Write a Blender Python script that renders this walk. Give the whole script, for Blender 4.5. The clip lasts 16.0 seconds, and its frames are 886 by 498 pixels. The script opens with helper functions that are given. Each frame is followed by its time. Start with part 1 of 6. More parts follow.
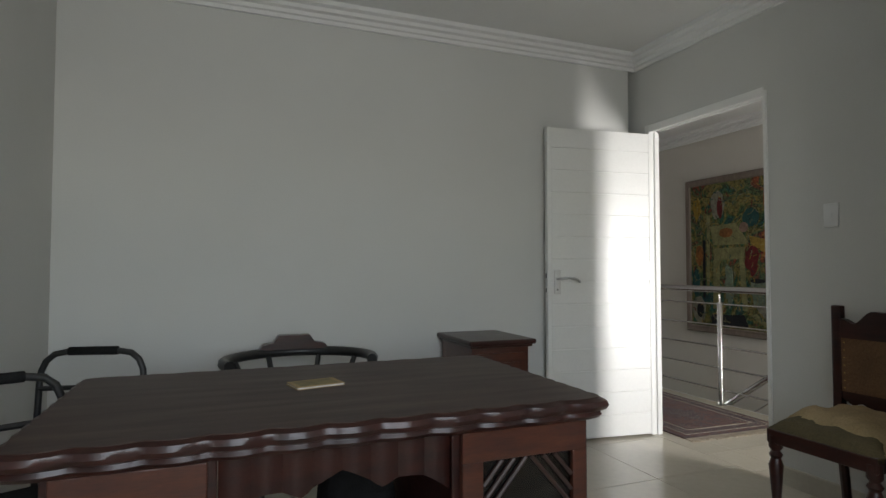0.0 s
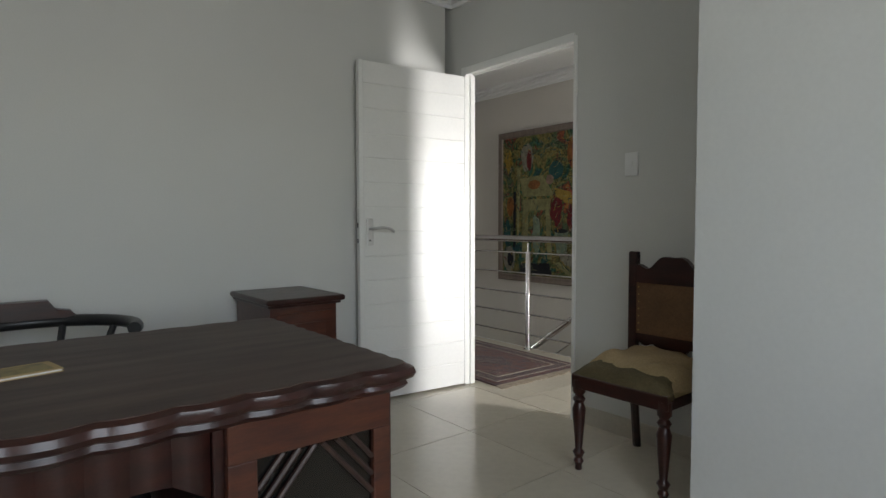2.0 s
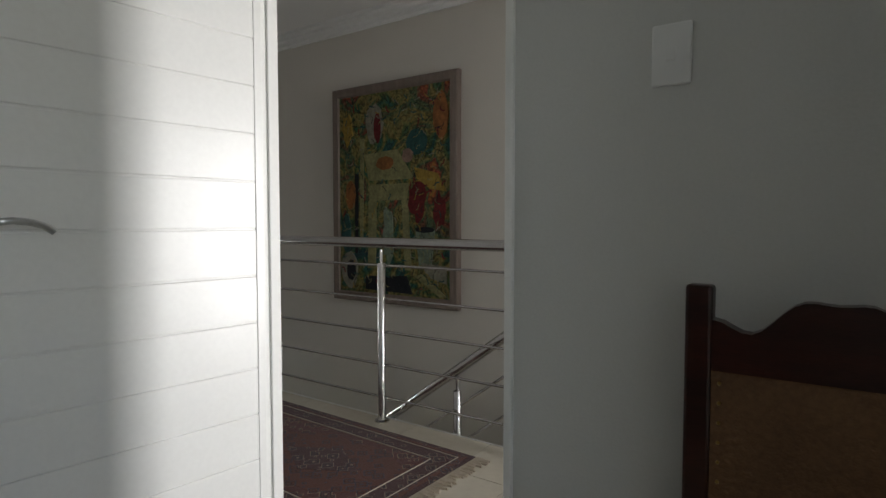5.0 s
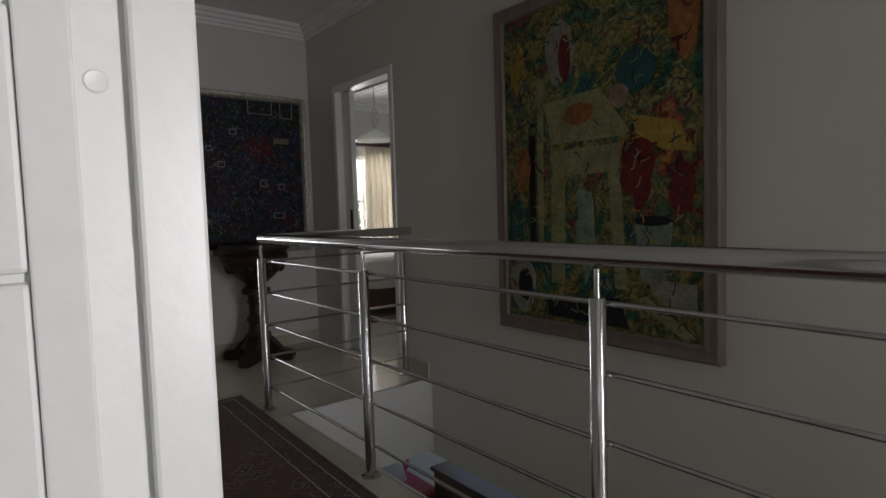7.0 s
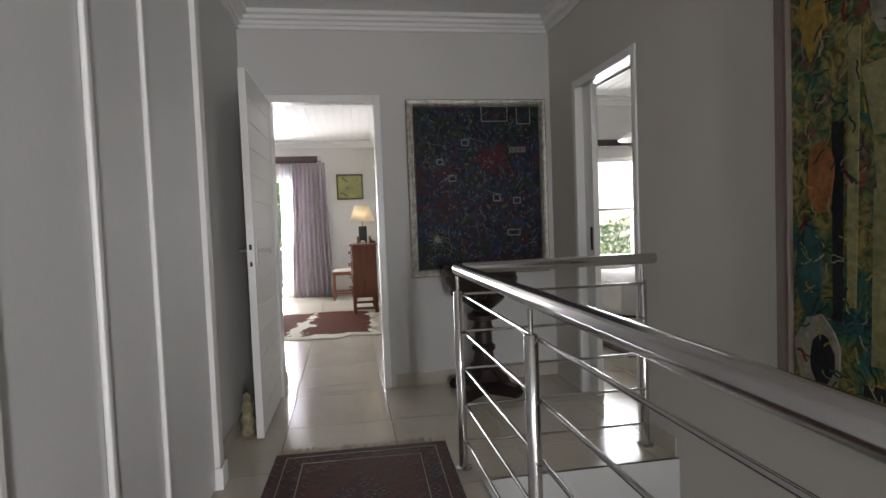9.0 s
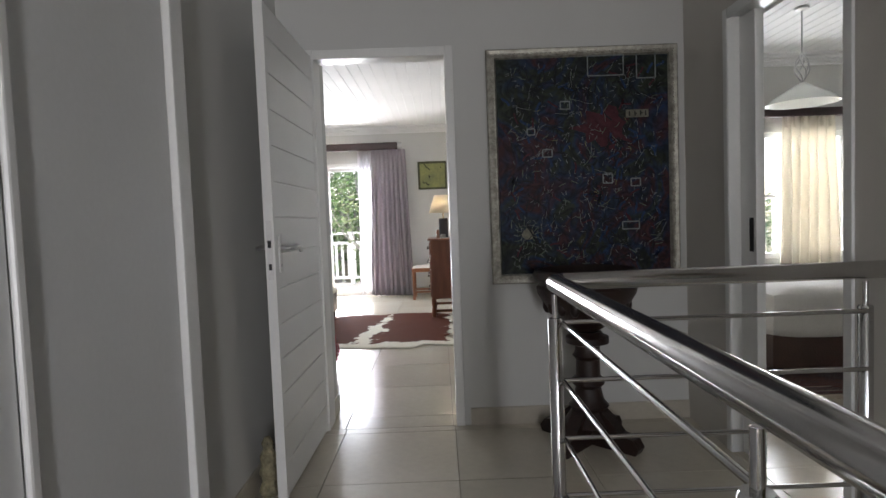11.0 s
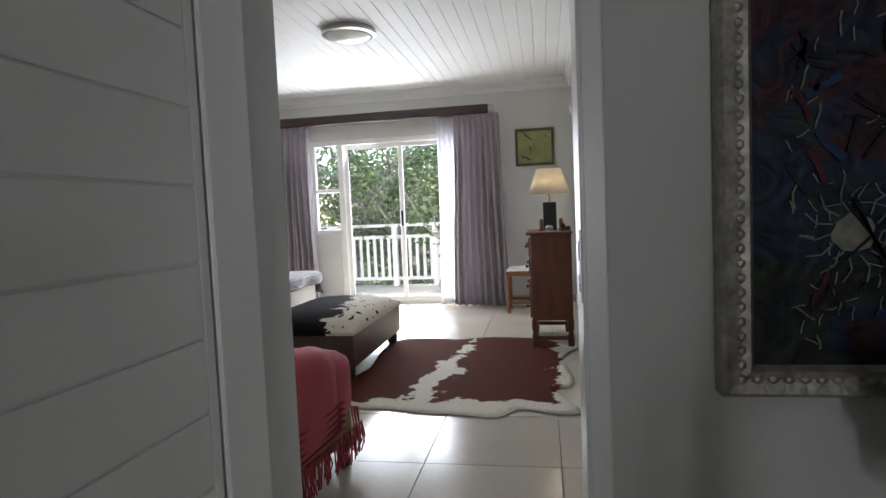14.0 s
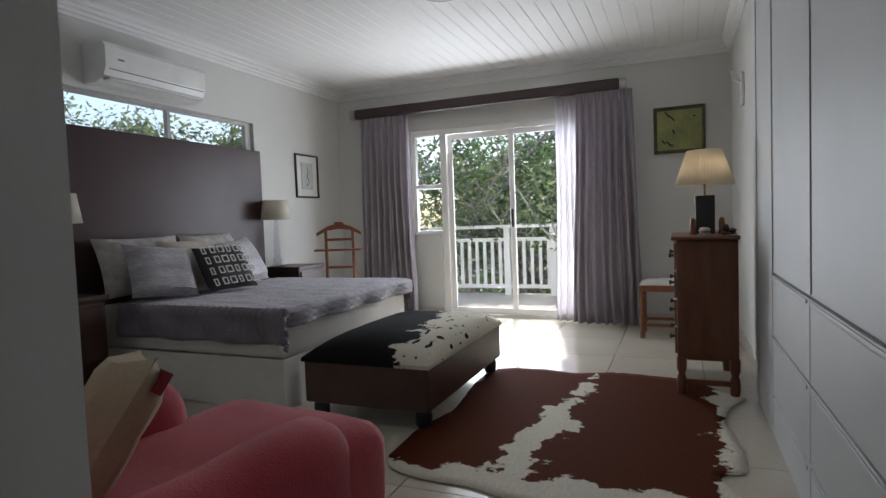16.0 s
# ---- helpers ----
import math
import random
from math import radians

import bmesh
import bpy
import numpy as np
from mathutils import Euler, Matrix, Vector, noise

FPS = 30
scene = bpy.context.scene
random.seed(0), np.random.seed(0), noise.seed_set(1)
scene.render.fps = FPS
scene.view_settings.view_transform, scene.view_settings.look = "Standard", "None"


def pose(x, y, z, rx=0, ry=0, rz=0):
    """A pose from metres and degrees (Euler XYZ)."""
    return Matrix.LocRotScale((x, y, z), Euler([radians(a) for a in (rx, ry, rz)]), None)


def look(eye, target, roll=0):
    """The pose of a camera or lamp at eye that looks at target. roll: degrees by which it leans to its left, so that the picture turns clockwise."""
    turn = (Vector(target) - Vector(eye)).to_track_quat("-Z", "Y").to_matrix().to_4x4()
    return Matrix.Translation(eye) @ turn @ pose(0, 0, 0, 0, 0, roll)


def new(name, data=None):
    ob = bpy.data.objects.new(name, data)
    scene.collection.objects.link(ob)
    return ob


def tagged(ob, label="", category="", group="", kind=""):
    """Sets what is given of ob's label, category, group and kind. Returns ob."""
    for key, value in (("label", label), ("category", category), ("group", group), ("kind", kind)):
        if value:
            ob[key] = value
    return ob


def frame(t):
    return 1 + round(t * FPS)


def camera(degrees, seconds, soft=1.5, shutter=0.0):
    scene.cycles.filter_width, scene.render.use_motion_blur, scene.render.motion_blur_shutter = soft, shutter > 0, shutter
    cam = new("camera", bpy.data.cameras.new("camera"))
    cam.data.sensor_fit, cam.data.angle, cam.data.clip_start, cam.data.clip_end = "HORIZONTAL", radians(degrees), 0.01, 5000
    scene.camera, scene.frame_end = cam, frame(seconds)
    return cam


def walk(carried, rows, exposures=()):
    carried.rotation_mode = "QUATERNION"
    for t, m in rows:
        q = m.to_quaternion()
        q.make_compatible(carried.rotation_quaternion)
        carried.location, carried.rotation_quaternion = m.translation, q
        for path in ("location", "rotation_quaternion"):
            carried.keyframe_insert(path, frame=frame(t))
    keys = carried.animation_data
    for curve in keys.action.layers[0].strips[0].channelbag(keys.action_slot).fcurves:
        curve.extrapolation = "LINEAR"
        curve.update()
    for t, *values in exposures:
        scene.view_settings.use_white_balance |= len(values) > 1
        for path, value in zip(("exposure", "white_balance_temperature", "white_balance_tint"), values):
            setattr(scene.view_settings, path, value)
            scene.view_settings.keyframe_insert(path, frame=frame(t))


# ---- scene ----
cam = camera(75.5, 16.0)
PATH = [
    (0, (0.268, -0.059, 1.109), (0.996, 1.802, 1.181), 0.0),
    (0.5, (0.27, -0.089, 1.087), (1.144, 1.709, 1.101), -0.2),
    (1, (0.3, -0.06, 1.065), (1.302, 1.671, 1.025), -0.2),
    (1.5, (0.382, 0.039, 1.07), (1.52, 1.682, 0.991), -0.0),
    (2, (0.497, 0.197, 1.082), (1.754, 1.749, 0.991), -0.1),
    (2.5, (0.609, 0.405, 1.062), (1.999, 1.84, 0.969), 0.1),
    (3, (0.761, 0.624, 1.067), (2.309, 1.887, 0.972), 0.3),
    (3.5, (0.972, 0.83, 1.054), (2.598, 1.991, 0.955), 0.2),
    (4, (1.203, 1.035, 1.053), (2.85, 2.166, 0.961), 0.1),
    (6.5, (2.79, 2.409, 1.054), (4.27, 3.748, 0.924), -1.5),
    (7, (2.96, 2.659, 1.059), (4.2, 4.222, 0.931), -1.8),
    (7.5, (3.147, 2.799, 1.065), (4.136, 4.534, 0.949), -1.9),
    (8, (3.323, 2.916, 1.08), (3.995, 4.797, 0.974), -2.2),
    (8.5, (3.468, 2.985, 1.106), (3.914, 4.932, 1.011), -2.1),
    (9, (3.619, 3.095, 1.161), (3.947, 5.066, 1.07), -2.2),
    (9.5, (3.691, 3.252, 1.173), (3.924, 5.237, 1.083), -2.2),
    (10, (3.731, 3.496, 1.148), (3.853, 5.491, 1.057), -2.1),
    (12.5, (3.812, 4.959, 1.138), (3.692, 6.952, 1.018), -2.4),
    (13, (3.778, 5.317, 1.122), (3.564, 7.303, 1.002), -2.4),
    (13.5, (3.774, 5.678, 1.135), (3.501, 7.657, 1.003), -2.4),
    (14, (3.776, 6.109, 1.105), (3.427, 8.077, 0.98), -2.5),
    (14.5, (3.754, 6.446, 1.075), (3.347, 8.405, 0.958), -2.3),
    (15, (3.746, 6.741, 1.066), (3.267, 8.684, 0.95), -2.4),
    (15.5, (3.710, 6.953, 1.078), (3.109, 8.863, 0.967), -2.2),
    (16, (3.676, 7.113, 1.066), (2.914, 8.964, 0.966), -2.1),
]
EXPOSURES = [(0.0, 1.85, 6950, 13), (2.0, 1.95, 6900, 13), (3.5, 1.7, 6900, 13), (4.2, 1.6, 6900, 13), (6.3, 1.2, 6750, 16), (7.0, 0.98, 6750, 18), (7.5, 1.15, 6750, 18), (8.0, 1.5, 6750, 18), (9.0, 2.0, 6700, 18), (10.2, 1.85, 6650, 17),
             (12.3, 1.8, 6450, 16), (14.0, 1.2, 6400, 15), (15.0, 0.75, 6400, 15), (16.0, 0.5, 6400, 15)]
walk(cam, [(t, look(eye, target, roll)) for t, eye, target, roll in PATH], EXPOSURES)

# ---- world, sun and large lights ----
SUN_TO = Vector((-0.145, 0.64, 0.754)).normalized()
world = bpy.data.worlds.new("world")
scene.world = world
world.use_nodes = True
wn = world.node_tree
sky = wn.nodes.new("ShaderNodeTexSky")
sky.sky_type = "NISHITA"
sky.sun_disc = False
sky.sun_elevation = math.asin(SUN_TO.z)
sky.sun_rotation = math.atan2(SUN_TO.x, SUN_TO.y)
wn.links.new(sky.outputs[0], wn.nodes["Background"].inputs[0])
wn.nodes["Background"].inputs[1].default_value = 0.15

sun_data = bpy.data.lights.new("sun", "SUN")
sun_data.energy, sun_data.angle, sun_data.color = 5.0, radians(0.5), (1.0, 0.95, 0.87)
sun = new("sun", sun_data)
sun.matrix_world = look(SUN_TO * 40, (0, 0, 0))


def window_lamp(name, eye, target, width, height, watts, color, spread=170):
    """Daylight of the sky in a window's opening."""
    d = bpy.data.lights.new(name, "AREA")
    d.shape, d.size, d.size_y, d.energy, d.color = "RECTANGLE", width, height, watts, color
    d.spread = radians(spread)
    ob = new(name, d)
    ob.matrix_world = look(eye, target)
    return ob


window_lamp("study_window_light", (0.5, -1.66, 1.5), (-0.9, 3, 1.3), 1.65, 1.15, 8.6, (0.86, 0.94, 1.0))
window_lamp("stair_window_light", (4.29, -0.36, 0.95), (2.75, 3.1, 1.0), 0.4, 1.6, 10, (0.94, 0.97, 1.0), 90)
window_lamp("bedroom_door_light", (1.95, 13.08, 1.1), (2.1, 9, 0.8), 1.9, 1.8, 62, (0.88, 0.95, 1.0))
window_lamp("guest_window_light", (7.1, 9.7, 1.25), (6.6, 6, 1.0), 1.3, 1.15, 24, (0.90, 0.96, 1.0))


# ---- materials ----
def material(name, c1, c2=None, scale=3.0, rough=0.5, metal=0.0, bump=0.05, fine=40.0, grain=0.08, stretch=(1, 1, 1), sheen=0.0, spec=0.5, coat=0.0, vary=0.0, glow=0.0):
    """A surface with a large drift from c1 to c2, a fine grain and a fine relief."""
    m = bpy.data.materials.new(name)
    m.use_nodes = True
    nt = m.node_tree
    n, l = nt.nodes, nt.links
    b = n["Principled BSDF"]
    c2 = c2 or tuple(x * 0.86 for x in c1)
    tc, mp = n.new("ShaderNodeTexCoord"), n.new("ShaderNodeMapping")
    mp.inputs["Scale"].default_value = stretch
    l.new(tc.outputs["Object"], mp.inputs["Vector"])
    big, small = n.new("ShaderNodeTexNoise"), n.new("ShaderNodeTexNoise")
    big.inputs["Scale"].default_value, big.inputs["Detail"].default_value = scale, 4
    small.inputs["Scale"].default_value, small.inputs["Detail"].default_value = fine, 5
    for t in (big, small):
        l.new(mp.outputs[0], t.inputs["Vector"])
    mix = n.new("ShaderNodeMix")
    mix.data_type = "RGBA"
    mix.inputs[6].default_value, mix.inputs[7].default_value = (*c1, 1), (*c2, 1)
    ramp = n.new("ShaderNodeMapRange")
    ramp.inputs[1].default_value, ramp.inputs[2].default_value = 0.3, 0.7
    l.new(big.outputs[0], ramp.inputs[0])
    l.new(ramp.outputs[0], mix.inputs[0])
    val = n.new("ShaderNodeMapRange")
    val.inputs[1].default_value, val.inputs[2].default_value = 0.25, 0.75
    val.inputs[3].default_value, val.inputs[4].default_value = 1 - grain, 1 + grain
    l.new(small.outputs[0], val.inputs[0])
    hsv = n.new("ShaderNodeHueSaturation")
    l.new(mix.outputs[2], hsv.inputs["Color"])
    if vary:
        info, mr, mul = n.new("ShaderNodeObjectInfo"), n.new("ShaderNodeMapRange"), n.new("ShaderNodeMath")
        mr.inputs[3].default_value, mr.inputs[4].default_value = 1 - vary, 1 + vary
        mul.operation = "MULTIPLY"
        l.new(info.outputs["Random"], mr.inputs[0])
        l.new(mr.outputs[0], mul.inputs[0])
        l.new(val.outputs[0], mul.inputs[1])
        l.new(mul.outputs[0], hsv.inputs["Value"])
    else:
        l.new(val.outputs[0], hsv.inputs["Value"])
    l.new(hsv.outputs[0], b.inputs["Base Color"])
    rr = n.new("ShaderNodeMapRange")
    rr.inputs[3].default_value, rr.inputs[4].default_value = max(0.02, rough * 0.85), min(1, rough * 1.15)
    l.new(big.outputs[0], rr.inputs[0])
    l.new(rr.outputs[0], b.inputs["Roughness"])
    b.inputs["Metallic"].default_value = metal
    b.inputs["Specular IOR Level"].default_value = spec
    b.inputs["Sheen Weight"].default_value = sheen
    b.inputs["Coat Weight"].default_value = coat
    if bump:
        bp = n.new("ShaderNodeBump")
        bp.inputs["Strength"].default_value, bp.inputs["Distance"].default_value = bump, 0.01
        l.new(small.outputs[0], bp.inputs["Height"])
        l.new(bp.outputs[0], b.inputs["Normal"])
    if glow:
        l.new(hsv.outputs[0], b.inputs["Emission Color"])
        b.inputs["Emission Strength"].default_value = glow
    return m


def sheer(name, c1, c2, through_light=0.4, **kw):
    """Cloth or leaf that lets some light through."""
    m = material(name, c1, c2, **kw)
    n, l = m.node_tree.nodes, m.node_tree.links
    b, out = n["Principled BSDF"], n["Material Output"]
    tr, mx = n.new("ShaderNodeBsdfTranslucent"), n.new("ShaderNodeMixShader")
    l.new(b.inputs["Base Color"].links[0].from_socket, tr.inputs["Color"])
    mx.inputs[0].default_value = through_light
    l.new(b.outputs[0], mx.inputs[1])
    l.new(tr.outputs[0], mx.inputs[2])
    l.new(mx.outputs[0], out.inputs["Surface"])
    return m


def glass(name, tint=(1, 1, 1), rough=0.0):
    m = bpy.data.materials.new(name)
    m.use_nodes = True
    n, l = m.node_tree.nodes, m.node_tree.links
    n.remove(n["Principled BSDF"])
    g, t, fr, mx = n.new("ShaderNodeBsdfGlossy"), n.new("ShaderNodeBsdfTransparent"), n.new("ShaderNodeLayerWeight"), n.new("ShaderNodeMixShader")
    fr.inputs["Blend"].default_value = 0.2
    mr = n.new("ShaderNodeMapRange")
    mr.inputs[3].default_value, mr.inputs[4].default_value = 0.03, 0.6
    g.inputs["Roughness"].default_value = rough
    t.inputs["Color"].default_value = (*tint, 1)
    l.new(fr.outputs["Facing"], mr.inputs[0])
    l.new(mr.outputs[0], mx.inputs[0])
    l.new(t.outputs[0], mx.inputs[1])
    l.new(g.outputs[0], mx.inputs[2])
    l.new(mx.outputs[0], n["Material Output"].inputs["Surface"])
    return m


WALL = material("wall_paint", (0.63, 0.63, 0.605), (0.60, 0.60, 0.575), 1.2, 0.65, bump=0.08, fine=140, grain=0.02, spec=0.3)
BEIGE = material("beige_wall_paint", (0.63, 0.60, 0.55), (0.60, 0.57, 0.52), 1.2, 0.65, bump=0.08, fine=140, grain=0.02, spec=0.3)
CEIL = material("ceiling_paint", (0.80, 0.80, 0.79), (0.77, 0.77, 0.76), 1.5, 0.7, bump=0.05, fine=120, grain=0.02)
WHITE = material("white_gloss_paint", (0.80, 0.80, 0.775), (0.77, 0.77, 0.745), 2.5, 0.33, bump=0.04, fine=70, grain=0.02)
CUPB = material("cupboard_paint", (0.70, 0.71, 0.70), (0.67, 0.68, 0.67), 2.0, 0.38, bump=0.04, fine=60, grain=0.02)
WARD = material("wardrobe_paint", (0.60, 0.61, 0.60), (0.56, 0.57, 0.56), 2.0, 0.5, bump=0.04, fine=60, grain=0.02, spec=0.35)
TILE = material("porcelain_tile", (0.60, 0.555, 0.46), (0.55, 0.505, 0.415), 2.2, 0.17, bump=0.012, fine=25, grain=0.04, vary=0.03)
GROUT = material("grout", (0.30, 0.27, 0.22), None, 6, 0.9, bump=0.2, fine=90)
SKIRT = material("tile_skirting", (0.52, 0.48, 0.40), (0.47, 0.43, 0.36), 3, 0.3, bump=0.02, fine=40, grain=0.05)
STEEL = material("polished_steel", (0.62, 0.61, 0.60), (0.56, 0.55, 0.54), 6, 0.16, 1.0, bump=0.01, fine=200, grain=0.04)
SATIN = material("satin_metal", (0.60, 0.60, 0.60), (0.5, 0.5, 0.5), 8, 0.32, 1.0, bump=0.02, fine=200)
NICKEL = material("brushed_nickel", (0.74, 0.73, 0.71), (0.66, 0.65, 0.63), 8, 0.5, 0.7, bump=0.02, fine=200)
MAHOG = material("mahogany", (0.046, 0.012, 0.008), (0.018, 0.006, 0.005), 5, 0.33, bump=0.03, fine=60, grain=0.25, stretch=(1, 6, 6), coat=0.1, spec=0.4)
MAHOG_RED = material("red_mahogany", (0.095, 0.026, 0.012), (0.05, 0.013, 0.008), 6, 0.32, bump=0.04, fine=50, grain=0.2, stretch=(1, 6, 6), coat=0.3)
DESKTOP = material("worn_desk_top", (0.052, 0.024, 0.016), (0.028, 0.012, 0.009), 3, 0.5, bump=0.03, fine=45, grain=0.25, stretch=(1, 7, 7))
DARKW = material("dark_walnut", (0.055, 0.022, 0.014), (0.03, 0.012, 0.009), 6, 0.36, bump=0.06, fine=50, grain=0.3, stretch=(4, 4, 1))
EBONY = material("blackened_carved_wood", (0.026, 0.011, 0.007), (0.013, 0.006, 0.005), 6, 0.42, bump=0.25, fine=40, grain=0.3, stretch=(4, 4, 1))
TEAK = material("orange_oak", (0.27, 0.105, 0.040), (0.19, 0.066, 0.025), 5, 0.38, bump=0.04, fine=60, grain=0.2, stretch=(5, 5, 1))
CHESTW = material("reddish_oak", (0.19, 0.065, 0.028), (0.13, 0.040, 0.018), 4, 0.36, bump=0.04, fine=60, grain=0.2, stretch=(5, 5, 1))
BLACK = material("black_tube", (0.012, 0.012, 0.013), (0.02, 0.02, 0.02), 6, 0.38, bump=0.05)
BLACKF = material("black_fabric", (0.010, 0.010, 0.010), (0.018, 0.018, 0.018), 12, 0.95, bump=0.3, fine=120, spec=0.1)
HESSIAN = material("worn_hessian", (0.40, 0.29, 0.155), (0.28, 0.20, 0.10), 6, 0.95, bump=0.6, fine=160, grain=0.2)
OLIVE = material("olive_torn_cover", (0.105, 0.080, 0.035), (0.07, 0.055, 0.025), 9, 0.95, bump=0.5, fine=120, grain=0.2)
TANBACK = material("tan_back_panel", (0.19, 0.095, 0.042), (0.13, 0.065, 0.03), 5, 0.75, bump=0.4, fine=120, grain=0.2)
PLASTIC = material("white_plastic", (0.80, 0.80, 0.79), None, 5, 0.3, bump=0.0, grain=0.01)
BRASS = material("aged_brass", (0.42, 0.28, 0.10), (0.25, 0.16, 0.06), 20, 0.35, 1.0)
TAUPE = material("taupe_wood_frame", (0.20, 0.155, 0.125), (0.15, 0.115, 0.095), 5, 0.5, bump=0.08, fine=60, grain=0.15, stretch=(5, 5, 1))
SILVER = material("silver_leaf_frame", (0.46, 0.44, 0.38), (0.25, 0.24, 0.20), 30, 0.42, 0.6, bump=0.3, fine=90, grain=0.2)
FRINGE = material("wool_fringe", (0.55, 0.48, 0.38), (0.42, 0.36, 0.28), 20, 0.95, bump=0.4, fine=200)
CURTAIN = sheer("mauve_curtain", (0.54, 0.495, 0.53), (0.48, 0.44, 0.475), 0.45, scale=3, rough=0.85, bump=0.3, fine=220, grain=0.08, sheen=0.2)
# whiter than the mauve cloth: sunlight on the lining put into its colour
SUNLIT_NET = sheer("sunlit_white_net", (0.82, 0.80, 0.82), (0.75, 0.74, 0.76), 0.6, scale=3, rough=0.9, bump=0.2, fine=220)
PELMET = material("dark_pelmet", (0.045, 0.022, 0.022), (0.03, 0.015, 0.015), 4, 0.4, bump=0.03, grain=0.15, stretch=(1, 6, 6))
HEADB = material("plum_headboard", (0.048, 0.022, 0.024), (0.035, 0.016, 0.018), 2, 0.36, spec=0.3, bump=0.02, fine=80, grain=0.08)
LEATHER = material("brown_leather", (0.085, 0.042, 0.030), (0.055, 0.027, 0.02), 6, 0.36, bump=0.25, fine=90, grain=0.15)
LINEN = material("white_linen", (0.74, 0.72, 0.68), (0.66, 0.64, 0.60), 5, 0.9, bump=0.25, fine=150, grain=0.05)
THROW = material("mauve_quilt", (0.22, 0.19, 0.225), (0.14, 0.122, 0.148), 8, 0.6, bump=0.3, fine=80, grain=0.15, sheen=0.5)
RED = material("red_cotton_throw", (0.46, 0.050, 0.070), (0.38, 0.036, 0.052), 5, 0.9, bump=0.35, fine=180, grain=0.12, sheen=0.2)
REDDARK = material("dark_red_stripe", (0.24, 0.022, 0.03), None, 5, 0.9, bump=0.35, fine=180, grain=0.12)
STRIPE = material("striped_upholstery", (0.40, 0.26, 0.12), (0.16, 0.16, 0.07), 30, 0.85, bump=0.2, fine=100, grain=0.2, stretch=(1, 1, 0.05))
DARKG = material("dark_gap", (0.02, 0.02, 0.02), None, 5, 0.8)
GLASS = glass("window_glass", (0.97, 0.98, 0.98))
DARKGL = glass("dark_cabinet_glass", (0.35, 0.27, 0.24), 0.2)
SHADE = sheer("lamp_shade_cloth", (0.80, 0.74, 0.62), (0.75, 0.69, 0.57), 0.5, scale=5, rough=0.9, bump=0.2, fine=200)
SHADE_W = sheer("cream_shade_cloth", (0.72, 0.68, 0.60), (0.68, 0.64, 0.56), 0.4, scale=5, rough=0.9, bump=0.2, fine=200)
OPAL = material("opal_glass", (0.80, 0.82, 0.76), None, 3, 0.2, bump=0, grain=0.01)
CRYSTAL = glass("crystal", (0.9, 0.92, 0.95), 0.03)
SKYW = material("garden_ground", (0.09, 0.10, 0.045), (0.16, 0.13, 0.08), 0.4, 0.95, bump=0.5, fine=4)
DECK = material("pale_deck", (0.55, 0.52, 0.47), (0.48, 0.45, 0.40), 2, 0.6, bump=0.1, fine=40)
BARK = material("grey_bark", (0.42, 0.39, 0.36), (0.20, 0.18, 0.16), 4, 0.95, bump=0.8, fine=25, grain=0.3)
LEAF = sheer("green_leaf", (0.13, 0.21, 0.075), (0.07, 0.13, 0.055), 0.6, scale=1.2, rough=0.5, bump=0.1, fine=30, grain=0.3)
LEAF2 = sheer("olive_leaf", (0.20, 0.25, 0.11), (0.10, 0.15, 0.075), 0.6, scale=1.2, rough=0.5, bump=0.1, fine=30, grain=0.3)


# ---- builders ----
def thing(name, x, y, z, label, category, group="", kind="", turn=0):
    ob = new(name)
    ob.matrix_world = pose(x, y, z, 0, 0, turn)
    return tagged(ob, label, category, group, kind)


def part(name, bm, mat, parent=None, label="", smooth=False):
    bmesh.ops.recalc_face_normals(bm, faces=bm.faces)
    me = bpy.data.meshes.new(name)
    bm.to_mesh(me)
    bm.free()
    for m in mat if isinstance(mat, (list, tuple)) else (mat,):
        me.materials.append(m)
    if smooth:
        me.polygons.foreach_set("use_smooth", [True] * len(me.polygons))
        try:
            me.set_sharp_from_angle(angle=radians(40))
        except AttributeError:
            pass
    ob = new(name, me)
    if parent:
        ob.parent = parent
    if label:
        ob["label"] = label
    return ob


def structure(name, bm, mat, label, smooth=False, category=""):
    return tagged(part(name, bm, mat, None, "", smooth), label, category or name.split("_")[0], "", "structure")


def box(bm, x0, x1, y0, y1, z0, z1, bevel=0.0, seg=2):
    r = bmesh.ops.create_cube(bm, size=1, matrix=Matrix.LocRotScale(((x0 + x1) / 2, (y0 + y1) / 2, (z0 + z1) / 2), None, (x1 - x0, y1 - y0, z1 - z0)))
    if bevel:
        es = list({e for v in r["verts"] for e in v.link_edges})
        bmesh.ops.bevel(bm, geom=es, offset=bevel, segments=seg, affect="EDGES", profile=0.5)
    return bm


def boxes(*rows, bevel=0.0):
    bm = bmesh.new()
    for r in rows:
        box(bm, *r, bevel=bevel)
    return bm


def lathe(bm, profile, seg=20, at=(0, 0, 0), squash=(1, 1)):
    """A turned form round z from (radius, height) pairs."""
    rings = []
    for r, z in profile:
        rings.append([bm.verts.new((at[0] + squash[0] * max(r, 1e-4) * math.cos(a), at[1] + squash[1] * max(r, 1e-4) * math.sin(a), at[2] + z)) for a in [2 * math.pi * k / seg for k in range(seg)]])
    for a, b in zip(rings, rings[1:]):
        for k in range(seg):
            bm.faces.new((a[k], a[(k + 1) % seg], b[(k + 1) % seg], b[k]))
    bm.faces.new(rings[0][::-1])
    bm.faces.new(rings[-1])
    return bm


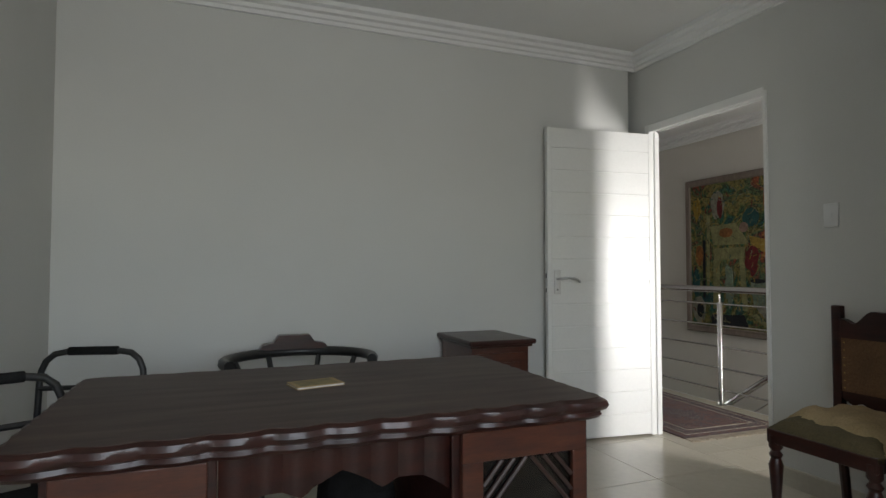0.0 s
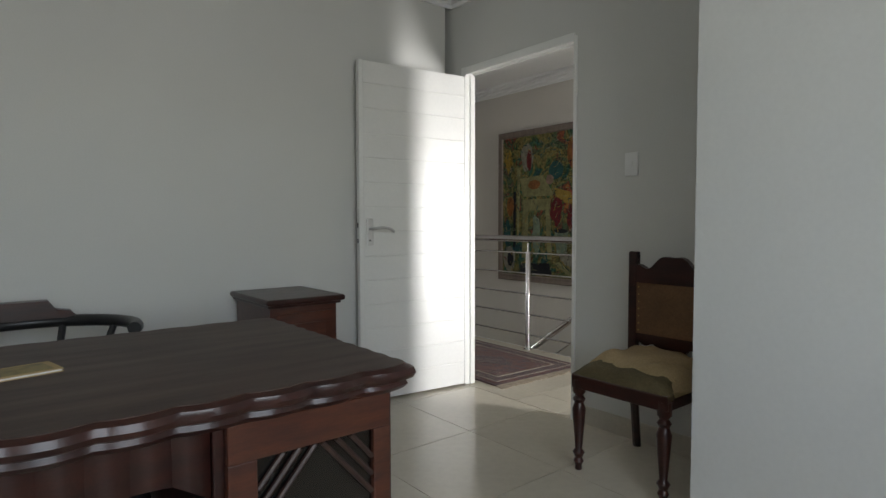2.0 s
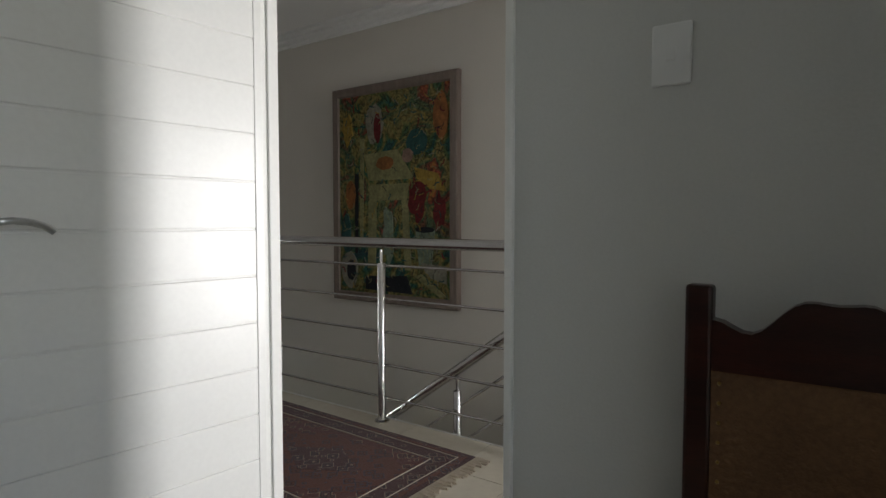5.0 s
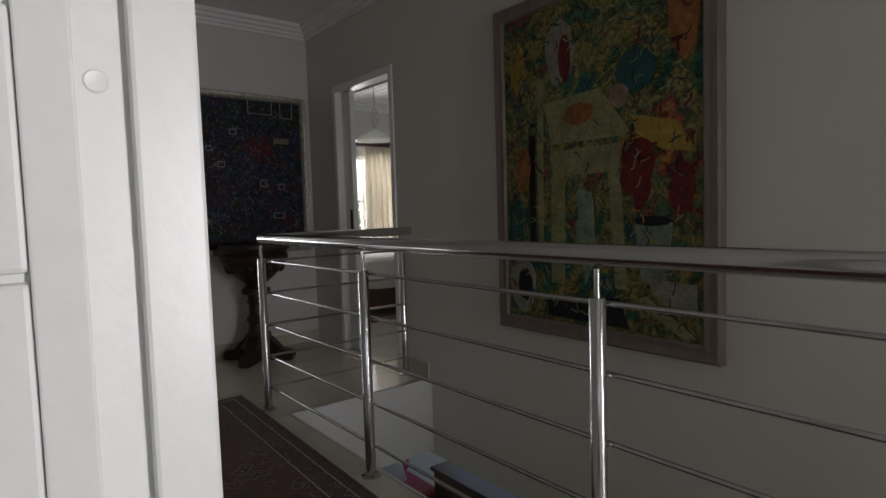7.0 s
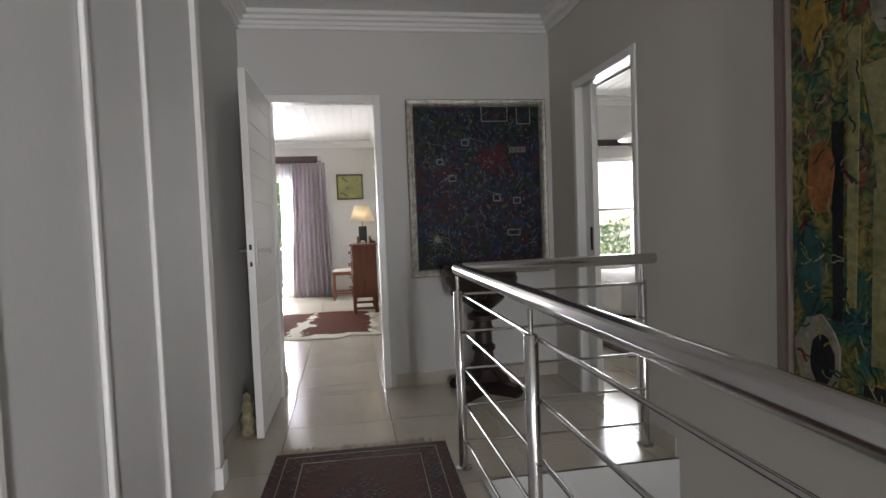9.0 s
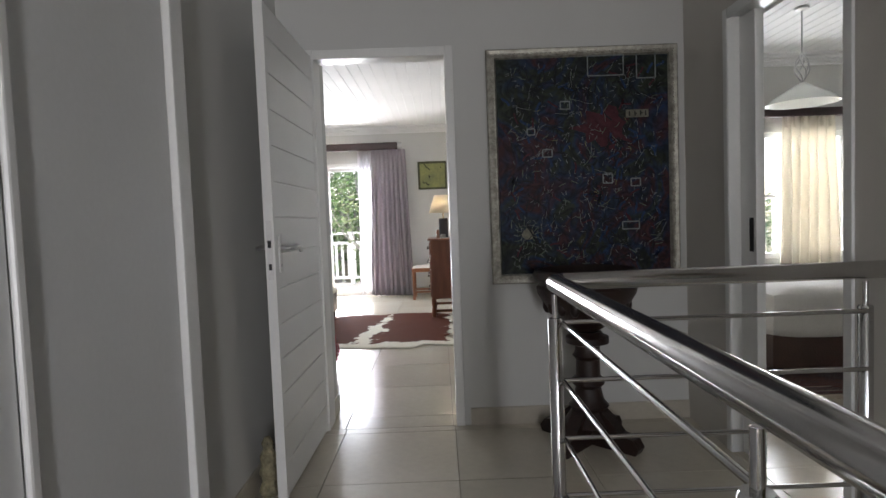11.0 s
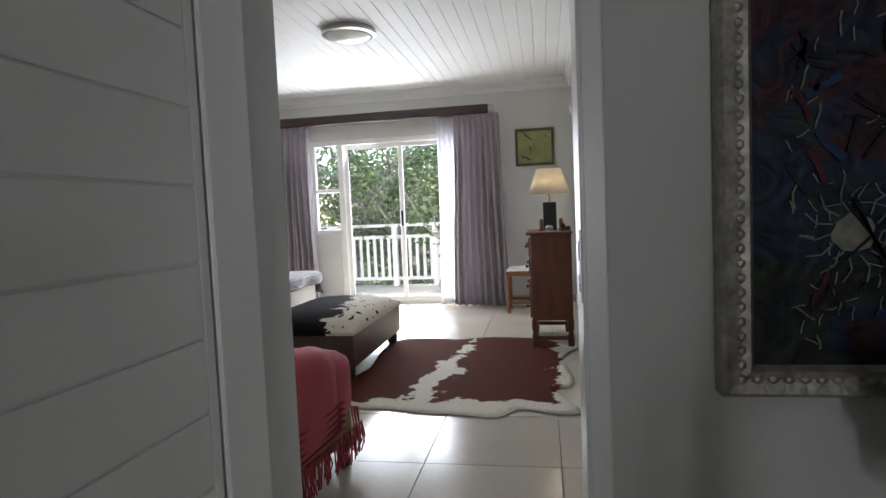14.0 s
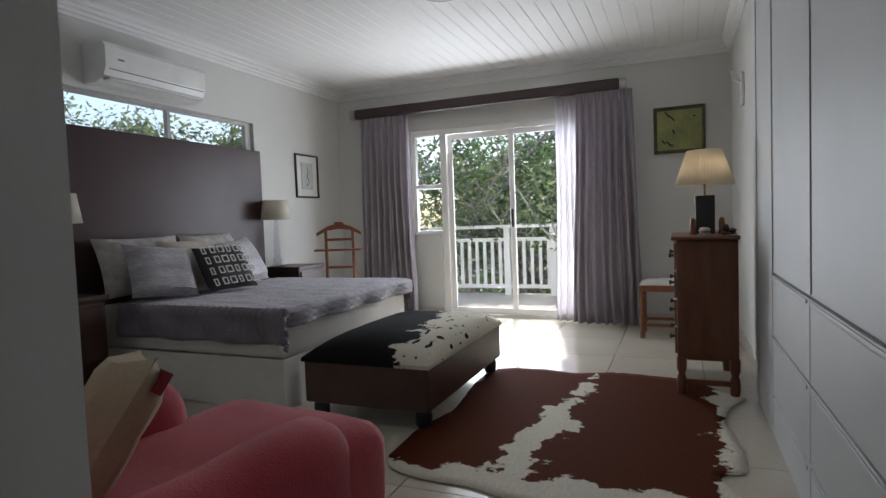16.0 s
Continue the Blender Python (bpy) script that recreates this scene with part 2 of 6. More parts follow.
def tube(bm, pts, r, seg=10, taper=None):
    """A round bar through points."""
    pts = [Vector(p) for p in pts]
    rings = []
    ref = None
    for k, p in enumerate(pts):
        d = (pts[min(k + 1, len(pts) - 1)] - pts[max(k - 1, 0)]).normalized()
        u = (ref - d * ref.dot(d)) if ref is not None else d.orthogonal()
        u = u.normalized() if u.length > 1e-5 else d.orthogonal().normalized()
        ref = u
        v = d.cross(u)
        rad = r if taper is None else r + (taper - r) * k / (len(pts) - 1)
        rings.append([bm.verts.new(p + rad * (u * math.cos(a) + v * math.sin(a))) for a in [2 * math.pi * i / seg for i in range(seg)]])
    for a, b in zip(rings, rings[1:]):
        for i in range(seg):
            bm.faces.new((a[i], a[(i + 1) % seg], b[(i + 1) % seg], b[i]))
    bm.faces.new(rings[0][::-1])
    bm.faces.new(rings[-1])
    return bm


def prism(bm, outline, lo, hi, axis="z"):
    """A flat outline pushed out from lo to hi along an axis."""
    def at(a, b, c):
        return {"z": (a, b, c), "y": (a, c, b), "x": (c, a, b)}[axis]
    lower = [bm.verts.new(at(a, b, lo)) for a, b in outline]
    upper = [bm.verts.new(at(a, b, hi)) for a, b in outline]
    n = len(outline)
    for k in range(n):
        bm.faces.new((lower[k], lower[(k + 1) % n], upper[(k + 1) % n], upper[k]))
    bm.faces.new(lower[::-1])
    bm.faces.new(upper)
    return bm


def sweep(bm, profile, p0, p1, inward):
    """A moulding along p0-p1: profile of (out, height), out measured along inward."""
    p0, p1, i = Vector(p0), Vector(p1), Vector(inward)
    a = [bm.verts.new(p0 + i * o + Vector((0, 0, h))) for o, h in profile]
    b = [bm.verts.new(p1 + i * o + Vector((0, 0, h))) for o, h in profile]
    n = len(profile)
    for k in range(n):
        bm.faces.new((a[k], a[(k + 1) % n], b[(k + 1) % n], b[k]))
    bm.faces.new(a[::-1])
    bm.faces.new(b)
    return bm


def cushion(bm, w, h, t, m=None, n=10, pinch=0.12):
    """A stuffed pillow in the xz plane, w wide, h high, t thick."""
    grids = []
    for s in (1, -1):
        g = [[None] * (n + 1) for _ in range(n + 1)]
        for i in range(n + 1):
            for j in range(n + 1):
                u, v = 2 * i / n - 1, 2 * j / n - 1
                f = max(0.0, (1 - u ** 4) * (1 - v ** 4)) ** 0.5
                px = u * w / 2 * (1 - pinch * (1 - v * v) * 0.5 * abs(u))
                pz = v * h / 2 * (1 - pinch * (1 - u * u) * 0.5 * abs(v))
                wob = 0.012 * noise.noise(Vector((u * 2, v * 2, s)))
                g[i][j] = bm.verts.new((px, s * (t / 2 * f + 0.004) + wob * f, pz))
        grids.append(g)
        for i in range(n):
            for j in range(n):
                bm.faces.new((g[i][j], g[i + 1][j], g[i + 1][j + 1], g[i][j + 1]))
    bmesh.ops.remove_doubles(bm, verts=bm.verts, dist=0.0085)
    if m is not None:
        bmesh.ops.transform(bm, matrix=m, verts=bm.verts)
    return bm


# ---- structure: the study, the landing and the two bedrooms ----
TOP = 2.62      # ceiling of the study and landing
BTOP = 2.60     # boarded ceilings of the bedrooms
structure("wall_study_west", boxes((-0.61, -0.49, -1.72, 3.32, 0, 2.7)), WALL, "plain grey painted plaster wall")
structure("wall_study_north", boxes((-0.49, 2.95, 3.2, 3.32, 0, 2.7)), WALL, "plain grey painted plaster wall behind the desk")
structure("wall_study_south", boxes((-0.49, -0.35, -1.72, -1.6, 0, 2.7), (1.35, 3.008, -1.72, -1.6, 0, 2.7), (-0.35, 1.35, -1.72, -1.6, 0, 0.9), (-0.35, 1.35, -1.72, -1.6, 2.1, 2.7)), WALL, "plain grey painted plaster wall with a window")
structure("wall_study_east", boxes((3.008, 3.058, -1.72, 2.15, -0.44, 2.7), (3.008, 3.058, 3.062, 3.32, -0.44, 2.7), (3.008, 3.058, 2.15, 3.062, 2.08, 2.7)), WALL, "grey painted wall with the study doorway")
structure("wall_hall_west", boxes((2.83, 2.95, 3.32, 7.15, 0, 2.7)), WALL, "grey painted landing wall behind the built-in cupboards")
structure("wall_hall_south", boxes((3.058, 4.08, -0.42, -0.3, 0, 2.7), (4.5, 5.13, -0.42, -0.3, 0, 2.7), (4.08, 4.5, -0.42, -0.3, 1.75, 2.7), (4.08, 4.5, -0.42, -0.3, 0, 0.1)), WALL, "painted wall with the narrow stair window")
structure("wall_hall_east", boxes((5.13, 5.25, -0.42, 5.9, -0.5, 2.7), (5.13, 5.25, 6.68, 9.6, -0.5, 2.7), (5.13, 5.25, 5.9, 6.68, 2.03, 2.7), (5.13, 5.25, 5.9, 6.68, -0.5, -0.03)), BEIGE, "warm beige stairwell wall above the open stairs")
structure("wall_bedroom_south", boxes((0.0, 3.12, 7.15, 7.5, 0, 2.7), (3.86, 5.13, 7.15, 7.29, 0, 2.7), (3.12, 3.86, 7.15, 7.29, 2.05, 2.7), (3.12, 3.86, 7.29, 7.5, 2.3, 2.7)), WALL, "grey painted wall with the bedroom doorway")
structure("wall_bedroom_west", boxes((-0.12, 0.0, 7.15, 9.2, 0, 2.7), (-0.12, 0.0, 11.47, 12.95, 0, 2.7), (-0.12, 0.0, 9.2, 11.47, 0, 1.76), (-0.12, 0.0, 9.2, 11.47, 2.04, 2.7)), WALL, "pale grey bedroom wall with a slot window above the headboard")
structure("wall_bedroom_north", boxes((-0.12, 0.93, 12.95, 13.1, 0, 2.7), (2.95, 4.26, 12.95, 13.1, 0, 2.7), (0.93, 2.95, 12.95, 13.1, 2.06, 2.7), (0.93, 1.27, 12.95, 13.1, 0, 0.91)), WALL, "pale grey bedroom wall with the sliding balcony door")
structure("wall_bedroom_east", boxes((4.14, 4.26, 10.72, 12.95, 0, 2.7), (4.66, 4.78, 7.29, 10.84, 0, 2.7), (4.26, 4.66, 10.72, 10.84, 0, 2.7)), WALL, "pale grey bedroom wall")
structure("wall_guest_north", boxes((5.25, 6.4, 9.6, 9.75, 0, 2.7), (7.8, 8.7, 9.6, 9.75, 0, 2.7), (6.4, 7.8, 9.6, 9.75, 1.87, 2.7), (6.4, 7.8, 9.6, 9.75, 0, 0.64)), WALL, "pale guest room wall with a bright window")
structure("wall_guest_east", boxes((8.7, 8.82, 4.4, 9.75, 0, 2.7)), WALL, "pale guest room wall")
structure("wall_guest_south", boxes((5.25, 8.7, 4.4, 4.52, 0, 2.7)), WALL, "pale guest room wall")
structure("ceiling_study", boxes((-0.49, 3.008, -1.6, 3.2, TOP, TOP + 0.1)), CEIL, "flat white plaster ceiling")
structure("ceiling_hall", boxes((3.058, 5.13, -0.3, 3.32, TOP, TOP + 0.08), (2.95, 5.13, 3.32, 7.15, TOP, TOP + 0.1)), CEIL, "flat white plaster ceiling over the landing")


def board_ceiling(name, x0, x1, y0, y1, z):
    bm = bmesh.new()
    w = 0.11
    k = x0
    while k < x1 - 0.01:
        e = min(k + w, x1)
        prism(bm, [(k, z + 0.03), (k, z + 0.006), (k + 0.006, z), (e - 0.006, z), (e, z + 0.006), (e, z + 0.03)], y0, y1, "y")
        k = e
    box(bm, x0, x1, y0, y1, z + 0.031, z + 0.1)
    return structure(name, bm, CEIL, "white painted tongue-and-groove boarded ceiling")


board_ceiling("ceiling_bedroom", 0.0, 4.66, 7.5, 12.95, BTOP)
board_ceiling("ceiling_guest", 5.25, 8.7, 4.52, 9.6, BTOP)
structure("roof", boxes((-1.2, 9.4, -2.2, 13.3, 2.75, 2.9)), CEIL, "flat roof slab closing the house")

# cornices: a stepped plaster moulding where walls meet ceilings
STEP = [(0, 0), (0.018, 0), (0.018, 0.022), (0.034, 0.026), (0.034, 0.048), (0.058, 0.054), (0.058, 0.076), (0.085, 0.084), (0.085, 0.11), (0, 0.11)]


def cornice(name, runs, z):
    bm = bmesh.new()
    for (ax, ay), (bx, by), (ix, iy) in runs:
        sweep(bm, STEP, (ax, ay, z), (bx, by, z), (ix, iy, 0))
    return structure(name, bm, CEIL, "white stepped plaster cornice", category="cornice")


cornice("cornice_study", [((-0.49, 3.2), (3.02, 3.2), (0, -1)), ((3.008, 1.19), (3.008, 3.2), (-1, 0)), ((-0.49, -1.6), (-0.49, 3.2), (1, 0)), ((-0.49, -1.6), (2.42, -1.6), (0, 1))], TOP - 0.11)
cornice("cornice_hall", [((2.95, 7.15), (5.13, 7.15), (0, -1)), ((5.13, -0.3), (5.13, 7.15), (-1, 0)), ((2.95, 5.9), (2.95, 7.15), (1, 0)), ((3.058, -0.3), (3.058, 3.32), (1, 0)), ((3.058, -0.3), (5.13, -0.3), (0, 1))], TOP - 0.11)
cornice("cornice_bedroom", [((0, 12.95), (4.14, 12.95), (0, -1)), ((0, 7.5), (0, 12.95), (1, 0)), ((4.14, 10.84), (4.14, 12.95), (-1, 0)), ((0, 7.5), (3.12, 7.5), (0, 1))], BTOP - 0.109)
cornice("cornice_guest", [((5.25, 9.6), (8.7, 9.6), (0, -1)), ((5.25, 4.52), (5.25, 9.6), (1, 0)), ((8.7, 4.52), (8.7, 9.6), (-1, 0))], BTOP - 0.109)

SK = [(0, 0), (0.012, 0), (0.012, 0.088), (0.008, 0.095), (0, 0.095)]


def skirting(name, runs):
    bm = bmesh.new()
    for (ax, ay), (bx, by), (ix, iy) in runs:
        sweep(bm, SK, (ax, ay, 0.001), (bx, by, 0.001), (ix, iy, 0))
    return structure(name, bm, SKIRT, "beige tile skirting along the wall", category="baseboard")


skirting("baseboard_study", [((-0.49, 3.2), (3.02, 3.2), (0, -1)), ((3.008, 1.19), (3.008, 2.15), (-1, 0)), ((-0.49, -1.6), (-0.49, 3.2), (1, 0))])
skirting("baseboard_hall", [((3.92, 7.15), (5.13, 7.15), (0, -1)), ((5.13, -0.3), (5.13, 2.6), (-1, 0)), ((5.13, 5.57), (5.13, 5.86), (-1, 0)), ((2.95, 5.87), (2.95, 7.15), (1, 0)), ((3.058, -0.3), (3.058, 2.13), (1, 0))])
skirting("baseboard_bedroom", [((0, 12.95), (1.27, 12.95), (0, -1)), ((2.95, 12.95), (4.14, 12.95), (0, -1)), ((0, 7.5), (0, 12.95), (1, 0)), ((4.14, 10.84), (4.14, 12.95), (-1, 0)), ((0, 7.5), (3.12, 7.5), (0, 1)), ((3.12, 7.305), (3.12, 7.5), (1, 0))])

# floors: slabs under separate tiles
floor_study = structure("floor_study", boxes((-0.61, 3.008, -1.72, 3.32, -0.45, -0.012)), GROUT, "cream porcelain tiled study floor", category="floor")
floor_hall = structure("floor_hall", boxes((3.008, 4.17, 2.6, 3.32, -0.45, -0.012), (2.83, 4.17, 3.32, 5.57, -0.45, -0.012), (3.008, 5.13, -0.3, 2.6, -0.45, -0.012), (2.83, 5.13, 5.57, 7.15, -0.45, -0.012)), [GROUT], "cream porcelain tiled landing floor", category="floor")
floor_bedroom = structure("floor_bedroom", boxes((-0.12, 4.66, 7.15, 13.1, -0.46, -0.012)), GROUT, "cream porcelain tiled bedroom floor", category="floor")
floor_guest = structure("floor_guest", boxes((5.25, 8.7, 4.52, 9.6, -0.45, -0.012)), GROUT, "cream tiled guest room floor", category="floor")
structure("stairwell_edge_trim", boxes((4.17, 4.18, 2.6, 5.56, -0.45, 0.0), (4.17, 5.128, 5.55, 5.568, -0.47, 0.0), (4.18, 5.128, 2.602, 2.615, -0.45, 0.0)), WALL, "white plastered slab edge round the stairwell", category="trim")

# ---- doors, door frames and windows ----
def door_frame(name, x0, x1, y0, y1, z, across, label, plain_jamb=False):
    """A white frame lining an opening; across: the axis along which one walks through."""
    w, t = 0.045, 0.02
    bm = bmesh.new()
    if across == "x":
        for a, b in ((y0, y0 + 0.02), (y1 - 0.02, y1)):
            box(bm, x0 - 0.012, x1 + 0.012, a, b, 0, z - 0.02, 0.003)
        for s0, s1 in ((x0 - 0.014, x0 - 0.001), (x1 + 0.001, x1 + 0.014)):
            if not (plain_jamb and s0 < x0):
                box(bm, s0, s1, y0 - w + 0.02, y0 + 0.015, 0, z + 0.02, 0.004)
            box(bm, s0, s1, y1 - 0.015, y1 + w - 0.02, 0, z + 0.02, 0.004)
            box(bm, s0, s1, y0 + 0.016, y1 - 0.016, z - 0.03, z + 0.018, 0.004)
        box(bm, x0 - 0.011, x1 + 0.011, y0, y1, z - 0.019, z - 0.001)
    else:
        for a, b in ((x0, x0 + 0.02), (x1 - 0.02, x1)):
            box(bm, a, b, y0 - 0.012, y1 + 0.012, 0, z - 0.02, 0.003)
        for s0, s1 in ((y0 - 0.014, y0 - 0.001),):
            box(bm, x0 - w + 0.02, x0 + 0.015, s0, s1, 0, z + 0.02, 0.004)
            box(bm, x1 - 0.015, x1 + w - 0.02, s0, s1, 0, z + 0.02, 0.004)
            box(bm, x0 + 0.016, x1 - 0.016, s0, s1, z - 0.03, z + 0.018, 0.004)
        box(bm, x0, x1, y0 - 0.011, y1 + 0.011, z - 0.019, z - 0.001)
    return structure(name, bm, WHITE, label, category="door frame")


study_frame = door_frame("door_frame_study", 3.008, 3.058, 2.15, 3.062, 2.08, "x", "white painted door frame of the study", True)
part("rebate_stop", box(bmesh.new(), 3.03, 3.069, 3.032, 3.0415, 0.001, 2.045, 0.003), WHITE, study_frame)
for z in (0.55, 0.86, 1.14, 1.6):
    bm = lathe(bmesh.new(), [(0.007, 0), (0.006, 0.001), (0.002, 0.0004)], 14)
    bmesh.ops.transform(bm, matrix=pose(3.014, 3.0415, z, 90), verts=bm.verts)
    part("screw_cap", bm, WHITE, study_frame, "painted-over screw head", True)
door_frame("door_frame_bedroom", 3.12, 3.86, 7.15, 7.29, 2.05, "y", "white painted door frame of the bedroom")
strike = tagged(part("strike_plate", boxes((3.8365, 3.8395, 7.140, 7.160, 0.935, 1.065), bevel=0.001), SATIN), "satin metal strike plate let into the door frame", "strike plate", "", "structure")
part("latch_hole", boxes((3.8355, 3.8364, 7.144, 7.156, 0.955, 0.985), (3.8355, 3.8364, 7.144, 7.156, 1.01, 1.045)), DARKG, strike)
door_frame("door_frame_guest", 5.13, 5.25, 5.9, 6.68, 2.03, "x", "white painted door frame of the guest room")


def panel_door(name, width, label, slat=0.145, flip=1):
    """A door leaf hinged at its origin, running along +x; grooved boards on both faces."""
    d = thing(name, 0, 0, 0, label, "door", kind="structure")
    h, t = 2.03, 0.04
    bm = boxes((0.01, width - 0.01, -t / 2 + 0.007, t / 2 - 0.007, 0.01, h - 0.002))
    part("core", bm, WHITE, d)
    for a, e in ((0, 0.026), (width - 0.026, width)):
        part("lipping", boxes((a, e, -t / 2, t / 2, 0.008, h), bevel=0.0015), WHITE, d)
    z = 0.012
    while z < h - 0.02:
        e = min(z + slat, h)
        part("board", boxes((0.0265, width - 0.0265, -t / 2 + 0.001, t / 2 - 0.001, z + 0.0025, e - 0.0025), bevel=0.003), WHITE, d)
        z = e
    for s in (1, -1):
        bm = box(bmesh.new(), width - 0.085, width - 0.043, min(s * t / 2, s * (t / 2 + 0.007)), max(s * t / 2, s * (t / 2 + 0.007)), 0.945, 1.105, 0.006)
        pl = part("handle_plate", bm, NICKEL, d, "satin metal lock plate")
        bm = bmesh.new()
        yy = s * (t / 2 + 0.005)
        tube(bm, [(width - 0.063, yy, 1.045), (width - 0.063, yy + s * 0.04, 1.045), (width - 0.075, yy + s * 0.05, 1.046), (width - 0.12, yy + s * 0.052, 1.052), (width - 0.155, yy + s * 0.052, 1.048), (width - 0.18, yy + s * 0.05, 1.040), (width - 0.2, yy + s * 0.048, 1.026)], 0.0085, 10)
        part("lever", bm, SATIN, pl, "curved satin metal lever", True)
        bm = bmesh.new()
        lathe(bm, [(0.007, -0.001), (0.007, 0.003)], 12)
        bmesh.ops.transform(bm, matrix=pose(width - 0.063, s * (t / 2 + 0.006), 0.975, 90), verts=bm.verts)
        part("keyhole", bm, DARKG, pl, "dark keyhole")
    bm = boxes((width - 0.001, width + 0.002, -0.011, 0.011, 0.92, 1.16))
    part("latch_plate", bm, NICKEL, d, "steel latch plate on the door edge")
    part("latch", boxes((width + 0.0021, width + 0.004, -0.007, 0.007, 1.05, 1.08), (width + 0.0021, width + 0.004, -0.006, 0.006, 0.96, 0.985)), DARKG, d)
    return d


study_door = panel_door("door_study", 0.775, "open white door leaf with horizontal grooved boards")
study_door.matrix_world = pose(3.004, 3.047, 0.004, 0, 0, 173.5)
bedroom_door = panel_door("door_bedroom", 0.79, "open white bedroom door with horizontal grooved boards")
bedroom_door.matrix_world = pose(3.112, 7.125, 0.004, 0, 0, -91.0)
# sliding pocket door of the guest room, mostly pushed into the wall
d = thing("door_guest", 0, 0, 0, "white sliding door edge with recessed pull", "door", kind="structure")
part("leaf", boxes((5.17, 5.21, 6.53, 6.658, 0.004, 2.0), bevel=0.003), WHITE, d)
part("pull", boxes((5.1665, 5.1698, 6.55, 6.58, 0.95, 1.10)), DARKG, d, "dark recessed pull")


# ---- landing: steel balustrade, stairs, cupboards ----
def steel_post(parent, x, y, z0, top, base=True):
    bm = bmesh.new()
    lathe(bm, [(0.021, 0), (0.021, top - 0.09 - z0), (0.018, top - 0.086 - z0)], 16, (x, y, z0))
    p = part("post", bm, STEEL, parent, "", True)
    bm = bmesh.new()
    lathe(bm, [(0.008, 0), (0.008, 0.075)], 10, (x, y, top - 0.09))
    part("pin", bm, STEEL, p, "", True)
    if base:
        bm = bmesh.new()
        lathe(bm, [(0.04, 0), (0.04, 0.006), (0.024, 0.012), (0.024, 0.02)], 20, (x, y, z0))
        part("base_flange", bm, STEEL, p, "", True)
    return p


RX, RTOP = 4.115, 0.945
bal = thing("balustrade", 4.115, 4.1, 0, "polished stainless steel balustrade with five rails round the stairwell", "railing")


def rel(*pts):
    return [(x - 4.115, y - 4.1, z) for x, y, z in pts]


bm = bmesh.new()
tube(bm, rel((RX, 2.40, RTOP), (RX, 5.69, RTOP), (RX + 0.03, 5.73, RTOP), (5.128, 5.74, RTOP)), 0.027, 20)
part("handrail", bm, STEEL, bal, "thick polished steel handrail", True)
for x, y in ((RX, 2.49), (RX, 3.515), (RX, 4.63), (RX, 5.71), (5.06, 5.74)):
    steel_post(bal, x - 4.115, y - 4.1, 0.0, RTOP - 0.02)
for k in range(5):
    z = 0.12 + 0.176 * k
    bm = bmesh.new()
    tube(bm, rel((RX + 0.022, 2.49, z), (RX + 0.022, 5.71, z)), 0.007, 10)
    part("rail", bm, STEEL, bal, "", True)
    bm = bmesh.new()
    tube(bm, rel((RX, 5.72, z), (5.06, 5.72, z)), 0.007, 10)
    part("rail", bm, STEEL, bal, "", True)

stair_bal = thing("stair_balustrade", 4.21, 2.6, 0, "polished steel stair handrail sloping down into the stairwell", "railing")
bm = bmesh.new()
tube(bm, [(0, -0.34, 0.685 + 0.34 * 0.74), (0, 3.5, 0.685 - 3.5 * 0.74)], 0.024, 16)
part("handrail", bm, STEEL, stair_bal, "", True)
for k in range(4):
    y = 0.50 + 0.95 * k
    steel_post(stair_bal, 0, y, -0.18 * (math.floor((y - 0.02) / 0.25) + 1), 0.665 - 0.74 * y, False)
for k in range(2):
    bm = bmesh.new()
    z = 0.685 - 0.19 * (k + 1)
    tube(bm, [(0, -0.12, z + 0.12 * 0.74), (0, 3.45, z - 3.45 * 0.74)], 0.007, 8)
    part("rail", bm, STEEL, stair_bal, "", True)

stairs = thing("stairs", 4.66, 2.6, 0, "tiled stair flight descending beside the beige wall", "stairs", kind="structure")
for k in range(14):
    y = 0.02 + 0.25 * k
    part("step", boxes((-0.44, 0.465, y, y + 0.262, -0.18 * (k + 1) - 0.16, -0.18 * (k + 1)), bevel=0.004), TILE, stairs)
# storey below, seen down the stairwell
structure("floor_lower", boxes((2.0, 9.5, -0.4, 11, -2.85, -2.75)), TILE, "tiled floor of the storey below", category="floor")
structure("wall_lower", boxes((4.03, 4.15, -0.4, 11, -2.75, -0.45), (4.15, 9.5, 10.9, 11, -2.75, -0.45), (9.4, 9.5, -0.4, 10.9, -2.75, -1.9), (4.15, 9.4, -0.4, -0.3, -2.75, -0.46)), WALL, "pale wall of the storey below", category="wall")
structure("ceiling_lower", boxes((5.25, 9.5, -0.4, 4.4, -0.5, -0.46), (5.25, 9.5, 9.6, 11, -0.5, -0.46), (8.7, 9.5, 4.4, 9.6, -0.5, -0.46)), CEIL, "ceiling of the storey below")
lt = thing("sideboard", 7.3, 7.1, -2.75, "dark wooden sideboard on the floor below", "sideboard")
part("body", boxes((-0.5, 0.5, -0.9, 0.7, 0.1, 0.85), bevel=0.01), DARKW, lt)
part("top", boxes((-0.53, 0.53, -0.93, 0.73, 0.85, 0.89), bevel=0.008), DARKW, lt)
for x, y in ((-0.45, -0.85), (0.45, -0.85), (-0.45, 0.65), (0.45, 0.65)):
    part("leg", boxes((x - 0.03, x + 0.03, y - 0.03, y + 0.03, 0, 0.1)), DARKW, lt)
lc = thing("armchair", 6.7, 8.45, -2.75, "red and white upholstered seat on the floor below", "armchair")
part("seat", boxes((-0.4, 0.4, -0.4, 0.4, 0.15, 0.45), bevel=0.06), RED, lc)
part("backrest", boxes((-0.4, 0.4, 0.25, 0.45, 0.45, 0.9), bevel=0.06), RED, lc)
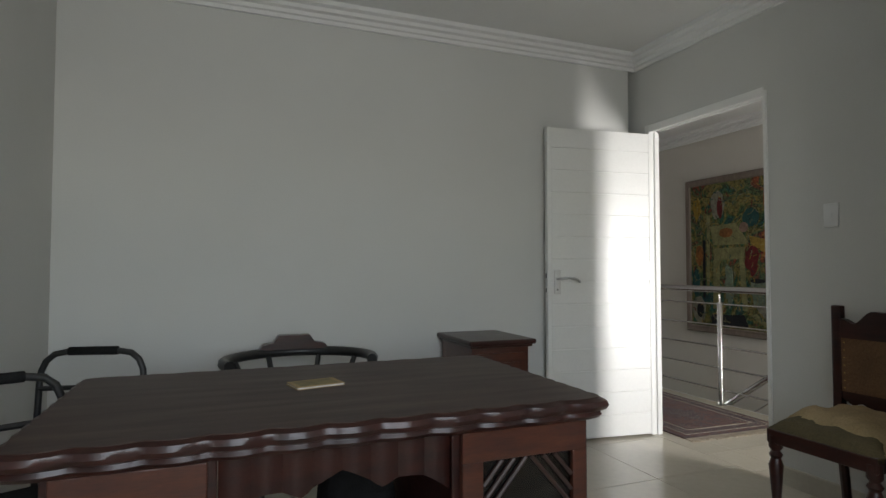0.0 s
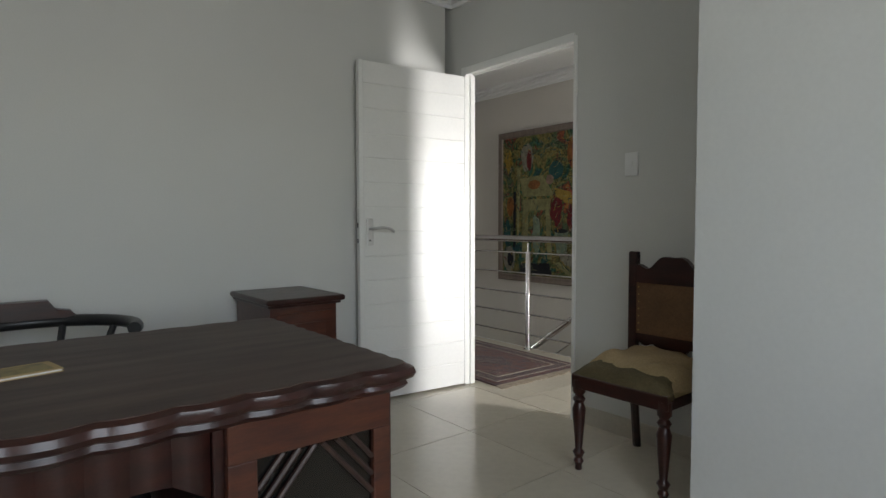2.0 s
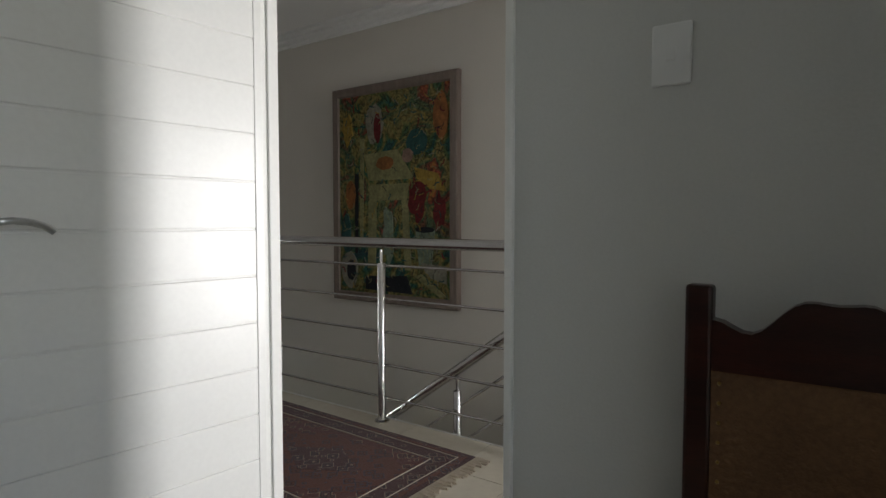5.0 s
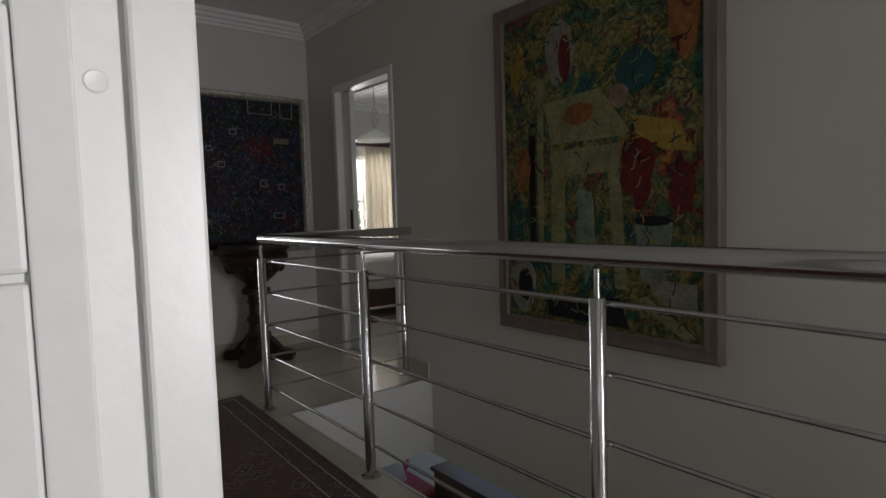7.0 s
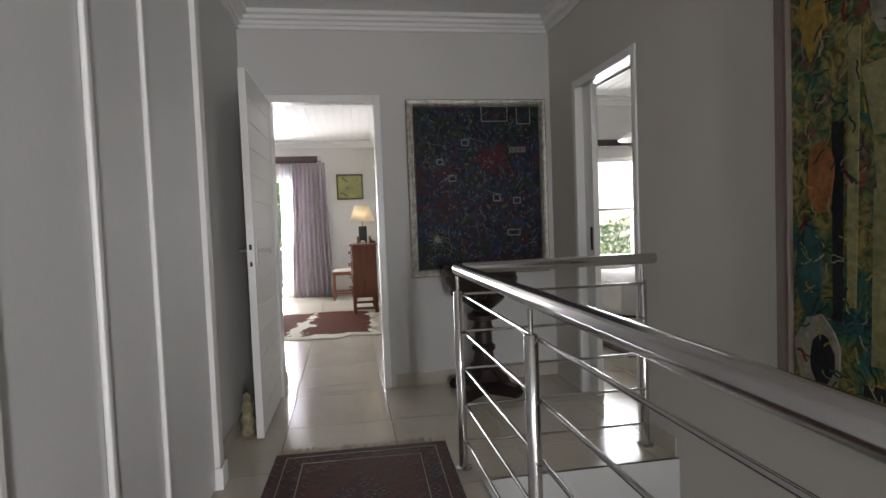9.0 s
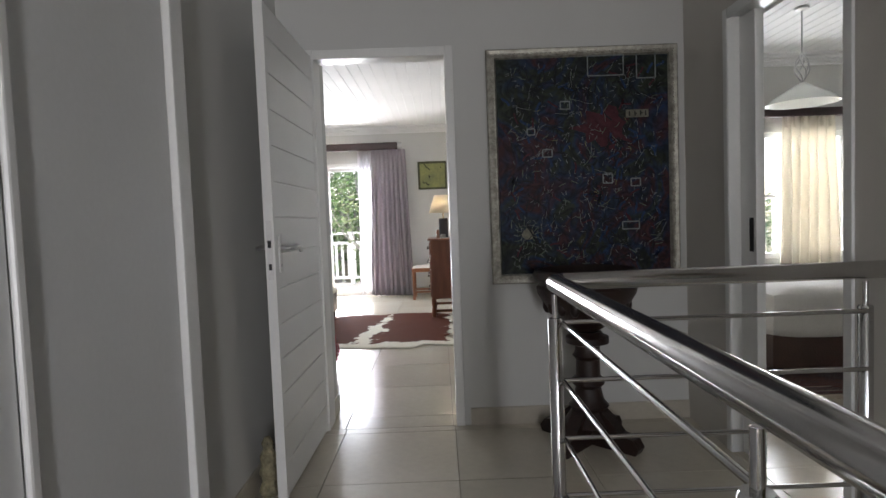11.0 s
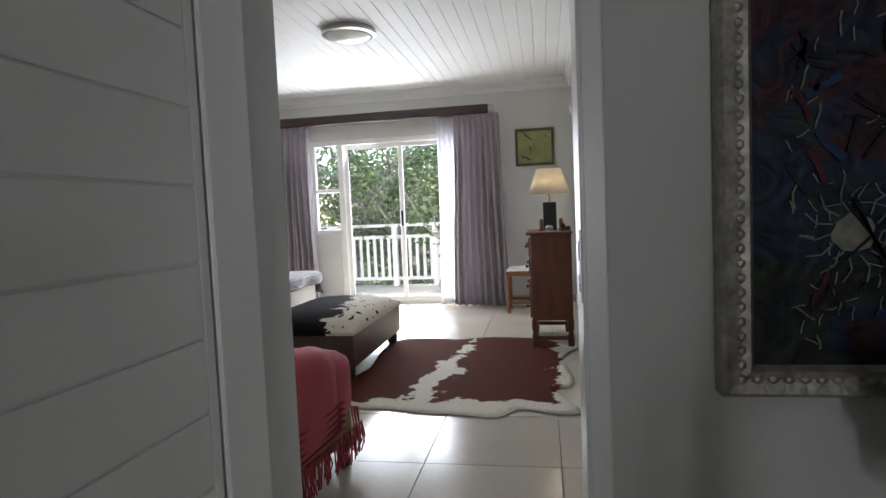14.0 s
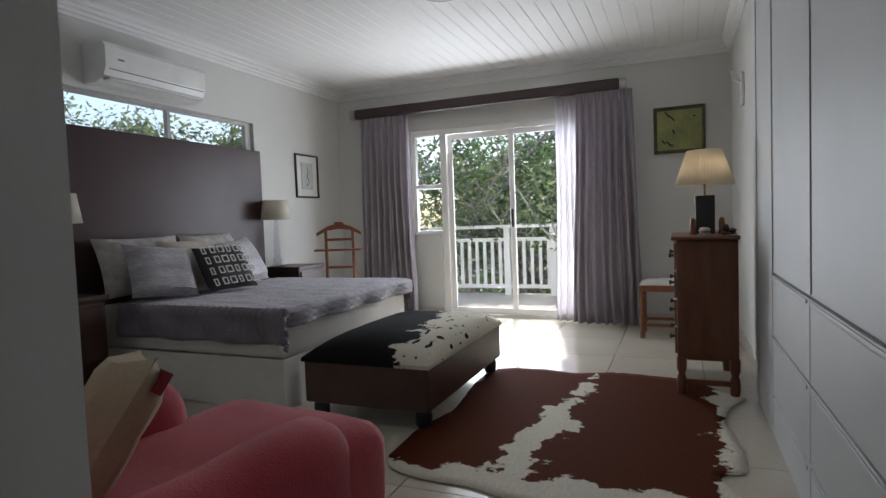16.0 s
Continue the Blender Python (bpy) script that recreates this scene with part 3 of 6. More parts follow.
part("cushion", cushion(bmesh.new(), 0.4, 0.4, 0.14, pose(0, 0.12, 0.62, -20)), LINEN, lc, "white scatter cushion", True)

# built-in cupboards along the landing
cup = thing("hall_cupboard", 2.97, 4.6, 0, "built-in pale grey cupboard with full-height doors", "cupboard")
part("carcass", boxes((-0.018, 0.0, -1.26, 1.27, 0.0, 2.6)), CUPB, cup)
edges = [-1.25, -0.85, -0.41, 0.06, 0.49, 1.16]
for a, b in zip(edges, edges[1:]):
    part("door", boxes((0.002, 0.018, a + 0.004, b - 0.004, 0.012, 2.56), bevel=0.003), CUPB, cup)
for e in edges[:-1]:
    bm = box(bmesh.new(), 0.0185, 0.034, e - 0.006, e + 0.022, 0.012, 2.56, 0.006)
    part("edge_strip", bm, WHITE, cup, "white finger-pull strip")
part("end_strip", boxes((0.0, 0.04, 1.16, 1.245, 0.10, 2.6), bevel=0.004), WHITE, cup, "white end strip")
part("end_block", boxes((0.0, 0.052, 1.15, 1.255, 0.0, 0.1), bevel=0.003), WHITE, cup)
# built-in wardrobe of the study
wd = thing("study_wardrobe", 2.72, -0.2, 0, "plain white built-in wardrobe reaching the ceiling", "wardrobe")
part("body", boxes((-0.295, 0.298, -1.398, 1.39, 0.09, 2.618), bevel=0.002), CUPB, wd)
part("plinth", boxes((-0.3, 0.298, -1.398, 1.392, 0.0, 0.088)), CUPB, wd)

# runner rug
RUGM = bpy.data.materials.new("oriental_rug_pile")
RUGM.use_nodes = True


def rug_nodes(m, dark, mid, light):
    n, l = m.node_tree.nodes, m.node_tree.links
    b = n["Principled BSDF"]
    tc = n.new("ShaderNodeTexCoord")
    vo = n.new("ShaderNodeTexVoronoi")
    vo.distance = "MANHATTAN"
    vo.inputs["Scale"].default_value = 17
    l.new(tc.outputs["Object"], vo.inputs["Vector"])
    r = n.new("ShaderNodeValToRGB")
    r.color_ramp.interpolation = "CONSTANT"
    e = r.color_ramp.elements
    e[0].position, e[0].color = 0.0, (*light, 1)
    e[1].position, e[1].color = 0.16, (*dark, 1)
    for p, c in ((0.27, mid), (0.40, dark), (0.55, light), (0.63, mid)):
        x = e.new(p)
        x.color = (*c, 1)
    l.new(vo.outputs["Distance"], r.inputs[0])
    no = n.new("ShaderNodeTexNoise")
    no.inputs["Scale"].default_value = 160
    l.new(tc.outputs["Object"], no.inputs["Vector"])
    mx = n.new("ShaderNodeMix")
    mx.data_type, mx.blend_type = "RGBA", "MULTIPLY"
    mx.inputs[0].default_value = 0.6
    l.new(r.outputs[0], mx.inputs[6])
    l.new(no.outputs["Color"], mx.inputs[7])
    l.new(mx.outputs[2], b.inputs["Base Color"])
    bp = n.new("ShaderNodeBump")
    bp.inputs["Strength"].default_value, bp.inputs["Distance"].default_value = 0.5, 0.01
    l.new(no.outputs[0], bp.inputs["Height"])
    l.new(bp.outputs[0], b.inputs["Normal"])
    b.inputs["Roughness"].default_value = 0.95
    b.inputs["Sheen Weight"].default_value = 0.1


rug_nodes(RUGM, (0.040, 0.016, 0.020), (0.12, 0.028, 0.026), (0.36, 0.24, 0.15))
RUGB = bpy.data.materials.new("oriental_rug_border")
RUGB.use_nodes = True
rug_nodes(RUGB, (0.032, 0.018, 0.026), (0.075, 0.022, 0.026), (0.30, 0.21, 0.15))
RUGC = bpy.data.materials.new("oriental_rug_medallion")
RUGC.use_nodes = True
rug_nodes(RUGC, (0.065, 0.016, 0.013), (0.14, 0.038, 0.022), (0.055, 0.05, 0.08))


def rug(name, x, y, w, length, turn, label):
    g = thing(name, x, y, 0.0, label, "rug", turn=turn)
    a, b = w / 2, length / 2
    part("border", boxes((-a, a, -b, b, 0.001, 0.009), bevel=0.003), RUGB, g)
    for i, (ins, mt, z) in enumerate(((0.03, RUGC, 0.0105), (0.05, RUGB, 0.0115), (0.15, RUGC, 0.0125), (0.165, RUGM, 0.0135))):
        part("band" if i < 3 else "field", boxes((-a + ins, a - ins, -b + ins, b - ins, 0.008, z)), mt, g)
    for ins, z in ((0.06, 0.0118), (0.145, 0.0128)):
        for q in ((-a + ins, a - ins, -b + ins, -b + ins + 0.003), (-a + ins, a - ins, b - ins - 0.003, b - ins), (-a + ins, -a + ins + 0.003, -b + ins + 0.003, b - ins - 0.003), (a - ins - 0.003, a - ins, -b + ins + 0.003, b - ins - 0.003)):
            part("guard_stripe", boxes((*q, 0.009, z + 0.0012)), FRINGE, g, "thin cream guard stripe")
    n = max(1, round(length / 0.95))
    for k in range(n):
        cy = -b + (k + 0.5) * length / n
        bm = bmesh.new()
        s, q = w * 0.27, length / n * 0.36
        prism(bm, [(-s, cy - q * 0.5), (-s * 0.5, cy - q), (s * 0.5, cy - q), (s, cy - q * 0.5), (s, cy + q * 0.5), (s * 0.5, cy + q), (-s * 0.5, cy + q), (-s, cy + q * 0.5)], 0.008, 0.0145)
        part("medallion", bm, RUGC, g)
        bm = bmesh.new()
        prism(bm, [(-s * 0.55, cy), (0, cy - q * 0.6), (s * 0.55, cy), (0, cy + q * 0.6)], 0.008, 0.0155)
        part("medallion", bm, RUGB, g)
    rnd = random.Random(4)
    for s in (1, -1):
        bm = bmesh.new()
        k = -a
        while k < a:
            ln = 0.045 + 0.03 * rnd.random()
            dx = rnd.uniform(-0.012, 0.012)
            y0, y1 = sorted((s * b, s * (b + ln)))
            prism(bm, [(k, s * b), (k + 0.006, s * b), (k + 0.005 + dx, s * (b + ln)), (k + dx, s * (b + ln))], 0.001, 0.010)
            k += 0.0085
        part("fringe", bm, FRINGE, g, "cream wool fringe")
    return g


rug("runner_rug", 3.60, 4.46, 0.87, 3.2, -1.7, "dark red oriental runner with cream fringe on the landing")
rug("small_rug", 6.4, 7.75, 1.1, 0.7, 0, "dark red patterned rug on the guest room floor")


# ---- paintings ----
def paint_canvas(name, cols, scale, warp):
    m = bpy.data.materials.new(name)
    m.use_nodes = True
    n, l = m.node_tree.nodes, m.node_tree.links
    b = n["Principled BSDF"]
    tc = n.new("ShaderNodeTexCoord")
    no, no2, wv = n.new("ShaderNodeTexNoise"), n.new("ShaderNodeTexNoise"), n.new("ShaderNodeTexNoise")
    no.inputs["Scale"].default_value, no.inputs["Distortion"].default_value, no.inputs["Detail"].default_value = scale, warp, 3
    no2.inputs["Scale"].default_value, no2.inputs["Distortion"].default_value, no2.inputs["Detail"].default_value = scale * 4.5, 3.0, 6
    wv.inputs["Scale"].default_value, wv.inputs["Detail"].default_value = 70, 5
    for t in (no, no2, wv):
        l.new(tc.outputs["Object"], t.inputs["Vector"])
    r = n.new("ShaderNodeValToRGB")
    e = r.color_ramp.elements
    k = len(cols)
    e[0].position, e[0].color = 0.28, (*cols[0], 1)
    e[1].position, e[1].color = 0.72, (*cols[-1], 1)
    for i, c in enumerate(cols[1:-1]):
        x = e.new(0.28 + 0.44 * (i + 1) / (k - 1))
        x.color = (*c, 1)
    l.new(no.outputs[0], r.inputs[0])
    r2 = n.new("ShaderNodeValToRGB")
    f = r2.color_ramp.elements
    f[0].position, f[0].color = 0.36, (0.28, 0.28, 0.28, 1)
    f[1].position, f[1].color = 0.62, (1.5, 1.5, 1.4, 1)
    l.new(no2.outputs[0], r2.inputs[0])
    mx = n.new("ShaderNodeMix")
    mx.data_type, mx.blend_type = "RGBA", "MULTIPLY"
    mx.inputs[0].default_value = 0.85
    l.new(r.outputs[0], mx.inputs[6])
    l.new(r2.outputs[0], mx.inputs[7])
    l.new(mx.outputs[2], b.inputs["Base Color"])
    bp = n.new("ShaderNodeBump")
    bp.inputs["Strength"].default_value, bp.inputs["Distance"].default_value = 0.5, 0.01
    l.new(no2.outputs[0], bp.inputs["Height"])
    l.new(bp.outputs[0], b.inputs["Normal"])
    b.inputs["Roughness"].default_value = 0.5
    b.inputs["Specular IOR Level"].default_value = 0.2
    return m


def plain(name, c):
    return material(name, c, tuple(x * 0.6 for x in c), 14, 0.5, bump=0.4, fine=50, grain=0.3, spec=0.2)


P_GREEN = paint_canvas("green_canvas_paint", [(0.02, 0.06, 0.07), (0.02, 0.09, 0.075), (0.06, 0.10, 0.04), (0.22, 0.17, 0.06), (0.05, 0.10, 0.055), (0.22, 0.05, 0.035), (0.30, 0.11, 0.035)], 3.8, 1.2)
P_BLUE = paint_canvas("blue_canvas_paint", [(0.010, 0.011, 0.013), (0.014, 0.018, 0.022), (0.024, 0.032, 0.020), (0.014, 0.028, 0.065), (0.050, 0.017, 0.018), (0.012, 0.022, 0.050), (0.032, 0.032, 0.016)], 2.6, 1.8)
P_STRAW, P_RED, P_YELL, P_TEAL = plain("straw_paint", (0.27, 0.26, 0.12)), plain("red_paint", (0.16, 0.022, 0.022)), plain("yellow_paint", (0.36, 0.24, 0.05)), plain("teal_paint", (0.025, 0.09, 0.085))
P_PINK, P_BLACK, P_CREAM, P_GREY = plain("pink_paint", (0.30, 0.19, 0.15)), plain("black_paint", (0.015, 0.017, 0.02)), plain("cream_paint", (0.27, 0.26, 0.20)), plain("grey_green_paint", (0.20, 0.26, 0.19))
P_ORANGE = plain("orange_paint", (0.30, 0.12, 0.04))


def picture(name, w, h, rail, depth, fmat, canvas, label, lip=None):
    """A framed picture in the xz plane, its back at y=0 and its face towards -y, centred."""
    p = thing(name, 0, 0, 0, label, "painting")
    fr = thing_frame(p, w, h, rail, depth, fmat, lip)
    part("canvas", boxes((-w / 2 + rail - 0.004, w / 2 - rail + 0.004, -depth + 0.014, -0.004, -h / 2 + rail - 0.004, h / 2 - rail + 0.004)), canvas, p, "painted canvas")
    return p


def thing_frame(p, w, h, rail, depth, fmat, lip=None):
    a, b, r = w / 2, h / 2, rail
    prof = [(0, 0), (0, depth * 0.85), (r * 0.12, depth), (r * 0.55, depth * 0.9), (r * 0.8, depth * 0.97), (r, depth * 0.6), (r, 0)]
    corners = [(-1, -1), (1, -1), (1, 1), (-1, 1)]
    for k in range(4):
        (sx, sz), (tx, tz) = corners[k], corners[(k + 1) % 4]
        bm = bmesh.new()
        A = [bm.verts.new((sx * (a - o), -d, sz * (b - o))) for o, d in prof]
        B = [bm.verts.new((tx * (a - o), -d, tz * (b - o))) for o, d in prof]
        n = len(prof)
        for i in range(n):
            bm.faces.new((A[i], A[(i + 1) % n], B[(i + 1) % n], B[i]))
        bm.faces.new(A[::-1])
        bm.faces.new(B)
        part("frame_rail", bm, fmat, p)
    if lip:
        bm = bmesh.new()
        step = 0.024
        for s in (-1, 1):
            z = -b + 0.03
            while z < b - 0.02:
                bmesh.ops.create_icosphere(bm, subdivisions=1, radius=0.008, matrix=Matrix.LocRotScale((s * (a - r * 0.55), -depth * 0.93, z), None, (1, 0.6, 1.2)))
                z += step
            x = -a + 0.03
            while x < a - 0.02:
                bmesh.ops.create_icosphere(bm, subdivisions=1, radius=0.008, matrix=Matrix.LocRotScale((x, -depth * 0.93, s * (b - r * 0.55)), None, (1.2, 0.6, 1)))
                x += step
        part("carving", bm, lip, p, "beaded silver carving")


def stroke(bm, pts, wd, y):
    """A brush stroke as a flat raised ribbon in the xz plane at depth y."""
    for (x0, z0), (x1, z1) in zip(pts, pts[1:]):
        d = Vector((x1 - x0, z1 - z0))
        if d.length < 1e-4:
            continue
        q = Vector((-d.y, d.x)).normalized() * wd / 2
        prism(bm, [(x0 + q.x, z0 + q.y), (x1 + q.x, z1 + q.y), (x1 - q.x, z1 - q.y), (x0 - q.x, z0 - q.y)], y - 0.0015, y, "y")


def blob(cx, cz, rx, rz, n=18, wob=0.1, seed=1):
    r = random.Random(seed)
    return [(cx + rx * math.cos(a) * (1 + r.uniform(-wob, wob)), cz + rz * math.sin(a) * (1 + r.uniform(-wob, wob))) for a in [2 * math.pi * k / n for k in range(n)]]


big = picture("garden_painting", 1.185, 1.635, 0.075, 0.05, TAUPE, P_GREEN, "large colourful painting of a chair and potted plant in taupe frame")
big.matrix_world = pose(5.128, 4.27, 1.262, 0, 0, -90)
Y = -0.037
SHAPES = [(P_CREAM, blob(-0.16, 0.52, 0.085, 0.15, seed=2)), (P_RED, blob(-0.13, 0.49, 0.035, 0.11, seed=3)),
          (P_STRAW, [(-0.26, 0.30), (0.06, 0.32), (0.22, 0.10), (-0.22, 0.10)]), (P_ORANGE, blob(-0.06, 0.225, 0.085, 0.05, seed=5)),
          (P_STRAW, [(-0.22, 0.07), (0.17, 0.07), (0.15, -0.05), (-0.21, -0.05)]), (P_STRAW, [(-0.22, -0.05), (-0.14, -0.05), (-0.15, -0.56), (-0.23, -0.56)]),
          (P_STRAW, [(0.10, -0.05), (0.16, -0.05), (0.19, -0.56), (0.13, -0.56)]), (P_STRAW, [(-0.30, 0.42), (-0.26, 0.42), (-0.28, -0.40), (-0.31, -0.40)]),
          (P_BLACK, [(-0.36, 0.16), (-0.32, 0.16), (-0.33, -0.45), (-0.36, -0.45)]), (P_RED, blob(0.25, -0.05, 0.075, 0.16, wob=0.3, seed=7)),
          (P_TEAL, blob(0.24, 0.36, 0.1, 0.09, seed=8)), (P_YELL, [(0.22, 0.18), (0.42, 0.13), (0.50, 0.0), (0.36, 0.02), (0.24, 0.10)]),
          (P_GREY, [(0.23, -0.27), (0.40, -0.27), (0.37, -0.52), (0.26, -0.52)]), (P_BLACK, blob(0.315, -0.265, 0.085, 0.022, seed=9)),
          (P_RED, blob(0.44, -0.14, 0.05, 0.12, wob=0.35, seed=10)), (P_CREAM, blob(-0.42, -0.58, 0.085, 0.14, seed=11)), (P_BLACK, blob(-0.40, -0.58, 0.05, 0.08, seed=12)),
          (P_CREAM, [(0.28, -0.50), (0.50, -0.52), (0.50, -0.64), (0.34, -0.60)]), (P_STRAW, [(0.22, -0.60), (0.28, -0.58), (0.50, -0.73), (0.44, -0.735)]),
          (P_BLACK, [(-0.25, -0.62), (0.15, -0.60), (0.20, -0.73), (-0.25, -0.72)]), (P_PINK, blob(0.16, 0.27, 0.05, 0.05, seed=13)),
          (P_TEAL, blob(-0.45, -0.30, 0.05, 0.15, seed=14)), (P_ORANGE, blob(0.45, 0.52, 0.06, 0.16, seed=15)), (P_YELL, blob(-0.43, 0.5, 0.05, 0.12, wob=0.3, seed=16)), (P_ORANGE, blob(-0.40, 0.0, 0.05, 0.11, seed=17)), (P_GREY, blob(-0.02, -0.3, 0.05, 0.2, wob=0.3, seed=18))]
for k, (mt, o) in enumerate(SHAPES):
    part("painted_shape", prism(bmesh.new(), o, Y - 0.0012 - 0.00035 * k, Y, "y"), mt, big)
rnd = random.Random(11)
for mt, n, ln, wd in ((P_BLACK, 150, 0.06, 0.004), (P_STRAW, 120, 0.05, 0.004), (P_CREAM, 45, 0.05, 0.005), (P_RED, 40, 0.06, 0.010), (P_TEAL, 60, 0.05, 0.008), (P_YELL, 60, 0.045, 0.006)):
    bm = bmesh.new()
    for _ in range(n):
        x, z, a = rnd.uniform(-0.47, 0.47), rnd.uniform(-0.7, 0.7), rnd.uniform(0, 6.28)
        p = [(x, z)]
        for _ in range(4):
            a += rnd.uniform(-0.9, 0.9)
            x, z = max(-0.495, min(0.495, x + ln / 4 * math.cos(a))), max(-0.73, min(0.73, z + ln / 4 * math.sin(a)))
            p.append((x, z))
        if all(abs(q[0] + 0.03) > 0.2 or abs(q[1]) > 0.5 for q in p) or rnd.random() < 0.25:
            stroke(bm, p, wd, Y - 0.011)
    part("brushwork", bm, mt, big)["kind"] = "stuff"

blue = picture("blue_painting", 1.02, 1.25, 0.055, 0.045, SILVER, P_BLUE, "dark blue abstract painting in a carved silver frame", SILVER)
blue.matrix_world = pose(4.57, 7.148, 1.405)
Y = -0.032
rnd = random.Random(23)
P_BLUEB, P_WHITE = plain("bright_blue_paint", (0.02, 0.05, 0.13)), plain("white_line_paint", (0.30, 0.33, 0.33))
P_MAROON = plain("maroon_paint", (0.085, 0.02, 0.028))
bm = prism(bmesh.new(), blob(0.12, 0.2, 0.15, 0.10, wob=0.4, seed=31), Y - 0.001, Y, "y")
part("painted_shape", bm, P_MAROON, blue)
part("painted_shape", prism(bmesh.new(), blob(-0.31, -0.36, 0.032, 0.032, seed=32), Y - 0.003, Y, "y"), P_CREAM, blue, "pale sun disc")
for k in range(14):
    a = 2 * math.pi * k / 14
    bm = bmesh.new()
    stroke(bm, [(-0.31 + 0.036 * math.cos(a), -0.36 + 0.036 * math.sin(a)), (-0.31 + 0.058 * math.cos(a + 0.15), -0.36 + 0.058 * math.sin(a + 0.15)), (-0.31 + 0.08 * math.cos(a), -0.36 + 0.08 * math.sin(a))], 0.0025, Y - 0.004)
    part("painted_ray", bm, P_GREY, blue)
for mt, n, ln, wd in ((P_BLUEB, 45, 0.06, 0.012), (P_BLACK, 110, 0.06, 0.007), (P_WHITE, 420, 0.022, 0.0018), (P_WHITE, 40, 0.10, 0.0016), (P_MAROON, 30, 0.06, 0.009), (P_STRAW, 14, 0.03, 0.003), (P_GREY, 60, 0.04, 0.003)):
    bm = bmesh.new()
    for _ in range(n):
        x, z, a = rnd.uniform(-0.41, 0.41), rnd.uniform(-0.53, 0.53), rnd.choice((1.57, 0.0, 0.8, -0.8, 1.3)) + rnd.uniform(-0.2, 0.2)
        p = [(x, z)]
        for _ in range(3):
            a += rnd.uniform(-0.5, 0.5)
            x, z = max(-0.435, min(0.435, x + ln / 3 * math.cos(a))), max(-0.545, min(0.545, z + ln / 3 * math.sin(a)))
            p.append((x, z))
        stroke(bm, p, wd, Y - 0.003)
    part("brushwork", bm, mt, blue)["kind"] = "stuff"
bm = bmesh.new()
for _ in range(12):  # star bursts
    x, z, r = rnd.uniform(-0.36, 0.36), rnd.uniform(-0.48, 0.48), rnd.uniform(0.03, 0.08)
    for k in range(5):
        a = rnd.uniform(0, 3.14)
        stroke(bm, [(x - r * math.cos(a), z - r * math.sin(a)), (x + r * math.cos(a), z + r * math.sin(a))], 0.004, Y - 0.005)
part("starburst_work", bm, P_BLACK, blue)["kind"] = "stuff"
bm = bmesh.new()
for x, z, w, h in ((0.03, 0.47, 0.19, 0.13), (0.29, 0.45, 0.10, 0.2), (-0.22, 0.05, 0.05, 0.05), (-0.12, 0.3, 0.05, 0.05), (0.1, -0.1, 0.05, 0.06), (0.25, -0.12, 0.05, 0.05), (0.2, -0.35, 0.09, 0.05), (-0.3, 0.17, 0.04, 0.04)):
    stroke(bm, [(x, z), (x + w, z), (x + w, z + h * 0.8), (x, z + h * 0.8), (x, z)], 0.006, Y - 0.005)
part("square_linework", bm, P_WHITE, blue)["kind"] = "stuff"
part("label_patch", boxes((0.23, 0.35, Y - 0.006, Y, 0.245, 0.285)), P_CREAM, blue, "pale lettered patch")
bm = bmesh.new()
for x in (0.245, 0.275, 0.305, 0.332):
    box(bm, x, x + 0.005, Y - 0.0075, Y - 0.006, 0.252, 0.278)
for x in (0.275, 0.305):
    box(bm, x + 0.005, x + 0.014, Y - 0.0075, Y - 0.006, 0.263, 0.268)
part("painted_letters", bm, P_BLACK, blue)["kind"] = "stuff"

# light switch in the study
sw = thing("light_switch", 3.0075, 1.815, 1.37, "white plastic light switch plate", "switch")
part("plate", boxes((-0.008, 0, -0.036, 0.036, -0.058, 0.058), bevel=0.003), PLASTIC, sw)
part("rocker", boxes((-0.012, -0.008, -0.009, 0.009, -0.013, 0.013), bevel=0.001), PLASTIC, sw)


# ---- study furniture ----
def turned(h, r, feet=True):
    """A turned leg's profile."""
    p = [(r * 0.35, 0), (r * 0.55, 0.01 * h), (r * 0.5, 0.06 * h), (r * 0.8, 0.1 * h), (r * 0.55, 0.14 * h), (r * 0.95, 0.2 * h), (r * 0.55, 0.24 * h), (r * 0.8, 0.45 * h), (r * 1.05, 0.68 * h), (r * 0.7, 0.75 * h), (r, 0.79 * h), (r * 0.6, 0.83 * h), (r, 0.87 * h), (r, h)]
    return p


desk = thing("writing_desk", 0.57, 1.7, 0, "dark mahogany pedestal desk with gadrooned edge and glazed cupboards", "desk")
L_, D_ = 0.705, 0.42


def wavy(a, b, amp, n, phase=0.0):
    return [(a + (b - a) * k / n, amp * abs(math.sin(math.pi * (k / n * 11 + phase)))) for k in range(n + 1)]


def desk_outline(grow):
    w, d = L_ + grow, D_ + grow
    o = [(x, -d - z) for x, z in wavy(-w, w, 0.014, 66)]
    o += [(w + z, y) for y, z in wavy(-d, d, 0.010, 36)][1:]
    o += [(x, d + z) for x, z in wavy(w, -w, 0.010, 66)][1:]
    o += [(-w - z, y) for y, z in wavy(d, -d, 0.010, 36)][1:-1]
    return o


bm = bmesh.new()
rings = []
for g, z in ((-0.03, 0.690), (-0.012, 0.695), (-0.004, 0.705), (-0.008, 0.715), (0.004, 0.720), (0.010, 0.732), (0.006, 0.745), (-0.008, 0.752)):
    rings.append([bm.verts.new((x, y, z)) for x, y in desk_outline(g)])
for a, b in zip(rings, rings[1:]):
    n = len(a)
    for k in range(n):
        bm.faces.new((a[k], a[(k + 1) % n], b[(k + 1) % n], b[k]))
bm.faces.new(rings[0][::-1])
part("edge_moulding", bm, MAHOG, desk, "glossy carved gadrooned edge", True)
bm = bmesh.new()
prism(bm, desk_outline(-0.008), 0.7515, 0.754)
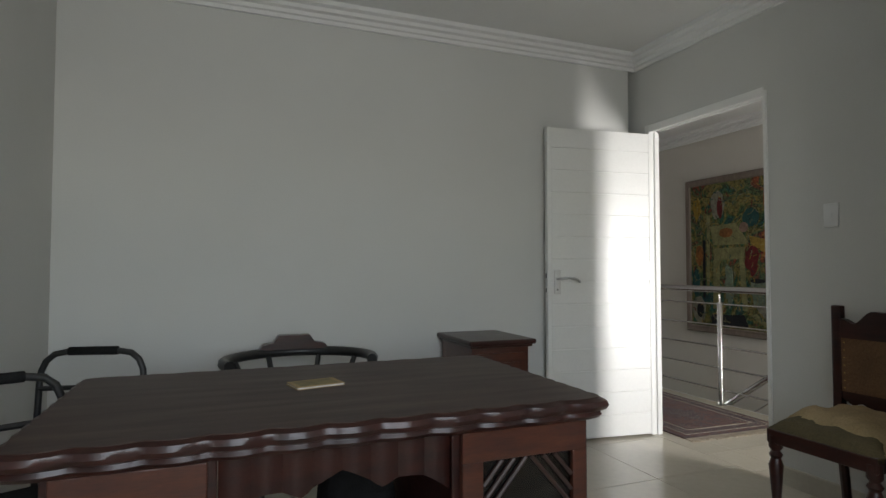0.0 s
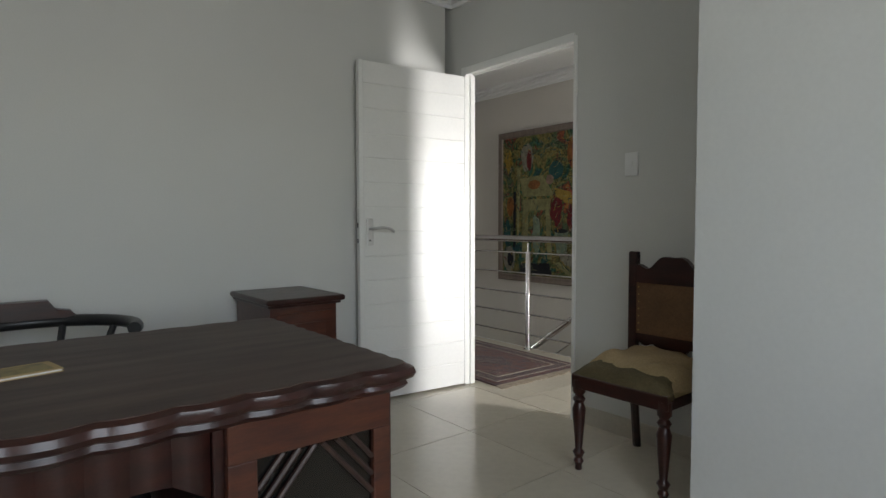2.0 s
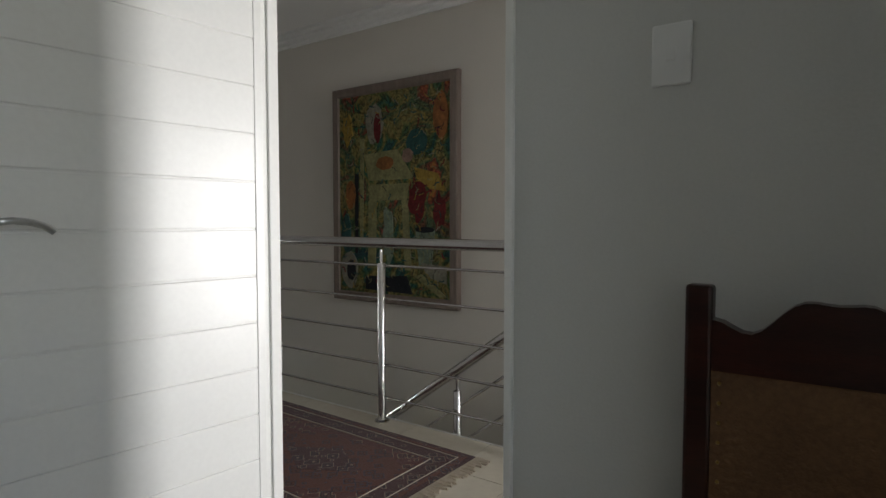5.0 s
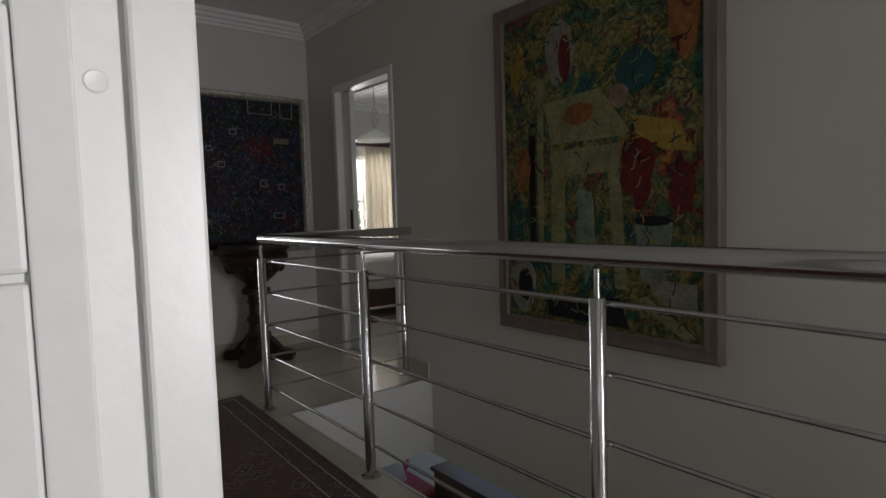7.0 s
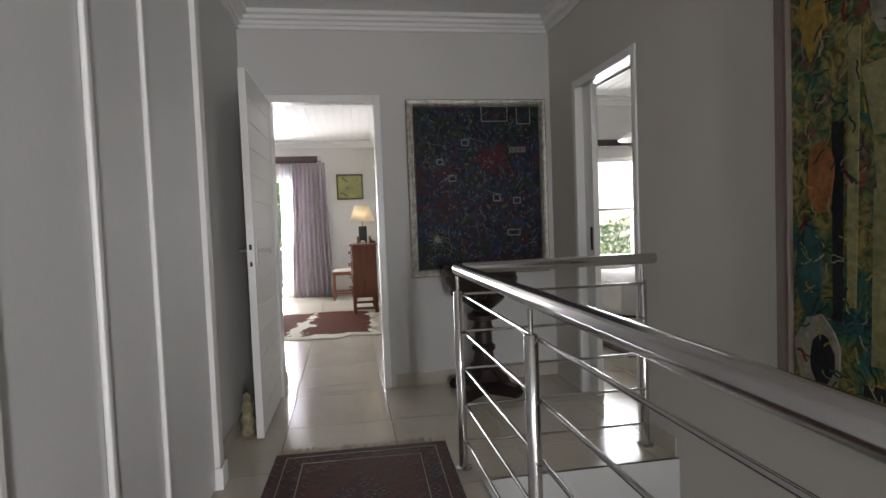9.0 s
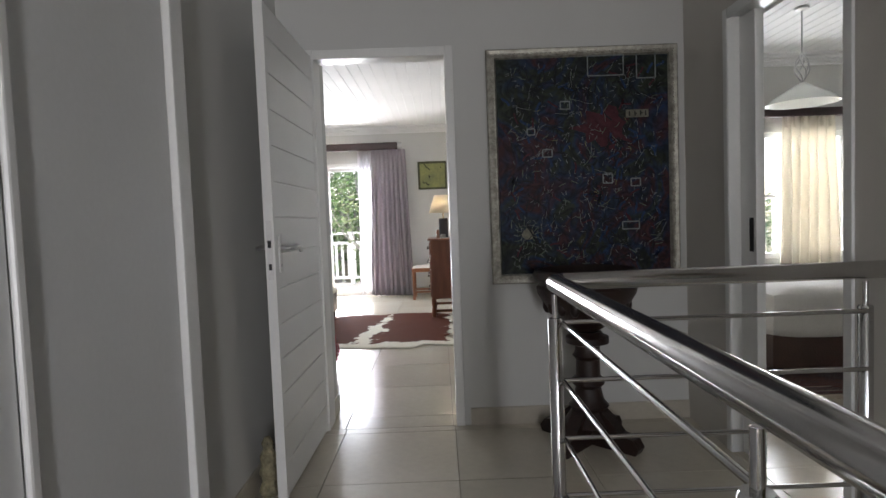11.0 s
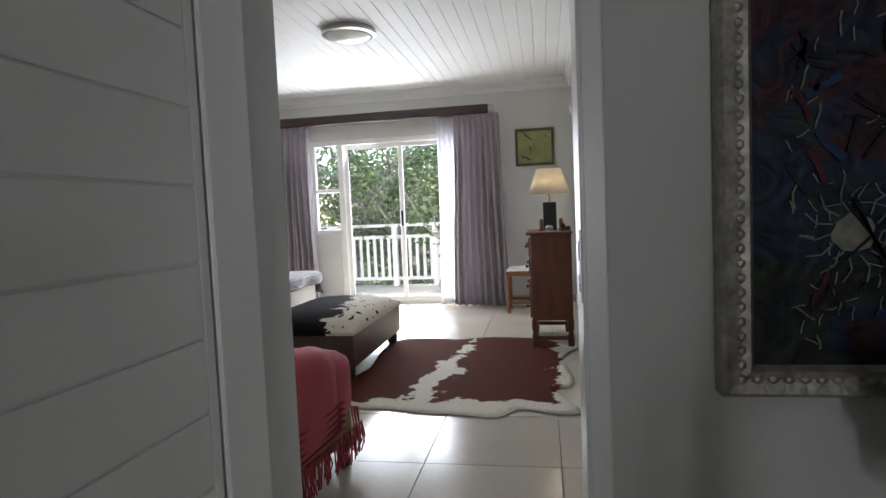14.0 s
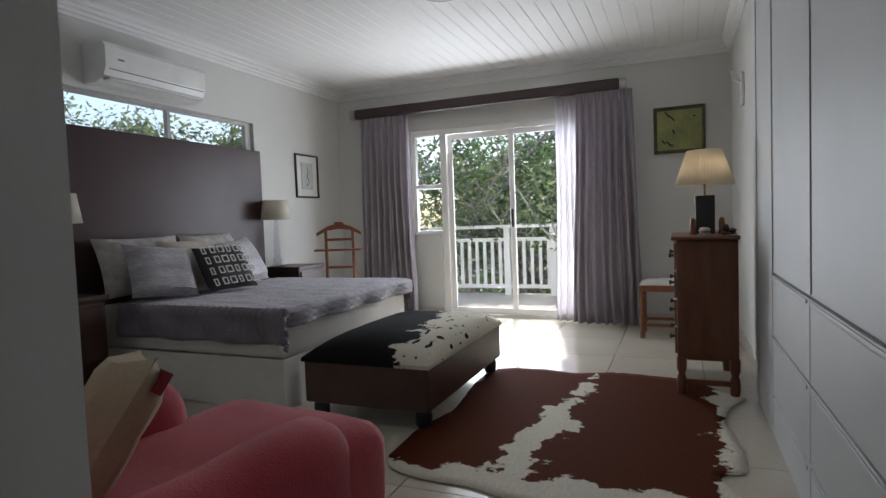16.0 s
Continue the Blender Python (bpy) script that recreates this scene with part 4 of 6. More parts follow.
part("writing_top", bm, DESKTOP, desk, "dull worn brown top")
for x0, x1, s in ((-0.64, -0.30, 1), (0.27, 0.69, -1)):
    part("pedestal", boxes((x0, x1, -0.36, 0.39, 0.06, 0.69), bevel=0.004), MAHOG, desk)
    dr = part("cupboard_door", boxes((x0 + 0.08, x1 - 0.065, -0.372, -0.366, 0.14, 0.605)), DARKGL, desk, "dark glazed cupboard door")
    for z0, z1 in ((0.605, 0.685), (0.09, 0.14)):
        part("door_rail", boxes((x0 + 0.02, x1 - 0.02, -0.385, -0.362, z0, z1), bevel=0.003), MAHOG_RED, dr, "reddish door rail")
    for a, b in ((x0 + 0.02, x0 + 0.08), (x1 - 0.065, x1 - 0.02)):
        part("door_stile", boxes((a, b, -0.385, -0.362, 0.14, 0.605), bevel=0.003), MAHOG_RED, dr, "reddish door stile")
    part("shelf", boxes((x0 + 0.08, x1 - 0.065, -0.3655, -0.3625, 0.33, 0.36)), MAHOG_RED, dr)
    cm, half = (x0 + x1 + 0.015) / 2, (x1 - x0 - 0.15) / 2
    for k in range(3):
        for sg in (-1, 1):
            a = 0.008 + 0.036 * k
            bm = bmesh.new()
            tube(bm, [(cm + sg * a, -0.378, 0.603), (cm + sg * half, -0.378, 0.603 - (half - a) * 1.15)], 0.0065, 6)
            part("lattice_bar", bm, DESKTOP, dr)
    hx = x0 + 0.05 if s < 0 else x1 - 0.045
    bm = bmesh.new()
    tube(bm, [(hx, -0.39, 0.44), (hx, -0.405, 0.43), (hx, -0.408, 0.39), (hx, -0.405, 0.35), (hx, -0.39, 0.34)], 0.006, 8)
    part("handle", bm, BRASS, dr, "aged brass drop handle", True)
    for y in (-0.3, 0.33):
        for xx in (x0 + 0.05, x1 - 0.05):
            bm = bmesh.new()
            lathe(bm, [(0.025, 0), (0.035, 0.02), (0.03, 0.06)], 14, (xx, y, 0))
            part("foot", bm, MAHOG, desk, "", True)
bm = bmesh.new()
pts = [(x, 0.585 + 0.035 * abs(math.sin(math.pi * 3.0 * (x + 0.3) / 0.57)) - 0.05 * abs(x + 0.015) / 0.285) for x in [-0.298 + 0.566 * k / 40 for k in range(41)]]
n = len(pts)
a0 = [bm.verts.new((x, -0.35 - 0.012 * abs(math.sin(k * math.pi / 5)), z)) for k, (x, z) in enumerate(pts)]
a1 = [bm.verts.new((x, -0.35 - 0.012 * abs(math.sin(k * math.pi / 5)), 0.69)) for k, (x, z) in enumerate(pts)]
b0 = [bm.verts.new((x, -0.32, z)) for x, z in pts]
b1 = [bm.verts.new((x, -0.32, 0.69)) for x, z in pts]
for k in range(n - 1):
    for p, q in ((a0, a1), (b1, b0), (b0, a0), (a1, b1)):
        bm.faces.new((p[k], p[k + 1], q[k + 1], q[k]))
part("apron", bm, MAHOG, desk, "scalloped mahogany apron", True)

nb = thing("notebook", 0.55, 1.74, 0.754, "small tan notebook lying on the desk", "notebook", turn=12)
part("cover", boxes((-0.075, 0.075, -0.05, 0.05, 0, 0.002), (-0.075, 0.075, -0.05, 0.05, 0.006, 0.008)), material("tan_card", (0.38, 0.27, 0.12), None, 12, 0.7), nb)
part("pages", boxes((-0.072, 0.072, -0.048, 0.048, 0.002, 0.006)), LINEN, nb)
part("cover_panel", boxes((-0.06, 0.06, -0.038, 0.038, 0.008, 0.0086)), material("khaki_print", (0.16, 0.14, 0.07), (0.28, 0.22, 0.1), 60, 0.7), nb)

# captain's chair behind the desk
cc = thing("captains_chair", 0.62, 2.62, 0, "dark wooden captain's chair with curved arm rail", "chair")
bm = bmesh.new()
arc = [(0.33 * math.sin(a), 0.28 * math.cos(a), 0.70) for a in [radians(-112 + 224 * k / 24) for k in range(25)]]
tube(bm, arc, 0.024, 10)
part("arm_rail", bm, BLACK, cc, "curved black arm rail", True)
bm = bmesh.new()
o = [(-0.17, 0.715), (-0.15, 0.74), (-0.10, 0.75), (-0.075, 0.785), (0.075, 0.785), (0.10, 0.75), (0.15, 0.74), (0.17, 0.715)]
prism(bm, o, 0.235, 0.295, "y")
part("crest", bm, MAHOG, cc, "raised mahogany crest")
bm = lathe(bmesh.new(), [(0.22, 0.43), (0.235, 0.44), (0.235, 0.46), (0.2, 0.468)], 28)
part("seat", bm, DARKW, cc, "", True)
for a in (-105, -60, -22, 22, 60, 105):
    bm = bmesh.new()
    tube(bm, [(0.215 * math.sin(radians(a)), 0.2 * math.cos(radians(a)), 0.455), (0.325 * math.sin(radians(a)), 0.275 * math.cos(radians(a)), 0.69)], 0.013, 8)
    part("spindle", bm, BLACK, cc, "", True)
for x, y in ((-0.17, -0.17), (0.17, -0.17), (-0.17, 0.17), (0.17, 0.17)):
    part("leg", tube(bmesh.new(), [(x * 1.15, y * 1.15, 0), (x, y, 0.44)], 0.02, 10, 0.024), BLACK, cc, "", True)


def tube_chair(x, y, turn):
    c = thing("stacking_chair", x, y, 0, "black tubular metal chair beside the desk", "chair", "stacking chairs", turn=turn)
    bm = bmesh.new()
    lp = [(-0.19, 0.2, 0.0), (-0.19, 0.2, 0.45), (-0.19, 0.22, 0.66), (-0.186, 0.224, 0.71), (-0.17, 0.226, 0.75), (-0.14, 0.229, 0.776), (-0.09, 0.23, 0.785), (0.09, 0.23, 0.785), (0.14, 0.229, 0.776), (0.17, 0.226, 0.75), (0.186, 0.224, 0.71), (0.19, 0.22, 0.66), (0.19, 0.2, 0.45), (0.19, 0.2, 0.0)]
    tube(bm, lp, 0.0125, 10)
    part("back_loop", bm, BLACK, c, "", True)
    part("back_grip", tube(bmesh.new(), [(-0.09, 0.23, 0.786), (0.09, 0.23, 0.786)], 0.017, 10), BLACKF, c, "", True)
    part("seat", boxes((-0.2, 0.2, -0.2, 0.2, 0.43, 0.465), bevel=0.012), BLACKF, c)
    part("cross_bar", tube(bmesh.new(), [(-0.19, 0.215, 0.645), (0.19, 0.215, 0.645)], 0.01, 8), BLACK, c, "", True)
    for s in (-1, 1):
        part("front_leg", tube(bmesh.new(), [(s * 0.19, 0.19, 0.44), (s * 0.19, -0.17, 0.44), (s * 0.19, -0.2, 0.41), (s * 0.19, -0.21, 0.0)], 0.0125, 10), BLACK, c, "", True)
    return c


tube_chair(-0.26, 1.78, 25)
tube_chair(-0.24, 2.36, -12)

bag = thing("black_bag", 0.70, 1.84, 0, "soft black bag standing under the desk", "bag")
bm = bmesh.new()
rg = []
for z, f in ((0, 0.9), (0.05, 1.0), (0.2, 1.02), (0.38, 0.97), (0.48, 0.8), (0.53, 0.45)):
    rg.append([bm.verts.new((0.125 * f * math.copysign(abs(math.cos(a)) ** 0.6, math.cos(a)) * (1 + 0.08 * noise.noise((a, z * 5, 0))), 0.13 * f * math.copysign(abs(math.sin(a)) ** 0.6, math.sin(a)), z + 0.03 * noise.noise((a * 2, z, 3)) * (z > 0.1))) for a in [2 * math.pi * k / 28 for k in range(28)]])
for a, b in zip(rg, rg[1:]):
    for k in range(28):
        bm.faces.new((a[k], a[(k + 1) % 28], b[(k + 1) % 28], b[k]))
bm.faces.new(rg[0][::-1])
bm.faces.new(rg[-1])
part("body", bm, BLACKF, bag, "", True)
part("strap", tube(bmesh.new(), [(-0.06, 0, 0.5), (-0.05, -0.01, 0.56), (0.05, -0.01, 0.56), (0.06, 0, 0.5)], 0.01, 8), BLACKF, bag, "", True)

# bedside cabinet against the wall
nc = thing("bedside_cabinet", 1.69, 2.92, 0, "small antique mahogany cabinet with moulded top", "cabinet")
part("body", boxes((-0.17, 0.17, -0.2, 0.235, 0.16, 0.69), bevel=0.003), MAHOG_RED, nc)
bm = box(bmesh.new(), -0.2, 0.2, -0.245, 0.255, 0.705, 0.733, 0.012, 3)
part("top", bm, MAHOG, nc, "moulded overhanging top")
part("top_moulding", boxes((-0.185, 0.185, -0.222, 0.245, 0.69, 0.705), bevel=0.005), MAHOG, nc)
dr = part("cabinet_door", boxes((-0.145, 0.145, -0.216, -0.201, 0.2, 0.66), bevel=0.004), MAHOG_RED, nc)
part("door_panel", boxes((-0.1, 0.1, -0.222, -0.2165, 0.25, 0.61), bevel=0.004), MAHOG_RED, dr, "lighter raised panel")
part("keyplate", boxes((0.11, 0.13, -0.219, -0.2165, 0.42, 0.47)), BRASS, dr, "brass keyhole plate")
for x in (-0.145, 0.145):
    for y in (-0.17, 0.2):
        part("leg", lathe(bmesh.new(), turned(0.16, 0.024), 14, (x, y, 0)), MAHOG, nc, "", True)

# worn Victorian chair by the doorway
vc = thing("victorian_chair", 2.72, 1.54, 0, "carved Victorian chair with torn hessian seat against the wall", "chair", turn=-90)
for x in (-0.2, 0.2):
    part("front_leg", lathe(bmesh.new(), turned(0.40, 0.028), 16, (x, -0.21, 0.0)), MAHOG, vc, "turned leg on a castor", True)
    part("back_leg", tube(bmesh.new(), [(x * 0.95, 0.23, 0), (x * 0.95, 0.2, 0.25), (x * 0.95, 0.19, 0.42)], 0.02, 8), MAHOG, vc, "", True)
    part("stile", box(bmesh.new(), x - 0.022, x + 0.022, 0.185, 0.222, 0.36, 0.945, 0.006), MAHOG, vc)
part("seat_rail", boxes((-0.225, 0.225, -0.235, -0.20, 0.365, 0.425), (-0.225, -0.195, -0.2, 0.185, 0.365, 0.425), (0.195, 0.225, -0.2, 0.185, 0.365, 0.425), (-0.195, 0.195, 0.16, 0.184, 0.365, 0.425), bevel=0.006), MAHOG, vc)
o = [(-0.178, 0.80)] + [(-0.178 + 0.356 * k / 24, 0.875 + 0.06 * math.exp(-((k - 12) / 5.0) ** 2) + 0.012 * math.cos(k * math.pi / 4)) for k in range(25)] + [(0.178, 0.80)]
part("crest_rail", prism(bmesh.new(), o, 0.186, 0.22, "y"), MAHOG, vc, "carved scrolling crest rail")
o = [(-0.178, 0.56)] + [(-0.178 + 0.356 * k / 24, 0.515 - 0.035 * math.exp(-((k - 12) / 5.0) ** 2) + 0.01 * math.cos(k * math.pi / 3)) for k in range(25)] + [(0.178, 0.56)]
part("lower_rail", prism(bmesh.new(), o, 0.19, 0.218, "y"), MAHOG, vc, "carved lower back rail")
part("back_panel", box(bmesh.new(), -0.178, 0.178, 0.188, 0.212, 0.5601, 0.7999, 0.0), TANBACK, vc, "worn tan upholstered panel")
for k in range(7):
    for x in (-0.165, 0.165):
        bm = bmesh.new()
        bmesh.ops.create_icosphere(bm, subdivisions=1, radius=0.004, matrix=Matrix.Translation((x, 0.187, 0.575 + 0.034 * k)))
        part("upholstery_nail", bm, BRASS, vc)


def pad(bm, w, d, z0, h, n=18, rough=0.012, seed=0, fx=1.0):
    """A stuffed seat with a domed, uneven top."""
    top = [[None] * (n + 1) for _ in range(n + 1)]
    for i in range(n + 1):
        for j in range(n + 1):
            u, v = 2 * i / n - 1, 2 * j / n - 1
            f = max(0, (1 - u ** 4) * (1 - v ** 4)) ** 0.55
            top[i][j] = bm.verts.new((u * w / 2, v * d / 2, z0 + h * f + rough * f * noise.noise(Vector((u * 3, v * 3, seed)))))
    for i in range(n):
        for j in range(n):
            bm.faces.new((top[i][j], top[i + 1][j], top[i + 1][j + 1], top[i][j + 1]))
    rim = [top[i][0] for i in range(n + 1)] + [top[n][j] for j in range(1, n + 1)] + [top[i][n] for i in range(n - 1, -1, -1)] + [top[0][j] for j in range(n - 1, 0, -1)]
    low = [bm.verts.new((v.co.x, v.co.y, z0 - 0.02)) for v in rim]
    for k in range(len(rim)):
        bm.faces.new((rim[k], rim[(k + 1) % len(rim)], low[(k + 1) % len(rim)], low[k]))
    bm.faces.new(low)
    return bm


part("seat_stuffing", pad(bmesh.new(), 0.45, 0.41, 0.424, 0.066, seed=2), OLIVE, vc, "olive under-cover showing", True).location = (0, -0.025, 0)
bm = pad(bmesh.new(), 0.44, 0.39, 0.434, 0.085, rough=0.035, seed=5)
part("torn_cover", bm, HESSIAN, vc, "torn folded hessian cover", True).location = (0.01, 0.01, 0.0)

# ---- landing: carved pedestal and figurine ----
ped = thing("carved_pedestal_bowl", 4.50, 6.86, 0, "dark carved wooden bowl on a turned pedestal", "pedestal")
bm = lathe(bmesh.new(), [(0.045, 0.56), (0.08, 0.58), (0.13, 0.62), (0.20, 0.69), (0.24, 0.755), (0.245, 0.785), (0.232, 0.797), (0.238, 0.815), (0.256, 0.83), (0.26, 0.85), (0.25, 0.87), (0.235, 0.874), (0.22, 0.85), (0.17, 0.80), (0.05, 0.78)], 40)
part("bowl", bm, EBONY, ped, "wide carved bowl with rim", True)
bm = lathe(bmesh.new(), [(0.13, 0.10), (0.10, 0.14), (0.085, 0.17), (0.10, 0.19), (0.075, 0.22), (0.062, 0.28), (0.08, 0.30), (0.08, 0.32), (0.06, 0.34), (0.058, 0.42), (0.075, 0.44), (0.062, 0.46), (0.06, 0.49), (0.105, 0.505), (0.105, 0.535), (0.08, 0.545), (0.07, 0.56)], 30)
part("column", bm, EBONY, ped, "turned ringed column", True)
for k in range(4):
    bm = bmesh.new()
    prism(bm, [(0.0, 0.0), (0.26, 0.0), (0.275, 0.03), (0.25, 0.07), (0.18, 0.085), (0.13, 0.14), (0.07, 0.19), (0.0, 0.2)], -0.035, 0.035, "y")
    bmesh.ops.transform(bm, matrix=pose(0, 0, 0, 0, 0, 45 + 90 * k), verts=bm.verts)
    part("foot", bm, EBONY, ped, "carved bracket foot")
for k in range(18):
    a = 2 * math.pi * k / 18
    bm = bmesh.new()
    bmesh.ops.create_icosphere(bm, subdivisions=2, radius=0.032, matrix=Matrix.Translation((0.192 * math.cos(a), 0.192 * math.sin(a), 0.70)) @ Matrix.Diagonal((0.8, 0.8, 1.35, 1)))
    part("carved_lobe", bm, EBONY, ped, "", True)
fig = tagged(part("figurine", lathe(bmesh.new(), [(0.035, 0), (0.045, 0.02), (0.03, 0.06), (0.042, 0.10), (0.03, 0.13), (0.036, 0.17), (0.02, 0.20), (0.026, 0.225), (0.012, 0.25)], 9), material("patinated_stone", (0.34, 0.30, 0.18), (0.10, 0.09, 0.06), 22, 0.7, bump=0.6, fine=60, grain=0.3)), "small mottled stone figurine behind the door", "figurine")
fig.matrix_world = pose(3.02, 6.42, 0.0)

# ---- bedroom ----
# sliding door and side window
sd = thing("window_bedroom_slider", 1.94, 13.0, 0, "white aluminium sliding door to the balcony with side window", "sliding door", kind="structure")


def bar(x0, x1, z0, z1, y0=-0.03, y1=0.03, name="frame_bar"):
    return part(name, box(bmesh.new(), x0 - 1.94, x1 - 1.94, y0, y1, z0, z1, 0.004), WHITE, sd)


bar(0.93, 2.95, 2.0, 2.06)
bar(0.93, 0.975, 0.91, 2.0)
bar(0.975, 1.27, 0.91, 0.955)
bar(0.975, 1.27, 1.42, 1.465)
bar(1.27, 1.345, 0.0, 2.0)
bar(2.905, 2.95, 0.0, 2.0)
bar(1.345, 2.905, 0.0, 0.035)
for x0, x1, y in ((1.345, 2.09, 0.006), (2.045, 2.905, -0.022)):
    for a, b, c, e in ((x0, x0 + 0.055, 0.036, 1.998), (x1 - 0.055, x1, 0.036, 1.998), (x0 + 0.055, x1 - 0.055, 1.94, 1.998), (x0 + 0.055, x1 - 0.055, 0.036, 0.1)):
        bar(a, b, c, e, y, y + 0.02, "sash_bar")
    g = part("pane", boxes((x0 + 0.05 - 1.94, x1 - 0.05 - 1.94, y + 0.008, y + 0.012, 0.095, 1.945)), GLASS, sd)
    g.visible_shadow = False
for z0, z1 in ((0.955, 1.42), (1.465, 2.0)):
    g = part("pane", boxes((0.975 - 1.94, 1.27 - 1.94, 0.0, 0.004, z0, z1)), GLASS, sd)
    g.visible_shadow = False
    part("stay", tube(bmesh.new(), [(1.0 - 1.94, -0.035, z0 + 0.02), (1.1 - 1.94, -0.05, z0 + 0.025)], 0.007, 8), BLACK, sd, "black casement stay")
part("door_pull", box(bmesh.new(), 2.06 - 1.94, 2.085 - 1.94, -0.05, -0.0225, 0.97, 1.16, 0.006), BLACK, sd, "black door pull")


def curtain(name, x0, x1, y, top, folds, seed, mat, flare, label):
    c = thing(name, (x0 + x1) / 2, y, 0, label, "curtain", "bedroom curtains")
    r = random.Random(seed)
    n, rows = folds * 12, 26
    ph = [r.uniform(-0.5, 0.5) for _ in range(folds + 2)]
    bm = bmesh.new()
    g = []
    for j in range(rows + 1):
        v = j / rows
        z = top - (top - 0.012) * v
        row = []
        for i in range(n + 1):
            u = i / n
            f = u * folds
            k = int(f)
            amp = (0.018 + 0.045 * min(1, v * 3)) * (0.7 + 0.5 * abs(ph[k]))
            w = (x1 - x0) * (0.86 + 0.14 * v * flare)
            x = (u - 0.5) * w + 0.012 * math.sin(5 * v + ph[k] * 6) * v
            yy = amp * math.sin(2 * math.pi * (f + 0.12 * ph[k] * math.sin(3 * v))) + 0.01 * noise.noise(Vector((u * 6, v * 3, seed)))
            row.append(bm.verts.new((x, yy, z)))
        g.append(row)
    for j in range(rows):
        for i in range(n):
            bm.faces.new((g[j][i], g[j][i + 1], g[j + 1][i + 1], g[j + 1][i]))
    ob = part("cloth", bm, mat, c, "", True)
    ob.modifiers.new("thickness", "SOLIDIFY").thickness = 0.003
    for k in range(folds):
        bm = bmesh.new()
        xx = ((k + 0.25) / folds - 0.5) * (x1 - x0) * 0.86
        box(bm, xx - 0.008, xx + 0.008, -0.04, -0.02, top - 0.1, top - 0.002, 0.004)
        part("pinch_pleat", bm, mat, c)
    return c


curtain("curtain", 0.34, 1.02, 12.80, 2.23, 8, 3, CURTAIN, 1.0, "drawn-back mauve pinch-pleat curtain reaching the floor")
curtain("curtain", 2.74, 3.34, 12.78, 2.23, 8, 5, CURTAIN, 1.5, "drawn-back mauve pinch-pleat curtain beside the sunny door")
# separate white strip that paints in the sunlit edge of the right curtain
curtain("sunlit_net_curtain", 2.54, 2.86, 12.87, 2.22, 5, 9, SUNLIT_NET, 1.0, "thin white lining standing in for the sunlit edge of the curtain")
pm = thing("curtain_pole", 1.79, 12.80, 2.285, "thick dark wooden curtain pole with silver end caps", "curtain pole")
part("pole", boxes((-1.46, 1.40, -0.04, 0.04, -0.055, 0.055), bevel=0.02), PELMET, pm)
for s, x in ((-1, -1.46), (1, 1.40)):
    bm = lathe(bmesh.new(), [(0.052, 0), (0.055, 0.01), (0.055, 0.05), (0.045, 0.062)], 20)
    bmesh.ops.transform(bm, matrix=pose(x, 0, 0, 0, 90 * s, 0), verts=bm.verts)
    part("end_cap", bm, SATIN, pm, "silver end cap", True)
    part("bracket", boxes((x - 0.02 * s - 0.012, x - 0.02 * s + 0.012, 0.04, 0.15, -0.02, 0.02)), SATIN, pm)

# slot window above the headboard
sw2 = thing("window_bedroom_slot", -0.05, 10.33, 1.9, "narrow horizontal window above the headboard", "window", kind="structure")
FR = material("grey_window_frame", (0.45, 0.45, 0.44), None, 4, 0.4)
for r0 in ((-0.02, 0.02, -1.13, 1.14, -0.14, -0.11), (-0.02, 0.02, -1.13, 1.14, 0.11, 0.14), (-0.02, 0.02, 1.06, 1.14, -0.11, 0.11), (-0.02, 0.02, -1.13, -1.1, -0.11, 0.11), (-0.02, 0.02, 0.18, 0.21, -0.11, 0.11)):
    part("frame_bar", boxes(r0), FR, sw2)
g = part("pane", boxes((-0.003, 0.003, -1.1, 1.06, -0.11, 0.11)), GLASS, sw2)
g.visible_shadow = False
hb = thing("headboard", 0.035, 10.3, 0, "tall plain plum-brown headboard fixed behind the bed", "headboard")
part("panel", boxes((-0.03, 0.03, -1.15, 1.17, 0.0, 1.775), bevel=0.004), HEADB, hb)

ac = thing("air_conditioner", 0.0, 10.25, 2.2, "white wall-mounted split air conditioner", "air conditioner")
bm = bmesh.new()
prism(bm, [(0.001, -0.13), (0.11, -0.13), (0.19, -0.09), (0.215, -0.03), (0.215, 0.10), (0.19, 0.13), (0.001, 0.13)], -0.43, 0.43, "y")
part("casing", bm, PLASTIC, ac)
part("louvre", box(bmesh.new(), 0.12, 0.2, -0.40, 0.40, -0.128, -0.118, 0.002), PLASTIC, ac).location = (0.008, 0, 0.012)
part("gap", boxes((0.2152, 0.2165, -0.41, 0.41, -0.052, -0.047)), DARKG, ac)
part("badge", boxes((0.2152, 0.2165, -0.34, -0.29, 0.02, 0.028)), DARKG, ac)

# bed
bed = thing("bed", 0.82, 10.56, 0, "double bed with mauve quilt and white valance against the headboard", "bed")


